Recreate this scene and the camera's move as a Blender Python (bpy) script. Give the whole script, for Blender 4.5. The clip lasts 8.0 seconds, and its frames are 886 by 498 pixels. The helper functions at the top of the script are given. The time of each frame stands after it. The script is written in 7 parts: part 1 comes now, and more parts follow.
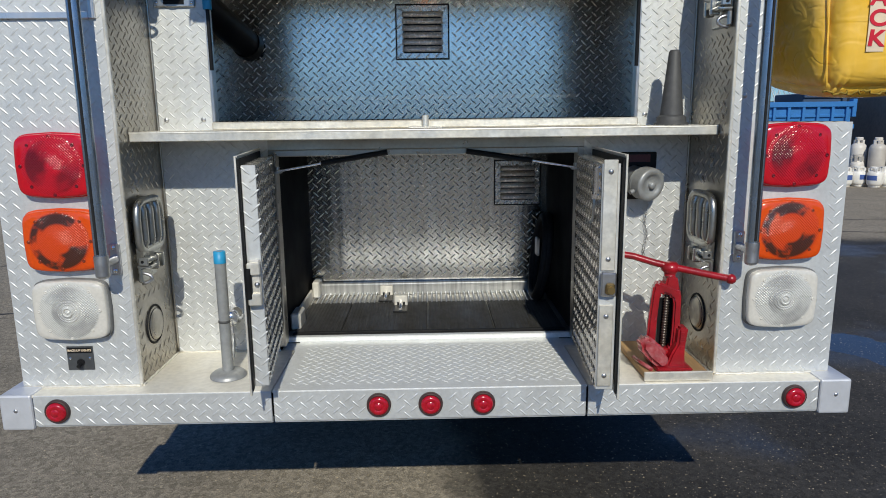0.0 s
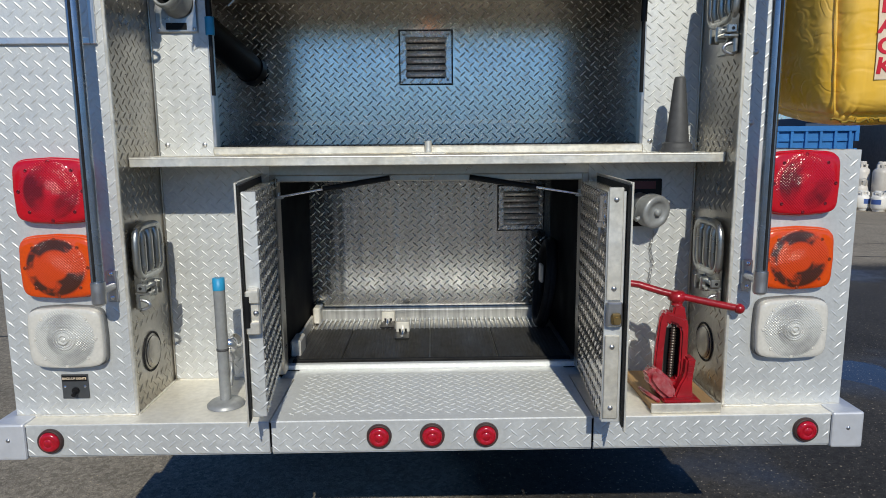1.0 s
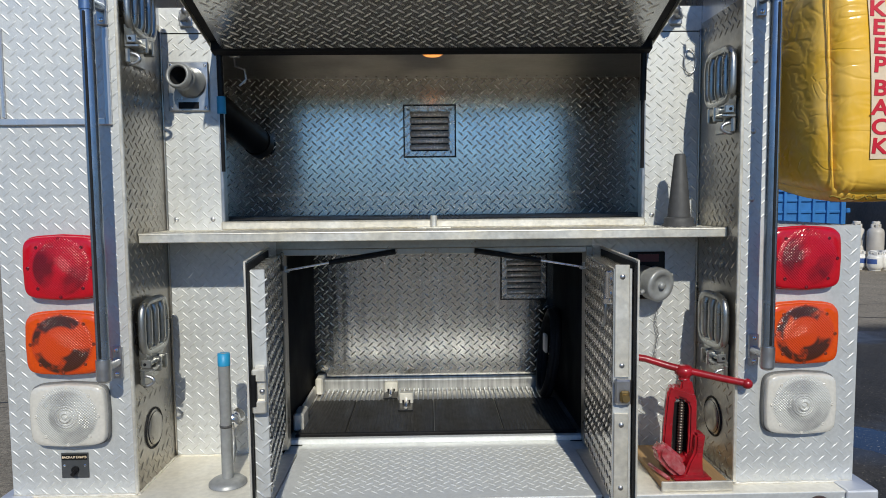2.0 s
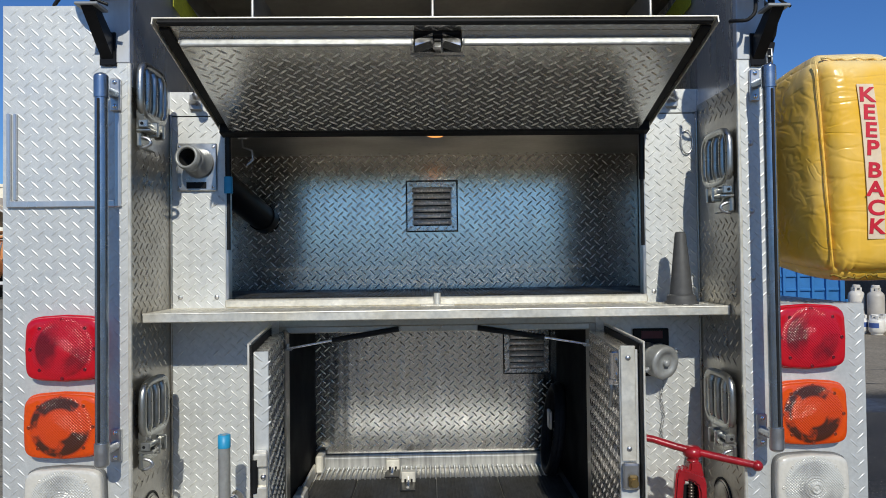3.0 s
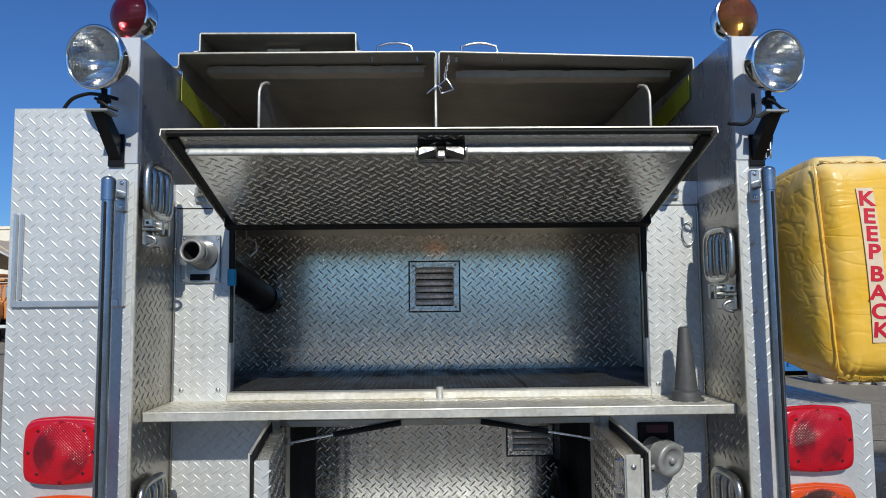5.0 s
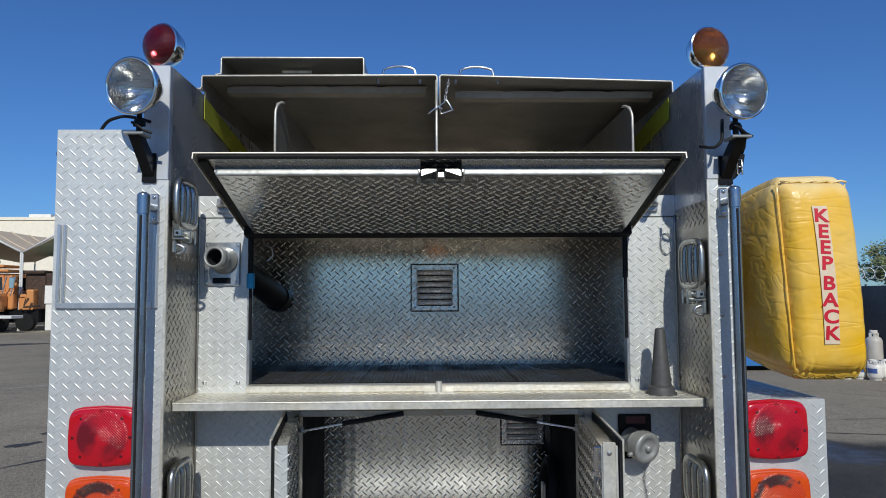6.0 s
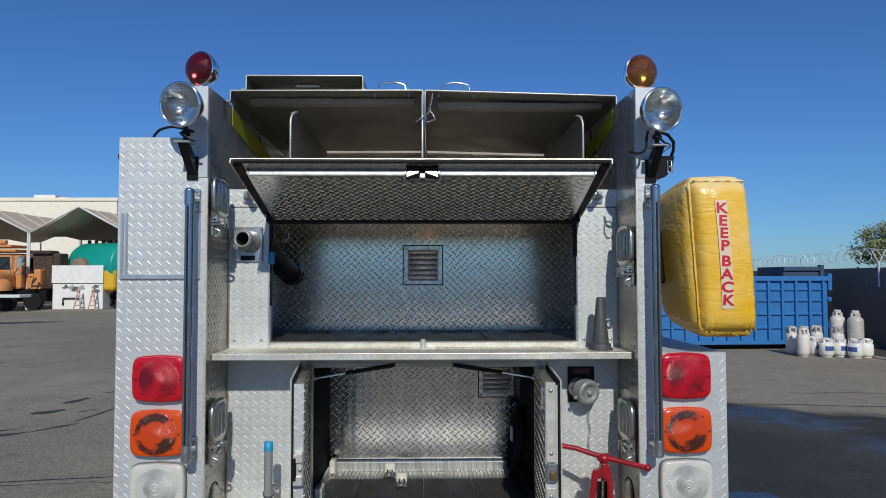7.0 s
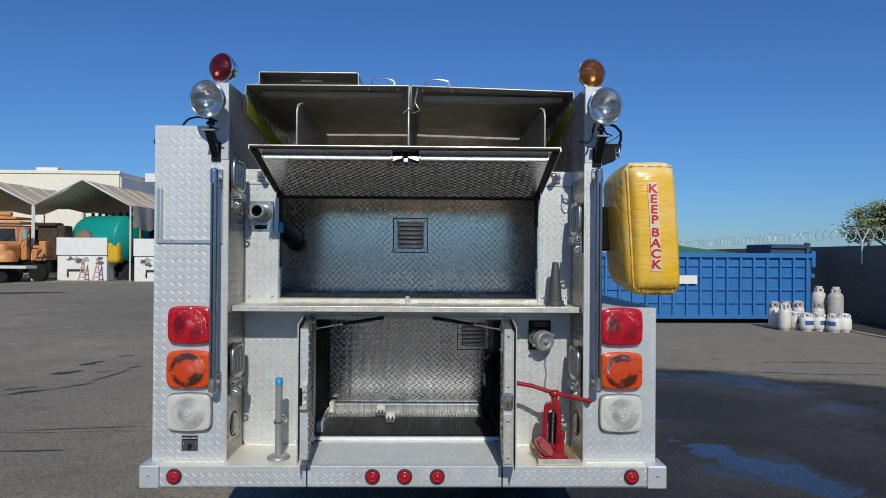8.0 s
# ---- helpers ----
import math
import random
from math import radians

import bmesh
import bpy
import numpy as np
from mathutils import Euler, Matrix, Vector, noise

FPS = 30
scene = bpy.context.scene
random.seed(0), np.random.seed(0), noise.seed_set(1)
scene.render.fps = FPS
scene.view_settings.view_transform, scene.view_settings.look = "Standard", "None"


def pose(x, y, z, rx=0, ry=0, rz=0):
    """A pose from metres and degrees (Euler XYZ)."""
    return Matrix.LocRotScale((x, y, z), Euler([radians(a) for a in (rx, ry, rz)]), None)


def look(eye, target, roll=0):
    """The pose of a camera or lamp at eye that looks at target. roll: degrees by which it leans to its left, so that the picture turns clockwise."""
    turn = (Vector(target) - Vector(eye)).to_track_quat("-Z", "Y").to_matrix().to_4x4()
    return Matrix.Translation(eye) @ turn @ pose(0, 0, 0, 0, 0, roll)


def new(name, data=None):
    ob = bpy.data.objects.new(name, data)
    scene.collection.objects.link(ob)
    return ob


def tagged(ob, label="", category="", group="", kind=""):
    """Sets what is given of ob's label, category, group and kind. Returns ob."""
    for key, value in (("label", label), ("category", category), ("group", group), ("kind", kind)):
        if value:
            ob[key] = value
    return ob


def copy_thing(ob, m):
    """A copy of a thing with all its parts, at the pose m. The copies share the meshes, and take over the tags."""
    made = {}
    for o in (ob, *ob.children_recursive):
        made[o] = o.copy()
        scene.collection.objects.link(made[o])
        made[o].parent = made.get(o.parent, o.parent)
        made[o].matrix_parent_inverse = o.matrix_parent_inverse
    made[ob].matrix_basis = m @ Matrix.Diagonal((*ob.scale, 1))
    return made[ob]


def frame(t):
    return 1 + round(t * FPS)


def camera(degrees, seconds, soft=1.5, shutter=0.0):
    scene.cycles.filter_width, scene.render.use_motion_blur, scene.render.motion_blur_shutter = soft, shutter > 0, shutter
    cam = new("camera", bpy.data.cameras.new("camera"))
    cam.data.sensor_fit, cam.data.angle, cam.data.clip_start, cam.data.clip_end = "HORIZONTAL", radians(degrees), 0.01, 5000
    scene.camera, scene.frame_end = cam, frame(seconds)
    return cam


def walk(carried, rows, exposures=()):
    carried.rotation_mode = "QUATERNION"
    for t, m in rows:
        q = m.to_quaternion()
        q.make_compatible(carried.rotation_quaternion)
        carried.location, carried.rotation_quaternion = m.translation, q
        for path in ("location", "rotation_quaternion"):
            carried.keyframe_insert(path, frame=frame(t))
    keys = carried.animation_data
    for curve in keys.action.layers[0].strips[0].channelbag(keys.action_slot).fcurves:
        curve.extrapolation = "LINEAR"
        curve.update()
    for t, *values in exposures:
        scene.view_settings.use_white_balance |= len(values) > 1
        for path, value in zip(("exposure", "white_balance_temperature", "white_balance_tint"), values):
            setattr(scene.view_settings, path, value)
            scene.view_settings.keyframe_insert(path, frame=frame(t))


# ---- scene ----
cam = camera(67.1, 8.0, soft=0.95)
PATH = [
    (0, (0.005, -1.87, 1.495), (0.044, 0.093, 1.113), -0.7),
    (0.5, (0.011, -1.837, 1.495), (0.045, 0.128, 1.125), -0.6),
    (1, (0.007, -1.837, 1.506), (0.038, 0.137, 1.188), -0.5),
    (1.5, (-0.006, -1.838, 1.533), (0.031, 0.147, 1.292), -0.5),
    (3, (-0.031, -1.85, 1.603), (0.015, 0.149, 1.643), -0.7),
    (3.5, (-0.032, -1.849, 1.639), (0.015, 0.148, 1.743), -0.8),
    (4, (-0.034, -1.841, 1.68), (0.013, 0.153, 1.822), -0.7),
    (4.5, (-0.034, -1.845, 1.727), (0.011, 0.148, 1.891), -0.7),
    (6, (-0.034, -2.075, 1.8), (0.007, -0.08, 1.939), -0.3),
    (6.5, (-0.035, -2.337, 1.788), (0.006, -0.341, 1.904), -0.2),
    (7, (0.031, -2.623, 1.772), (0.067, -0.625, 1.856), -0.1),
    (7.5, (0.096, -2.897, 1.759), (0.131, -0.898, 1.808), 0.1),
    (8, (0.116, -3.172, 1.729), (0.151, -1.172, 1.741), 0.4),
]
walk(cam, [(t, look(eye, target, roll)) for t, eye, target, roll in PATH],
     [(0, 0.0, 6720, 4), (1.5, -0.06, 6720, 4), (3, -0.02, 6700, 4), (4.5, 0.0, 6560, 4), (6, -0.13, 6480, 4), (8, -0.22, 6460, 4)])

# ---- world and sun ----
SUN_UP, SUN_TURN = radians(35.8), math.pi - 0.07
world = bpy.data.worlds.new("sky")
scene.world = world
world.use_nodes = True
wn = world.node_tree
sky = wn.nodes.new("ShaderNodeTexSky")
sky.sky_type, sky.sun_disc = "NISHITA", False
sky.sun_elevation, sky.sun_rotation = SUN_UP, SUN_TURN
sky.altitude, sky.air_density, sky.dust_density, sky.ozone_density = 300, 1.1, 0.25, 3.2
clear = wn.nodes.new("ShaderNodeMix")  # a dry, deep blue desert sky
clear.data_type, clear.blend_type = "RGBA", "MULTIPLY"
clear.inputs[0].default_value, clear.inputs[7].default_value = 1.0, (0.45, 0.735, 1.23, 1)
wn.links.new(sky.outputs["Color"], clear.inputs[6])
wn.links.new(clear.outputs[2], wn.nodes["Background"].inputs["Color"])
wn.nodes["Background"].inputs["Strength"].default_value = 0.085
sun_data = bpy.data.lights.new("sun", "SUN")
sun_data.energy, sun_data.angle, sun_data.color = 3.6, radians(0.55), (1.0, 0.955, 0.88)
sun = new("sun", sun_data)
to_sun = Vector((math.sin(SUN_TURN) * math.cos(SUN_UP), math.cos(SUN_TURN) * math.cos(SUN_UP), math.sin(SUN_UP)))
sun.matrix_world = look(to_sun * 40, (0, 0, 0))
scene.view_settings.exposure = 0.0


# ---- materials ----
def material(name, color, rough=0.5, metal=0.0, grain=0.0, grain_scale=60.0, stain=0.0, stain_scale=3.0, stain_color=None, bump=0.0, bump_scale=200.0,
             rough_vary=0.0, coat=0.0, stretch=(1, 1, 1), per_object=0.0, transmission=0.0):
    """A principled material with grain, larger stains, roughness wear and fine relief, all in metres."""
    m = bpy.data.materials.new(name)
    m.use_nodes = True
    t = m.node_tree
    p = t.nodes["Principled BSDF"]
    p.inputs["Roughness"].default_value, p.inputs["Metallic"].default_value = rough, metal
    p.inputs["Base Color"].default_value = (*color, 1)
    p.inputs["Coat Weight"].default_value = coat
    p.inputs["Coat Roughness"].default_value = 0.08
    p.inputs["Transmission Weight"].default_value = transmission
    geo = t.nodes.new("ShaderNodeNewGeometry")
    mp = t.nodes.new("ShaderNodeMapping")
    mp.inputs["Scale"].default_value = stretch
    t.links.new(geo.outputs["Position"], mp.inputs["Vector"])

    def noise_at(scale, detail=4.0):
        n = t.nodes.new("ShaderNodeTexNoise")
        n.inputs["Scale"].default_value, n.inputs["Detail"].default_value = scale, detail
        t.links.new(mp.outputs["Vector"], n.inputs["Vector"])
        return n.outputs["Fac"]

    def ramp(fac, a, b):
        r = t.nodes.new("ShaderNodeMapRange")
        r.inputs["From Min"].default_value, r.inputs["From Max"].default_value = 0.3, 0.7
        r.inputs["To Min"].default_value, r.inputs["To Max"].default_value = a, b
        t.links.new(fac, r.inputs["Value"])
        return r.outputs["Result"]

    def mix(fac, a, b, mode="MIX"):
        x = t.nodes.new("ShaderNodeMix")
        x.data_type, x.blend_type = "RGBA", mode
        for value, sock in ((fac, x.inputs[0]), (a, x.inputs[6]), (b, x.inputs[7])):
            if isinstance(value, (int, float)):
                sock.default_value = value
            elif isinstance(value, tuple):
                sock.default_value = (*value, 1)
            else:
                t.links.new(value, sock)
        return x.outputs[2]

    col = color
    if stain:
        dark = stain_color or tuple(c * 0.55 for c in color)
        fac = ramp(noise_at(stain_scale, 6.0), 0.0, stain)
        col = mix(fac, col, dark)
    if grain:
        v = ramp(noise_at(grain_scale, 5.0), 1 - grain, 1 + grain)
        c = t.nodes.new("ShaderNodeCombineColor")
        for k in range(3):
            t.links.new(v, c.inputs[k])
        col = mix(1.0, col, c.outputs[0], "MULTIPLY")
    if per_object:
        oi = t.nodes.new("ShaderNodeObjectInfo")
        r = t.nodes.new("ShaderNodeMapRange")
        r.inputs["To Min"].default_value, r.inputs["To Max"].default_value = 1 - per_object, 1 + per_object
        t.links.new(oi.outputs["Random"], r.inputs["Value"])
        c = t.nodes.new("ShaderNodeCombineColor")
        for k in range(3):
            t.links.new(r.outputs["Result"], c.inputs[k])
        col = mix(1.0, col, c.outputs[0], "MULTIPLY")
    if not isinstance(col, tuple):
        t.links.new(col, p.inputs["Base Color"])
    if rough_vary:
        t.links.new(ramp(noise_at(stain_scale * 2.3, 5.0), max(0.02, rough - rough_vary), rough + rough_vary), p.inputs["Roughness"])
    if bump:
        b = t.nodes.new("ShaderNodeBump")
        b.inputs["Strength"].default_value, b.inputs["Distance"].default_value = 1.0, bump
        t.links.new(noise_at(bump_scale, 4.0), b.inputs["Height"])
        t.links.new(b.outputs["Normal"], p.inputs["Normal"])
    return m


TREAD = material("tread_aluminium", (0.62, 0.63, 0.625), 0.52, 0.52, grain=0.07, grain_scale=90, stain=0.45, stain_scale=6, stain_color=(0.54, 0.535, 0.51), rough_vary=0.08, bump=0.0003, bump_scale=260)
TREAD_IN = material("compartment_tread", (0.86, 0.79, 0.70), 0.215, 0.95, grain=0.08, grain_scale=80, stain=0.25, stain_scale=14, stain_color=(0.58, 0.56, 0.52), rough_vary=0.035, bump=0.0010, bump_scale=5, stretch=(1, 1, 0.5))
# Vertical streaks in tone and relief stand in for banded reflections.
LOW_TREAD = material("scuffed_streaked_tread", (0.62, 0.60, 0.57), 0.21, 0.96, grain=0.10, grain_scale=60, stain=0.35, stain_scale=14, stain_color=(0.48, 0.45, 0.41), rough_vary=0.05, bump=0.0080, bump_scale=5, stretch=(1, 1, 0.05))
# Worn lugs, toned brighter again to stand in for the sky they catch.
GLINT_LUG = material("rubbed_lugs_painted_glint", (0.96, 0.93, 0.88), 0.30, 0.9, grain=0.15, grain_scale=60, stain=0.5, stain_scale=22, stain_color=(0.55, 0.53, 0.50), rough_vary=0.1)
# Shade on the inner faces is put into this darker, browner tone.
CHEEK = material("shade_toned_tread", (0.47, 0.445, 0.40), 0.33, 0.9, grain=0.08, grain_scale=90, stain=0.6, stain_scale=7, stain_color=(0.30, 0.27, 0.22), rough_vary=0.08, bump=0.003, bump_scale=10)
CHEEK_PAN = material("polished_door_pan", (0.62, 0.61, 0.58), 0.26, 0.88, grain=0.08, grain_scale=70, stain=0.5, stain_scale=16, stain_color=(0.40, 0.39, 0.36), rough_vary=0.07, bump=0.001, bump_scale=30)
FLANGE = material("streaked_flange", (0.42, 0.42, 0.41), 0.34, 0.75, grain=0.35, grain_scale=75, stain=0.4, stain_scale=14, stain_color=(0.42, 0.42, 0.42), stretch=(1, 0.06, 0.06))
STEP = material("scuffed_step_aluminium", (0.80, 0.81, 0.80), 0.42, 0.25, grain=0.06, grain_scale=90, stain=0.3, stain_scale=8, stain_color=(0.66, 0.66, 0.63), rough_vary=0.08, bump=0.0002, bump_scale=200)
HATCH_PAN = material("hatch_pan_tread", (0.74, 0.73, 0.70), 0.23, 0.88, grain=0.05, grain_scale=80, stain=0.25, stain_scale=9, stain_color=(0.45, 0.44, 0.42), rough_vary=0.04)
PAN_EDGE = material("sunlit_pan_strip", (0.52, 0.52, 0.50), 0.45, 0.5, grain=0.2, grain_scale=45, stain=0.6, stain_scale=22, stain_color=(0.32, 0.31, 0.29), rough_vary=0.1, bump=0.001, bump_scale=60)
SMOOTH_AL = material("smooth_aluminium", (0.62, 0.63, 0.65), 0.30, 0.7, grain=0.04, grain_scale=120, stain=0.25, stain_scale=6, stain_color=(0.5, 0.5, 0.5), rough_vary=0.08, stretch=(1, 1, 0.25))
EDGE_AL = material("worn_aluminium_edge", (0.76, 0.735, 0.67), 0.44, 0.6, grain=0.12, grain_scale=70, stain=0.6, stain_scale=9, stain_color=(0.54, 0.48, 0.36), rough_vary=0.1, bump=0.0003, bump_scale=120)
DECK = material("worn_tailboard_aluminium", (0.80, 0.77, 0.70), 0.5, 0.35, grain=0.08, grain_scale=60, stain=0.5, stain_scale=7, stain_color=(0.64, 0.58, 0.46), rough_vary=0.1, bump=0.0004, bump_scale=150)
CAP_AL = material("brushed_end_cap", (0.62, 0.63, 0.66), 0.48, 0.4, grain=0.04, grain_scale=50, stain=0.25, stain_scale=12, rough_vary=0.08)
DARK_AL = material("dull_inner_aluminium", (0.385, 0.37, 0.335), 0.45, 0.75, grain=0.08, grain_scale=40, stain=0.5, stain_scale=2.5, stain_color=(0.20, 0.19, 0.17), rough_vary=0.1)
CHROME = material("chrome", (0.82, 0.82, 0.83), 0.12, 1.0, grain=0.03, stain=0.15, stain_scale=14, rough_vary=0.05)
STEEL = material("zinc_steel", (0.55, 0.55, 0.56), 0.35, 0.95, grain=0.06, stain=0.3, stain_scale=20, rough_vary=0.08)
BLACK = material("black_rubber", (0.013, 0.013, 0.014), 0.55, 0.0, grain=0.2, grain_scale=80, stain=0.4, stain_scale=8, stain_color=(0.035, 0.034, 0.033), bump=0.0004)
BLACK_PAINT = material("black_paint", (0.010, 0.010, 0.011), 0.32, 0.0, grain=0.1, stain=0.3, stain_scale=10, stain_color=(0.03, 0.03, 0.03))
STIFF = material("brown_grey_stiffener", (0.33, 0.295, 0.25), 0.55, 0.0, grain=0.1, grain_scale=40, stain=0.4, stain_scale=5, stain_color=(0.15, 0.13, 0.11))
CAST = material("cast_step_metal", (0.50, 0.50, 0.47), 0.32, 0.95, grain=0.08, grain_scale=50, stain=0.5, stain_scale=18, stain_color=(0.26, 0.25, 0.23), rough_vary=0.08, bump=0.0004, bump_scale=120)
CONE = material("grey_cone_rubber", (0.055, 0.055, 0.056), 0.6, 0.0, grain=0.15, grain_scale=60, stain=0.4, stain_scale=12, stain_color=(0.085, 0.083, 0.08))
MAT_RUBBER = material("rubber_mat", (0.040, 0.039, 0.038), 0.56, 0.0, grain=0.3, grain_scale=70, stain=0.7, stain_scale=5, stain_color=(0.045, 0.043, 0.040), rough_vary=0.15, stretch=(1, 0.4, 1))
# Near-black walls: the compartment's shade is put into their colour.
SHADE_BLACK = material("shade_black", (0.005, 0.005, 0.0055), 0.7, 0.0, grain=0.1, grain_scale=40, stain=0.4, stain_scale=3, stain_color=(0.004, 0.004, 0.004), rough_vary=0.08)
VENT_AL = material("polished_vent_aluminium", (0.84, 0.80, 0.75), 0.26, 0.85, grain=0.08, grain_scale=60, stain=0.4, stain_scale=30, stain_color=(0.46, 0.43, 0.40), rough_vary=0.05, bump=0.0012, bump_scale=35)
# Pale warm tone and brown flecks paint in light reflected off the deck.
LOUVRE_AL = material("warm_reflection_louvre", (0.96, 0.89, 0.82), 0.24, 0.3, grain=0.2, grain_scale=90, stain=0.6, stain_scale=45, stain_color=(0.66, 0.50, 0.40), rough_vary=0.08, bump=0.006, bump_scale=40)
RISER_AL = material("sunlit_riser_aluminium", (0.56, 0.57, 0.59), 0.46, 0.35, grain=0.04, grain_scale=120, stain=0.3, stain_scale=6, stain_color=(0.47, 0.47, 0.48), rough_vary=0.08, stretch=(1, 1, 0.25))
REFLECTOR = material("sealed_beam_lens", (0.93, 0.95, 0.97), 0.02, 0.0, grain=0.02, stain=0.1, stain_scale=30, bump=0.0008, bump_scale=140, stretch=(0.4, 1, 1), transmission=1.0)
SILVER = material("silvered_reflector", (0.80, 0.81, 0.81), 0.11, 1.0, grain=0.04, stain=0.2, stain_scale=40, rough_vary=0.03)
AMBER_DOME = material("amber_dome", (0.52, 0.15, 0.010), 0.05, 0.0, grain=0.1, grain_scale=90, stain=0.4, stain_scale=22, stain_color=(0.50, 0.14, 0.008), bump=0.006, bump_scale=90, transmission=0.9)
MARKER_RED = material("marker_red", (0.44, 0.006, 0.020), 0.18, 0.0, grain=0.2, grain_scale=200, stain=0.4, stain_scale=60, stain_color=(0.15, 0.003, 0.006), coat=0.3)
GROMMET = material("aged_grommet", (0.05, 0.022, 0.02), 0.6, grain=0.2, stain=0.3, stain_scale=40)
RED_DOME = material("red_dome", (0.20, 0.004, 0.007), 0.06, 0.0, grain=0.1, grain_scale=90, stain=0.4, stain_scale=22, stain_color=(0.09, 0.002, 0.003), bump=0.003, bump_scale=110, transmission=0.75)
RAIL = material("blue_grey_rail", (0.32, 0.38, 0.46), 0.24, 0.9, grain=0.06, stain=0.3, stain_scale=9, rough_vary=0.06)
RED = material("red_lens", (0.50, 0.003, 0.014), 0.16, 0.0, grain=0.08, grain_scale=150, stain=0.3, stain_scale=16, stain_color=(0.34, 0.003, 0.010), coat=0.3)
AMBER = material("amber_lens", (0.66, 0.070, 0.004), 0.16, 0.0, grain=0.08, grain_scale=150, stain=0.3, stain_scale=13, stain_color=(0.50, 0.05, 0.006), coat=0.3)
CLEAR = material("clear_lens", (0.62, 0.59, 0.53), 0.18, 0.0, grain=0.06, grain_scale=120, stain=0.35, stain_scale=14, stain_color=(0.5, 0.48, 0.43), coat=0.6)
JACK_RED = material("jack_red_paint", (0.36, 0.006, 0.014), 0.30, 0.0, grain=0.2, grain_scale=60, stain=0.6, stain_scale=30, stain_color=(0.10, 0.008, 0.010), coat=0.3, bump=0.001, bump_scale=70)
JACK_TOE = material("pink_sheen_red", (0.36, 0.022, 0.034), 0.18, 0.2, grain=0.15, grain_scale=50, stain=0.6, stain_scale=60, stain_color=(0.52, 0.24, 0.24), bump=0.002, bump_scale=60)
WOOD = material("worn_plywood", (0.36, 0.22, 0.10), 0.65, 0.0, grain=0.2, grain_scale=50, stain=0.5, stain_scale=12, stretch=(1, 0.12, 1), bump=0.0005)
GREY_TUBE = material("grey_tube", (0.33, 0.34, 0.34), 0.4, 0.3, grain=0.1, grain_scale=60, stain=0.4, stain_scale=18, stain_color=(0.22, 0.21, 0.2))
BLUE_TAPE = material("blue_tape", (0.02, 0.28, 0.52), 0.45, grain=0.08, stain=0.2, stain_scale=30)
YELLOW = material("yellow_vinyl", (0.84, 0.46, 0.008), 0.22, 0.0, grain=0.04, grain_scale=30, stain=0.65, stain_scale=4.0, stain_color=(0.88, 0.68, 0.30), bump=0.0009, bump_scale=14, rough_vary=0.1)
WHITE_PATCH = material("white_patch", (0.74, 0.61, 0.46), 0.4, grain=0.06, stain=0.5, stain_scale=25, stain_color=(0.76, 0.54, 0.30))
RED_PRINT = material("red_print", (0.6, 0.01, 0.03), 0.5, grain=0.06, stain=0.2, stain_scale=40)
STRAP = material("yellow_green_strap", (0.42, 0.42, 0.03), 0.7, grain=0.15, grain_scale=120, stain=0.3, stain_scale=10)
BLUE_PAINT = material("blue_container_paint", (0.030, 0.17, 0.44), 0.5, grain=0.08, grain_scale=6, stain=0.35, stain_scale=1.2, stain_color=(0.035, 0.13, 0.32))
GREEN_PAINT = material("green_tarp", (0.03, 0.16, 0.10), 0.6, grain=0.1, stain=0.3, stain_scale=1.5)
DARK_BLUE = material("dark_blue_container", (0.035, 0.065, 0.12), 0.6, grain=0.1, stain=0.3, stain_scale=1.5)
GAS_WHITE = material("propane_cylinder_paint", (0.82, 0.80, 0.76), 0.4, grain=0.04, grain_scale=20, stain=0.4, stain_scale=6, stain_color=(0.45, 0.41, 0.34), per_object=0.12)
GAS_GREY = material("aged_cylinder_paint", (0.66, 0.62, 0.56), 0.45, grain=0.06, grain_scale=20, stain=0.5, stain_scale=5, stain_color=(0.36, 0.31, 0.26), per_object=0.22)
LABEL_BLUE = material("blue_label", (0.05, 0.10, 0.30), 0.5, grain=0.05, stain=0.2)
BLOCK = material("dark_block_wall", (0.27, 0.205, 0.155), 0.85, grain=0.15, grain_scale=12, stain=0.5, stain_scale=0.8, stain_color=(0.19, 0.15, 0.118), bump=0.002, bump_scale=40)
RAZOR = material("galvanised_wire", (0.78, 0.79, 0.80), 0.35, 0.45, grain=0.1)
STUCCO = material("cream_stucco", (0.88, 0.80, 0.65), 0.85, grain=0.05, grain_scale=3, stain=0.2, stain_scale=0.4, stain_color=(0.74, 0.68, 0.58))
CANVAS = material("tan_canvas", (0.60, 0.485, 0.36), 0.85, grain=0.10, grain_scale=6, stain=0.5, stain_scale=0.7, stain_color=(0.50, 0.40, 0.28), bump=0.02, bump_scale=1.5)
POLE = material("white_pole", (0.7, 0.7, 0.68), 0.5, grain=0.05, stain=0.2)
ORANGE = material("orange_truck_paint", (0.64, 0.27, 0.085), 0.45, grain=0.06, stain=0.4, stain_scale=2, stain_color=(0.46, 0.19, 0.08))
TEAL = material("teal_tank_paint", (0.01, 0.30, 0.25), 0.4, grain=0.05, stain=0.2, stain_scale=1)
TRUCK_YELLOW = material("yellow_truck_paint", (0.7, 0.42, 0.02), 0.45, grain=0.05, stain=0.2)
WHITE_BOX = material("white_board", (0.84, 0.81, 0.75), 0.6, grain=0.05, grain_scale=5, stain=0.2, stain_scale=2)
RUST = material("brown_rust", (0.075, 0.042, 0.028), 0.8, grain=0.35, grain_scale=7, stain=0.6, stain_scale=2.5, stain_color=(0.03, 0.022, 0.018), bump=0.05, bump_scale=3)
GLASS_DARK = material("dark_glass", (0.02, 0.025, 0.03), 0.08, grain=0.05)
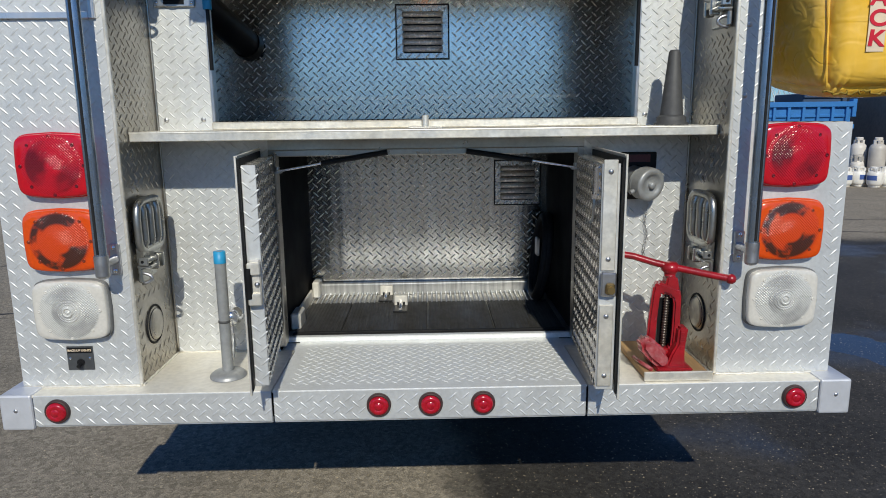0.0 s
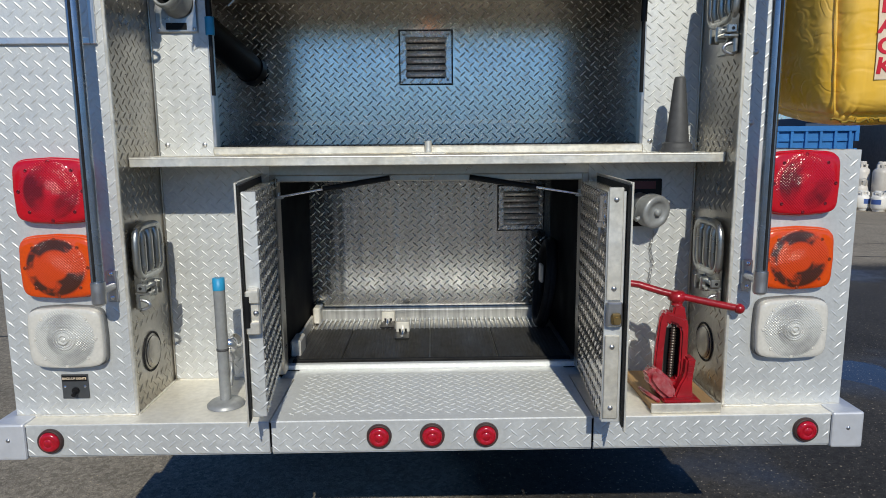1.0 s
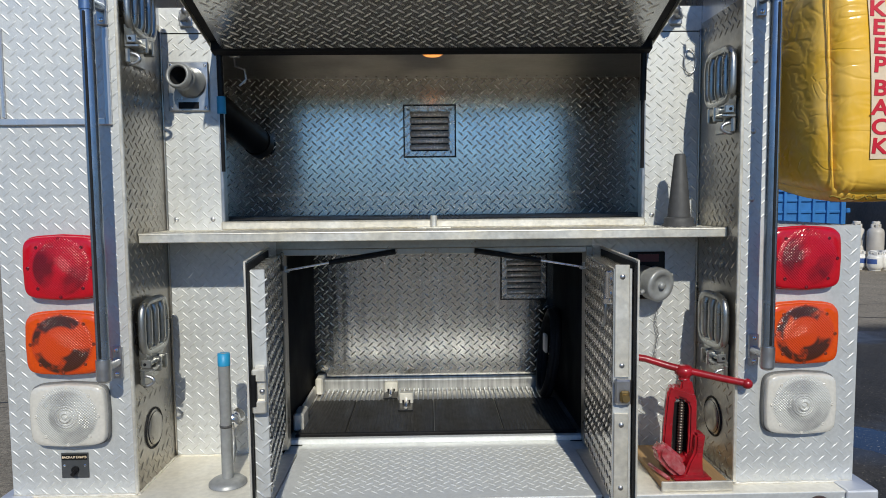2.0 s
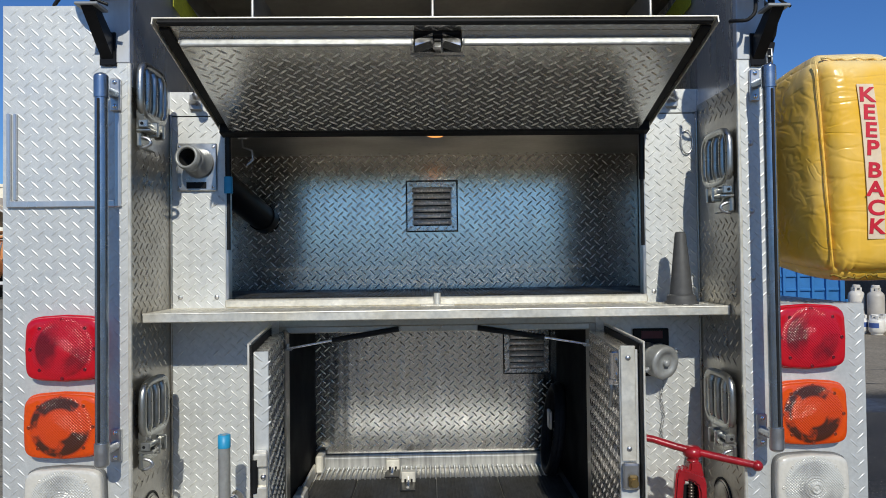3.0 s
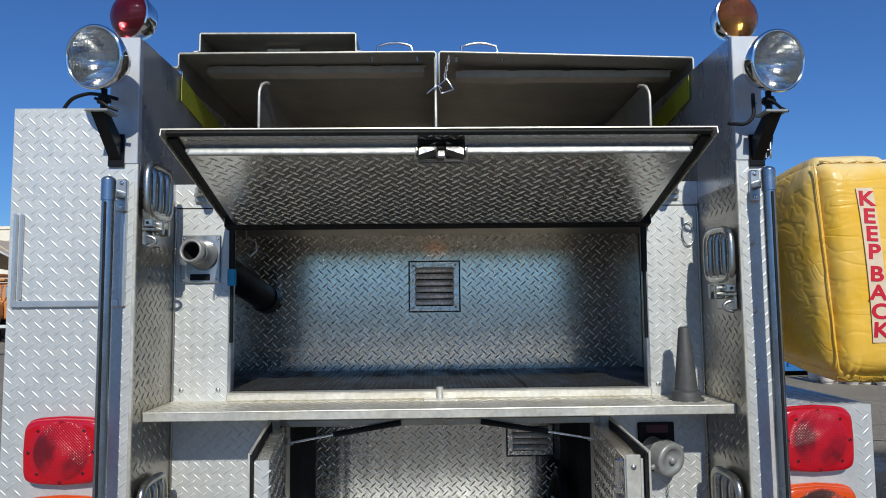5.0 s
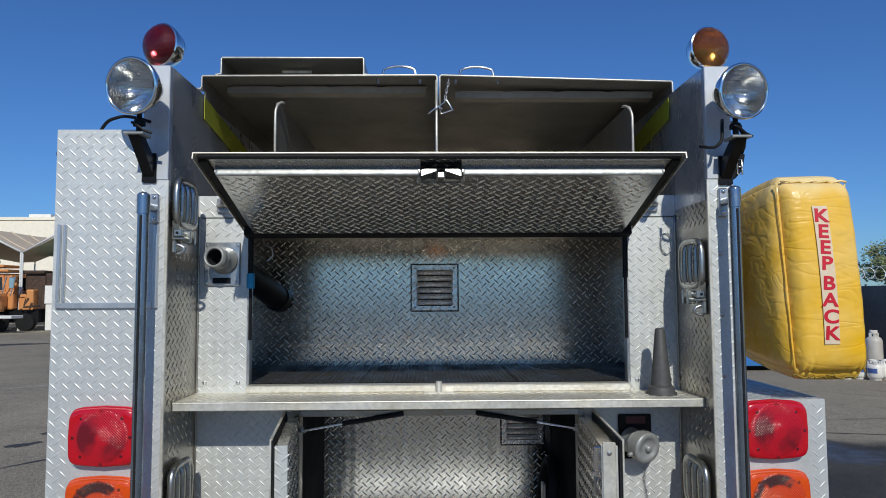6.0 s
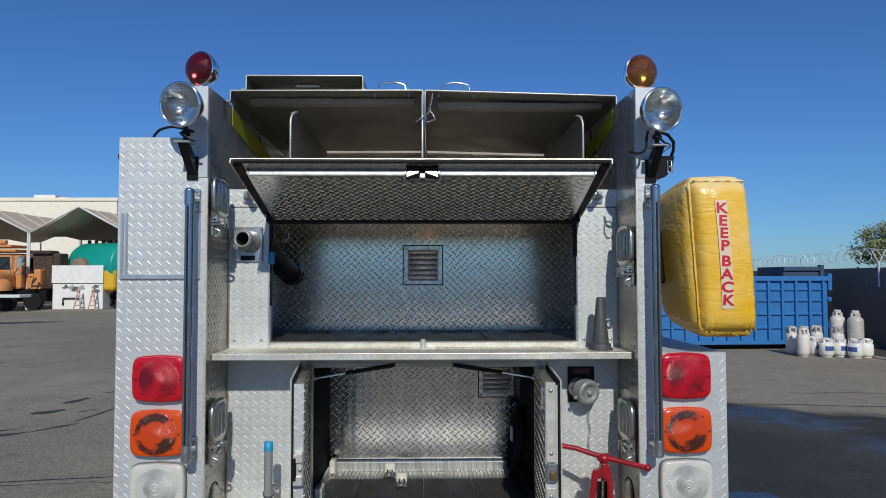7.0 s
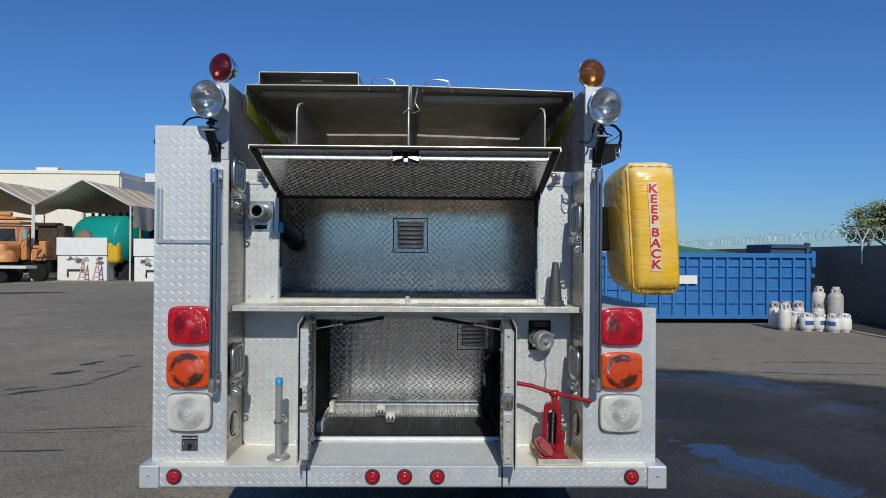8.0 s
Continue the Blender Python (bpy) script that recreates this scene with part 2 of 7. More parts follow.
BARK = material("bark", (0.14, 0.10, 0.07), 0.9, grain=0.2, stain=0.3, bump=0.004, bump_scale=30)
LEAF = material("leaves", (0.20, 0.235, 0.095), 0.55, grain=0.2, grain_scale=4, stain=0.5, stain_scale=1.3, stain_color=(0.26, 0.25, 0.13))


def creased(m, layers):
    """Sharp folds pressed into a hanging sheet: (scale, width, depth) for each layer."""
    t = m.node_tree
    p = t.nodes["Principled BSDF"]
    geo = t.nodes.new("ShaderNodeNewGeometry")
    for k, (scale, width, depth) in enumerate(layers):
        turn = t.nodes.new("ShaderNodeMapping")
        turn.inputs["Rotation"].default_value = (0.3, radians(38 - 70 * k), 0.4)
        turn.inputs["Scale"].default_value = (0.35, 1.0, 1.1)
        t.links.new(geo.outputs["Position"], turn.inputs["Vector"])
        fold = t.nodes.new("ShaderNodeTexNoise")
        fold.inputs["Scale"].default_value, fold.inputs["Detail"].default_value, fold.inputs["Distortion"].default_value = scale, 1.0, 0.6
        t.links.new(turn.outputs["Vector"], fold.inputs["Vector"])
        mid = t.nodes.new("ShaderNodeMath")
        mid.operation = "SUBTRACT"
        mid.inputs[1].default_value = 0.5
        t.links.new(fold.outputs["Fac"], mid.inputs[0])
        side = t.nodes.new("ShaderNodeMath")
        side.operation = "ABSOLUTE"
        t.links.new(mid.outputs[0], side.inputs[0])
        edge = t.nodes.new("ShaderNodeMapRange")
        edge.interpolation_type = "SMOOTHSTEP"
        edge.inputs["From Max"].default_value = width
        t.links.new(side.outputs[0], edge.inputs["Value"])
        b = t.nodes.new("ShaderNodeBump")
        b.inputs["Strength"].default_value, b.inputs["Distance"].default_value = 0.9, depth
        t.links.new(edge.outputs["Result"], b.inputs["Height"])
        old = p.inputs["Normal"].links
        if old:
            t.links.new(old[0].from_socket, b.inputs["Normal"])
        t.links.new(b.outputs["Normal"], p.inputs["Normal"])


def sun_faded(m, low, high, pale):
    """Vinyl bleached towards its top, with an uneven edge."""
    t = m.node_tree
    p = t.nodes["Principled BSDF"]
    geo, sep, mottle = t.nodes.new("ShaderNodeNewGeometry"), t.nodes.new("ShaderNodeSeparateXYZ"), t.nodes.new("ShaderNodeTexNoise")
    mottle.inputs["Scale"].default_value, mottle.inputs["Detail"].default_value = 9.0, 4.0
    t.links.new(geo.outputs["Position"], sep.inputs[0])
    t.links.new(geo.outputs["Position"], mottle.inputs["Vector"])
    up = t.nodes.new("ShaderNodeMath")
    up.operation = "MULTIPLY_ADD"
    up.inputs[1].default_value = 0.16
    t.links.new(mottle.outputs["Fac"], up.inputs[0])
    t.links.new(sep.outputs["Z"], up.inputs[2])
    r = t.nodes.new("ShaderNodeMapRange")
    for key, v in (("From Min", low + 0.08), ("From Max", high + 0.08), ("To Max", 0.8)):
        r.inputs[key].default_value = v
    t.links.new(up.outputs[0], r.inputs["Value"])
    x = t.nodes.new("ShaderNodeMix")
    x.data_type = "RGBA"
    t.links.new(r.outputs["Result"], x.inputs[0])
    t.links.new(p.inputs["Base Color"].links[0].from_socket, x.inputs[6])
    x.inputs[7].default_value = (*pale, 1)
    t.links.new(x.outputs[2], p.inputs["Base Color"])


sun_faded(YELLOW, 2.07, 2.17, (0.86, 0.72, 0.42))
creased(YELLOW, [(8.0, 0.14, 0.0007), (20.0, 0.12, 0.0008)])


def glow_material(name, color, strength):
    m = bpy.data.materials.new(name)
    m.use_nodes = True
    p = m.node_tree.nodes["Principled BSDF"]
    p.inputs["Base Color"].default_value = (*color, 1)
    p.inputs["Emission Color"].default_value = (*color, 1)
    p.inputs["Emission Strength"].default_value = strength
    return m


LAMP_AMBER = material("amber_lamp_glass", (0.75, 0.30, 0.05), 0.2, grain=0.05, stain=0.2, stain_scale=20)
LAMP_WARM = glow_material("warm_lamp_lens", (1.0, 0.38, 0.10), 1.2)


def asphalt_material():
    m = bpy.data.materials.new("asphalt")
    m.use_nodes = True
    t = m.node_tree
    n, l = t.nodes, t.links
    p = n["Principled BSDF"]
    p.inputs["Specular IOR Level"].default_value = 0.25
    geo = n.new("ShaderNodeNewGeometry")

    def noise_at(scale, detail=5.0):
        x = n.new("ShaderNodeTexNoise")
        x.inputs["Scale"].default_value, x.inputs["Detail"].default_value = scale, detail
        l.new(geo.outputs["Position"], x.inputs["Vector"])
        return x.outputs["Fac"]

    def math_node(op, a, b=0.0, clamp=False):
        x = n.new("ShaderNodeMath")
        x.operation, x.use_clamp = op, clamp
        for k, v in enumerate((a, b)):
            if isinstance(v, (int, float)):
                x.inputs[k].default_value = v
            else:
                l.new(v, x.inputs[k])
        return x.outputs[0]

    def ramp(fac, lo, hi, a=0.0, b=1.0):
        r = n.new("ShaderNodeMapRange")
        for key, v in (("From Min", lo), ("From Max", hi), ("To Min", a), ("To Max", b)):
            r.inputs[key].default_value = v
        l.new(fac, r.inputs["Value"])
        return r.outputs["Result"]

    def mix(fac, a, b, mode="MIX"):
        x = n.new("ShaderNodeMix")
        x.data_type, x.blend_type = "RGBA", mode
        for v, s in ((fac, x.inputs[0]), (a, x.inputs[6]), (b, x.inputs[7])):
            if isinstance(v, (int, float)):
                s.default_value = v
            elif isinstance(v, tuple):
                s.default_value = (*v, 1)
            else:
                l.new(v, s)
        return x.outputs[2]

    sep = n.new("ShaderNodeSeparateXYZ")
    l.new(geo.outputs["Position"], sep.inputs[0])
    X, Y = sep.outputs["X"], sep.outputs["Y"]
    wob = math_node("MULTIPLY", math_node("SUBTRACT", noise_at(1.1, 4.0), 0.5), 1.3)
    # washed-down, still damp ground beside the engine, running back from its tail
    east = ramp(math_node("ADD", X, wob), 0.05, 0.25)
    north = ramp(math_node("ADD", math_node("ADD", Y, math_node("MULTIPLY", X, 0.58)), wob), 9.35, 8.95)
    south = ramp(math_node("ADD", Y, wob), -2.1, -1.8)
    damp = math_node("MULTIPLY", math_node("MULTIPLY", east, north, True), south, True)
    fine = noise_at(170, 3.0)
    agg = ramp(noise_at(70, 2.0), 0.66, 0.70)
    dry = mix(ramp(noise_at(0.9, 6.0), 0.35, 0.65), (0.325, 0.282, 0.220), (0.270, 0.234, 0.182))
    dry = mix(ramp(noise_at(0.17, 3.0), 0.4, 0.65), dry, (0.228, 0.202, 0.162))
    # the dry ground turns paler towards the block wall
    dry = mix(ramp(math_node("ADD", X, wob), 1.0, 4.0, 0.0, 0.5), dry, (0.30, 0.26, 0.205))
    dry = mix(math_node("MULTIPLY", ramp(noise_at(2.2, 3.0), 0.52, 0.72), 0.32), dry, (0.135, 0.118, 0.095))
    col = mix(damp, dry, mix(ramp(noise_at(0.8, 5.0), 0.4, 0.62), (0.042, 0.039, 0.035), (0.068, 0.062, 0.054)))
    # standing water and still-wet patches on the damp ground
    dx, dy = math_node("SUBTRACT", X, 2.85), math_node("SUBTRACT", Y, 2.22)
    along = math_node("DIVIDE", math_node("ADD", math_node("MULTIPLY", dx, 0.42), math_node("MULTIPLY", dy, -0.91)), 1.0)
    across = math_node("DIVIDE", math_node("ADD", math_node("MULTIPLY", dx, 0.91), math_node("MULTIPLY", dy, 0.42)), 0.27)
    far = math_node("SQRT", math_node("ADD", math_node("MULTIPLY", along, along), math_node("MULTIPLY", across, across)))
    far = math_node("ADD", far, math_node("MULTIPLY", math_node("SUBTRACT", noise_at(2.6, 5.0), 0.5), 2.2))
    pool = ramp(far, 0.92, 0.80)
    sheen = math_node("MULTIPLY", ramp(noise_at(0.75, 5.0), 0.53, 0.64), damp, True)
    wet = math_node("MAXIMUM", pool, math_node("MULTIPLY", sheen, 0.55), True)
    col = mix(math_node("MULTIPLY", wet, 0.6), col, (0.016, 0.017, 0.018))
    stain = math_node("MULTIPLY", ramp(noise_at(1.6, 5.0), 0.62, 0.76), 0.3)
    col = mix(stain, col, (0.03, 0.028, 0.026))
    col = mix(math_node("MULTIPLY", agg, 0.8), col, (0.55, 0.45, 0.31))
    stones = n.new("ShaderNodeTexVoronoi")
    stones.inputs["Scale"].default_value = 62.0
    l.new(geo.outputs["Position"], stones.inputs["Vector"])
    tone = n.new("ShaderNodeSeparateColor")
    l.new(stones.outputs["Color"], tone.inputs[0])
    v = ramp(tone.outputs[0], 0.0, 1.0, 0.72, 1.28)
    grey = n.new("ShaderNodeCombineColor")
    for k in range(3):
        l.new(v, grey.inputs[k])
    col = mix(1.0, col, grey.outputs[0], "MULTIPLY")
    l.new(mix(1.0, col, mix(ramp(fine, 0.3, 0.7), (0.55, 0.55, 0.55), (1.4, 1.4, 1.4)), "MULTIPLY"), p.inputs["Base Color"])
    rough = math_node("SUBTRACT", 0.9, math_node("MULTIPLY", damp, 0.32))
    l.new(math_node("SUBTRACT", rough, math_node("MULTIPLY", wet, 0.47), True), p.inputs["Roughness"])
    l.new(math_node("ADD", 0.09, math_node("MULTIPLY", wet, 0.42)), p.inputs["Specular IOR Level"])
    b = n.new("ShaderNodeBump")
    b.inputs["Distance"].default_value = 0.004
    l.new(math_node("SUBTRACT", 0.8, math_node("MULTIPLY", wet, 0.78)), b.inputs["Strength"])
    l.new(noise_at(190, 4.0), b.inputs["Height"])
    l.new(b.outputs["Normal"], p.inputs["Normal"])
    return m


ASPHALT = asphalt_material()
MAT_RUBBER.node_tree.nodes["Principled BSDF"].inputs["Specular IOR Level"].default_value = 0.28
for matt in (SHADE_BLACK, BLACK_PAINT, BLACK):  # blacks with little specular, kept deep
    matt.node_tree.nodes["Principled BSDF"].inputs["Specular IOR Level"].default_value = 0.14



# ---- building blocks ----
def block(bm, x0, x1, y0, y1, z0, z1, bevel=0.0, seg=1):
    made = bmesh.ops.create_cube(bm, size=1.0, matrix=Matrix.LocRotScale(((x0 + x1) / 2, (y0 + y1) / 2, (z0 + z1) / 2), None, (abs(x1 - x0), abs(y1 - y0), abs(z1 - z0))))
    if bevel:
        edges = {e for v in made["verts"] for e in v.link_edges}
        bmesh.ops.bevel(bm, geom=list(edges), offset=bevel, segments=seg, affect="EDGES", profile=0.5)


def rod(bm, a, b, r, seg=14, r2=None, smooth=True):
    a, b = Vector(a), Vector(b)
    d = b - a
    m = Matrix.Translation((a + b) / 2) @ d.to_track_quat("Z", "Y").to_matrix().to_4x4()
    made = bmesh.ops.create_cone(bm, cap_ends=True, segments=seg, radius1=r, radius2=r if r2 is None else r2, depth=d.length, matrix=m)
    if smooth:
        for f in {f for v in made["verts"] for f in v.link_faces}:
            f.smooth = len(f.verts) == 4


def ball(bm, c, r, seg=12, squash=(1, 1, 1)):
    made = bmesh.ops.create_uvsphere(bm, u_segments=seg, v_segments=max(6, seg // 2 + 2), radius=r, matrix=Matrix.LocRotScale(c, None, squash))
    for f in {f for v in made["verts"] for f in v.link_faces}:
        f.smooth = True


def sweep(bm, path, r, seg=8, closed=False):
    """A round bar along a path of points."""
    pts = [Vector(p) for p in path]
    n, rings = len(pts), []
    up = None
    for k, p in enumerate(pts):
        a = pts[(k - 1) % n] if closed or k else p
        b = pts[(k + 1) % n] if closed or k < n - 1 else p
        d = (b - a).normalized()
        if up is None:
            up = d.orthogonal().normalized()
        up = (up - d * up.dot(d)).normalized()
        side = d.cross(up)
        rings.append([bm.verts.new(p + (up * math.cos(q) + side * math.sin(q)) * r) for q in (2 * math.pi * i / seg for i in range(seg))])
    for k in range(n if closed else n - 1):
        a, b = rings[k], rings[(k + 1) % n]
        for i in range(seg):
            bm.faces.new((a[i], a[(i + 1) % seg], b[(i + 1) % seg], b[i])).smooth = True
    if not closed:
        bm.faces.new(rings[0][::-1]), bm.faces.new(rings[-1])


def lathe(bm, profile, m=Matrix(), seg=28, smooth=True):
    """Turns (radius, height) pairs round the z axis of m."""
    rings = []
    for r, h in profile:
        if r < 1e-6:
            rings.append([bm.verts.new(m @ Vector((0, 0, h)))])
        else:
            rings.append([bm.verts.new(m @ Vector((r * math.cos(q), r * math.sin(q), h))) for q in (2 * math.pi * i / seg for i in range(seg))])
    for a, b in zip(rings, rings[1:]):
        for i in range(seg):
            j = (i + 1) % seg
            if len(a) == 1 and len(b) == 1:
                continue
            vs = (a[0], b[i], b[j]) if len(a) == 1 else (a[i], a[j], b[0]) if len(b) == 1 else (a[i], a[j], b[j], b[i])
            bm.faces.new(vs).smooth = smooth


def squircle(w, h, n=36, power=5.0):
    """Outline of a rounded square, half sizes w and h."""
    out = []
    for i in range(n):
        q = 2 * math.pi * i / n
        c, s = math.cos(q), math.sin(q)
        out.append((w * math.copysign(abs(c) ** (2 / power), c), h * math.copysign(abs(s) ** (2 / power), s)))
    return out


def prism(bm, outline, m, depth):
    """A flat outline (x, y) in the plane of m, pushed depth along its z."""
    lo = [bm.verts.new(m @ Vector((x, y, 0))) for x, y in outline]
    hi = [bm.verts.new(m @ Vector((x, y, depth))) for x, y in outline]
    n = len(lo)
    bm.faces.new(lo[::-1]), bm.faces.new(hi)
    for i in range(n):
        j = (i + 1) % n
        bm.faces.new((lo[i], lo[j], hi[j], hi[i]))


PITCH, LUG_L, LUG_W, LUG_H = 0.0372, 0.033, 0.0060, 0.0021
LUG = [(-0.5, 0, 0), (-0.36, 0.36, 0), (0, 0.5, 0), (0.36, 0.36, 0), (0.5, 0, 0), (0.36, -0.36, 0), (0, -0.5, 0), (-0.36, -0.36, 0),
       (-0.34, 0, 0.7), (-0.22, 0.2, 0.78), (0, 0.28, 0.8), (0.22, 0.2, 0.78), (0.34, 0, 0.7), (0.22, -0.2, 0.78), (0, -0.28, 0.8), (-0.22, -0.2, 0.78), (0, 0, 1)]
LUG_FACES = [(k, k + 8, (k + 1) % 8 + 8, (k + 1) % 8) for k in range(8)] + [(k + 8, 16, (k + 1) % 8 + 8) for k in range(8)]


def lugs(bm, origin, u, v, w, h, holes=(), margin=0.0105, flip=False, rise=LUG_H, slot=0):
    """Raised tread bars over a w by h field whose corner is origin; holes are (u0, u1, v0, v1) left bare."""
    o, u, v = Vector(origin), Vector(u).normalized(), Vector(v).normalized()
    nrm = u.cross(v)
    for half in (0, 1):
        for i in range(int(w / PITCH) + 1):
            for j in range(int(h / PITCH) + 1):
                a, b = (i + 0.5 * half + 0.3) * PITCH, (j + 0.5 * half + 0.3) * PITCH
                if not (margin < a < w - margin and margin < b < h - margin):
                    continue
                if any(h0 - 0.012 < a < h1 + 0.012 and k0 - 0.012 < b < k1 + 0.012 for h0, h1, k0, k1 in holes):
                    continue
                q = radians(-43 if half == flip else 43)
                du, dv = u * math.cos(q) + v * math.sin(q), v * math.cos(q) - u * math.sin(q)
                c = o + u * a + v * b
                vs = [bm.verts.new(c + du * (x * LUG_L) + dv * (y * LUG_W) + nrm * (z * rise)) for x, y, z in LUG]
                for f in LUG_FACES:
                    face = bm.faces.new([vs[k] for k in f])
                    face.smooth, face.material_index = True, slot


def finish(name, bm, mat):
    for e in bm.edges:  # crisp corners on otherwise smooth forms
        if len(e.link_faces) == 2 and e.calc_face_angle(0.0) > 1.1:
            e.smooth = False
    mesh = bpy.data.meshes.new(name)
    bm.to_mesh(mesh)
    bm.free()
    mesh.materials.append(mat)
    return mesh


def part(name, bm, mat, parent, label=""):
    """One mesh under a thing (an empty) or under a part of it; its points are in the thing's space."""
    ob = new(name, finish(name, bm, mat))
    ob.parent = parent
    return tagged(ob, label)


def thing(name, at, label, category, group="", kind=""):
    ob = new(name)
    ob.matrix_basis = Matrix.Translation(at)
    ob.empty_display_size = 0.05
    return tagged(ob, label, category, group, kind)


def solid(name, bm, mat, label, category, group="", kind=""):
    return tagged(new(name, finish(name, bm, mat)), label, category, group, kind)


FRONT = Matrix(((1, 0, 0, 0), (0, 0, -1, 0), (0, 1, 0, 0), (0, 0, 0, 1)))  # local x right, y up, z towards -y


def facing(x, y, z, turn=0.0):
    """A frame at a place whose z looks out over the tail."""
    return Matrix.Translation((x, y, z)) @ FRONT @ pose(0, 0, 0, 0, 0, turn)


# ---- ground ----
bm = bmesh.new()
bmesh.ops.create_grid(bm, x_segments=8, y_segments=8, size=400)
ground = solid("ground", bm, ASPHALT, "grey asphalt yard, damp and dark beside the engine", "asphalt", kind="structure")

# ---- fire engine: shell ----
TOP_L, TOP_R, TOP_C, DECK_Z = 2.322, 1.474, 2.527, 0.738
IN, OUT, BACK = 0.845, 1.19, 0.285
engine = thing("fire_engine", (0, 0, 0), "silver tread-plate fire engine tail with open compartments", "fire engine")


def tail_panel(name, x0, x1, z0, z1, y, holes=(), mat=TREAD, thick=0.004, label="", margin=0.0105, rise=0.0012):
    bm = bmesh.new()
    block(bm, x0, x1, y, y + thick, z0, z1)
    lugs(bm, (x0, y, z0), (1, 0, 0), (0, 0, 1), x1 - x0, z1 - z0, [(a - x0, b - x0, c - z0, d - z0) for a, b, c, d in holes], margin, rise=rise)
    return part(name, bm, mat, engine, label)


LENS_HOLES_L = [(-1.185, -1.155, 1.766, 2.024), (-1.125, -0.902, 1.285, 1.478), (-1.127, -0.908, 1.075, 1.268), (-1.127, -0.898, 0.874, 1.072), (-1.055, -0.975, 0.788, 0.862)]
LENS_HOLES_R = [(0.912, 1.126, 1.290, 1.478), (0.912, 1.128, 1.080, 1.265), (0.910, 1.128, 0.882, 1.070)]
tail_panel("column_panel", -OUT, -IN, DECK_Z, 2.163, 0.0, LENS_HOLES_L, label="tread-plate column with stacked lamps")
tail_panel("column_panel", -OUT, -0.926, 2.163, TOP_L, 0.0)
tail_panel("column_panel", IN, OUT, DECK_Z, TOP_R, 0.0, LENS_HOLES_R, label="tread-plate column with stacked lamps")
tail_panel("column_panel", IN, 0.927, TOP_R, 2.163, 0.0)
for side in (-1, 1):
    x0, x1 = sorted((side * IN, side * 0.926))
    bm = bmesh.new()
    block(bm, x0, x1, -0.003, 0.02, 2.163, TOP_C, 0.002)
    part("riser_plate", bm, RISER_AL, engine, "smooth bare aluminium riser")
    bm = bmesh.new()
    a, b = sorted((side * IN, side * (IN + 0.004)))
    block(bm, a, b, 0.004, BACK, DECK_Z, 2.10)
    if side < 0:
        lugs(bm, (b, 0.004, DECK_Z), (0, 1, 0), (0, 0, 1), BACK - 0.004, 2.10 - DECK_Z, [(0.06, 0.2, 0.08, 0.24), (0.02, 0.27, 0.3, 0.55), (0.02, 0.25, 1.22, 1.36)])
    else:
        lugs(bm, (a, BACK, DECK_Z), (0, -1, 0), (0, 0, 1), BACK - 0.004, 2.10 - DECK_Z, [(0.08, 0.22, 0.08, 0.24), (0.0, 0.27, 0.3, 0.55), (0.0, 0.25, 1.0, 1.27)])
    part("inner_cheek", bm, CHEEK, engine, "tread-plate inner cheek with its shade toned into the plate")
    bm = bmesh.new()
    block(bm, a, b, 0.02, 1.78, 2.10, TOP_C)
    part("hose_bed_side", bm, SMOOTH_AL, engine)
    bm = bmesh.new()
    block(bm, *sorted((side * (IN + 0.004), side * 0.926)), 0.0205, 0.30, 2.163, TOP_C)
    part("riser_core", bm, SMOOTH_AL, engine)
    # seam angle at the cheek's front corner
    bm = bmesh.new()
    block(bm, *sorted((side * (IN - 0.003), side * (IN + 0.006))), -0.0035, 0.006, DECK_Z + 0.002, 2.162, 0.0015)
    part("corner_angle", bm, EDGE_AL, engine)

bm = bmesh.new()  # closed boxes of the body behind the columns
block(bm, -OUT, -IN - 0.005, 0.005, 5.6, DECK_Z, TOP_L - 0.004)
part("side_body", bm, SMOOTH_AL, engine)
bm = bmesh.new()
block(bm, -OUT, -0.93, 0.0045, 2.4, TOP_L - 0.0035, TOP_L)
part("side_body_top", bm, TREAD, engine)
bm = bmesh.new()
block(bm, IN + 0.005, OUT, 0.005, 5.6, DECK_Z, TOP_R - 0.004)
block(bm, IN + 0.005, 0.926, 0.005, 5.6, TOP_R - 0.004, 2.162)
part("side_body", bm, SMOOTH_AL, engine)
bm = bmesh.new()
block(bm, 0.928, OUT, 0.0045, 2.4, TOP_R - 0.0035, TOP_R)
lugs(bm, (0.928, 0.0, TOP_R), (1, 0, 0), (0, 1, 0), OUT - 0.928, 2.4)
part("side_body_top", bm, TREAD, engine)
bm = bmesh.new()
block(bm, -IN, IN, 1.78, 5.6, DECK_Z, 2.6)
part("bulkhead", bm, EDGE_AL, engine)
bm = bmesh.new()
block(bm, -1.17, 1.17, 0.02, 5.6, 0.62, 0.655)
part("underbody", bm, BLACK_PAINT, engine)

for s in (-1, 1):  # rear wheels, deep in shade
    for x in (0.66, 0.96):
        bm = bmesh.new()
        lathe(bm, [(0.26, -0.11), (0.46, -0.125), (0.50, -0.10), (0.505, 0.0), (0.50, 0.10), (0.46, 0.125), (0.26, 0.11)], Matrix.Translation((s * x, 2.6, 0.505)) @ pose(0, 0, 0, 0, 90, 0), 40)
        wheel = part("rear_wheel", bm, BLACK, engine, "black rubber tyre")
        bm = bmesh.new()
        lathe(bm, [(0.0, 0.04), (0.10, 0.05), (0.20, 0.0), (0.265, 0.09), (0.265, -0.09), (0.0, -0.05)], Matrix.Translation((s * x, 2.6, 0.505)) @ pose(0, 0, 0, 0, 90, 0), 30)
        part("rim", bm, STEEL, wheel)
bm = bmesh.new()
rod(bm, (-0.9, 2.6, 0.505), (0.9, 2.6, 0.505), 0.07, 12)
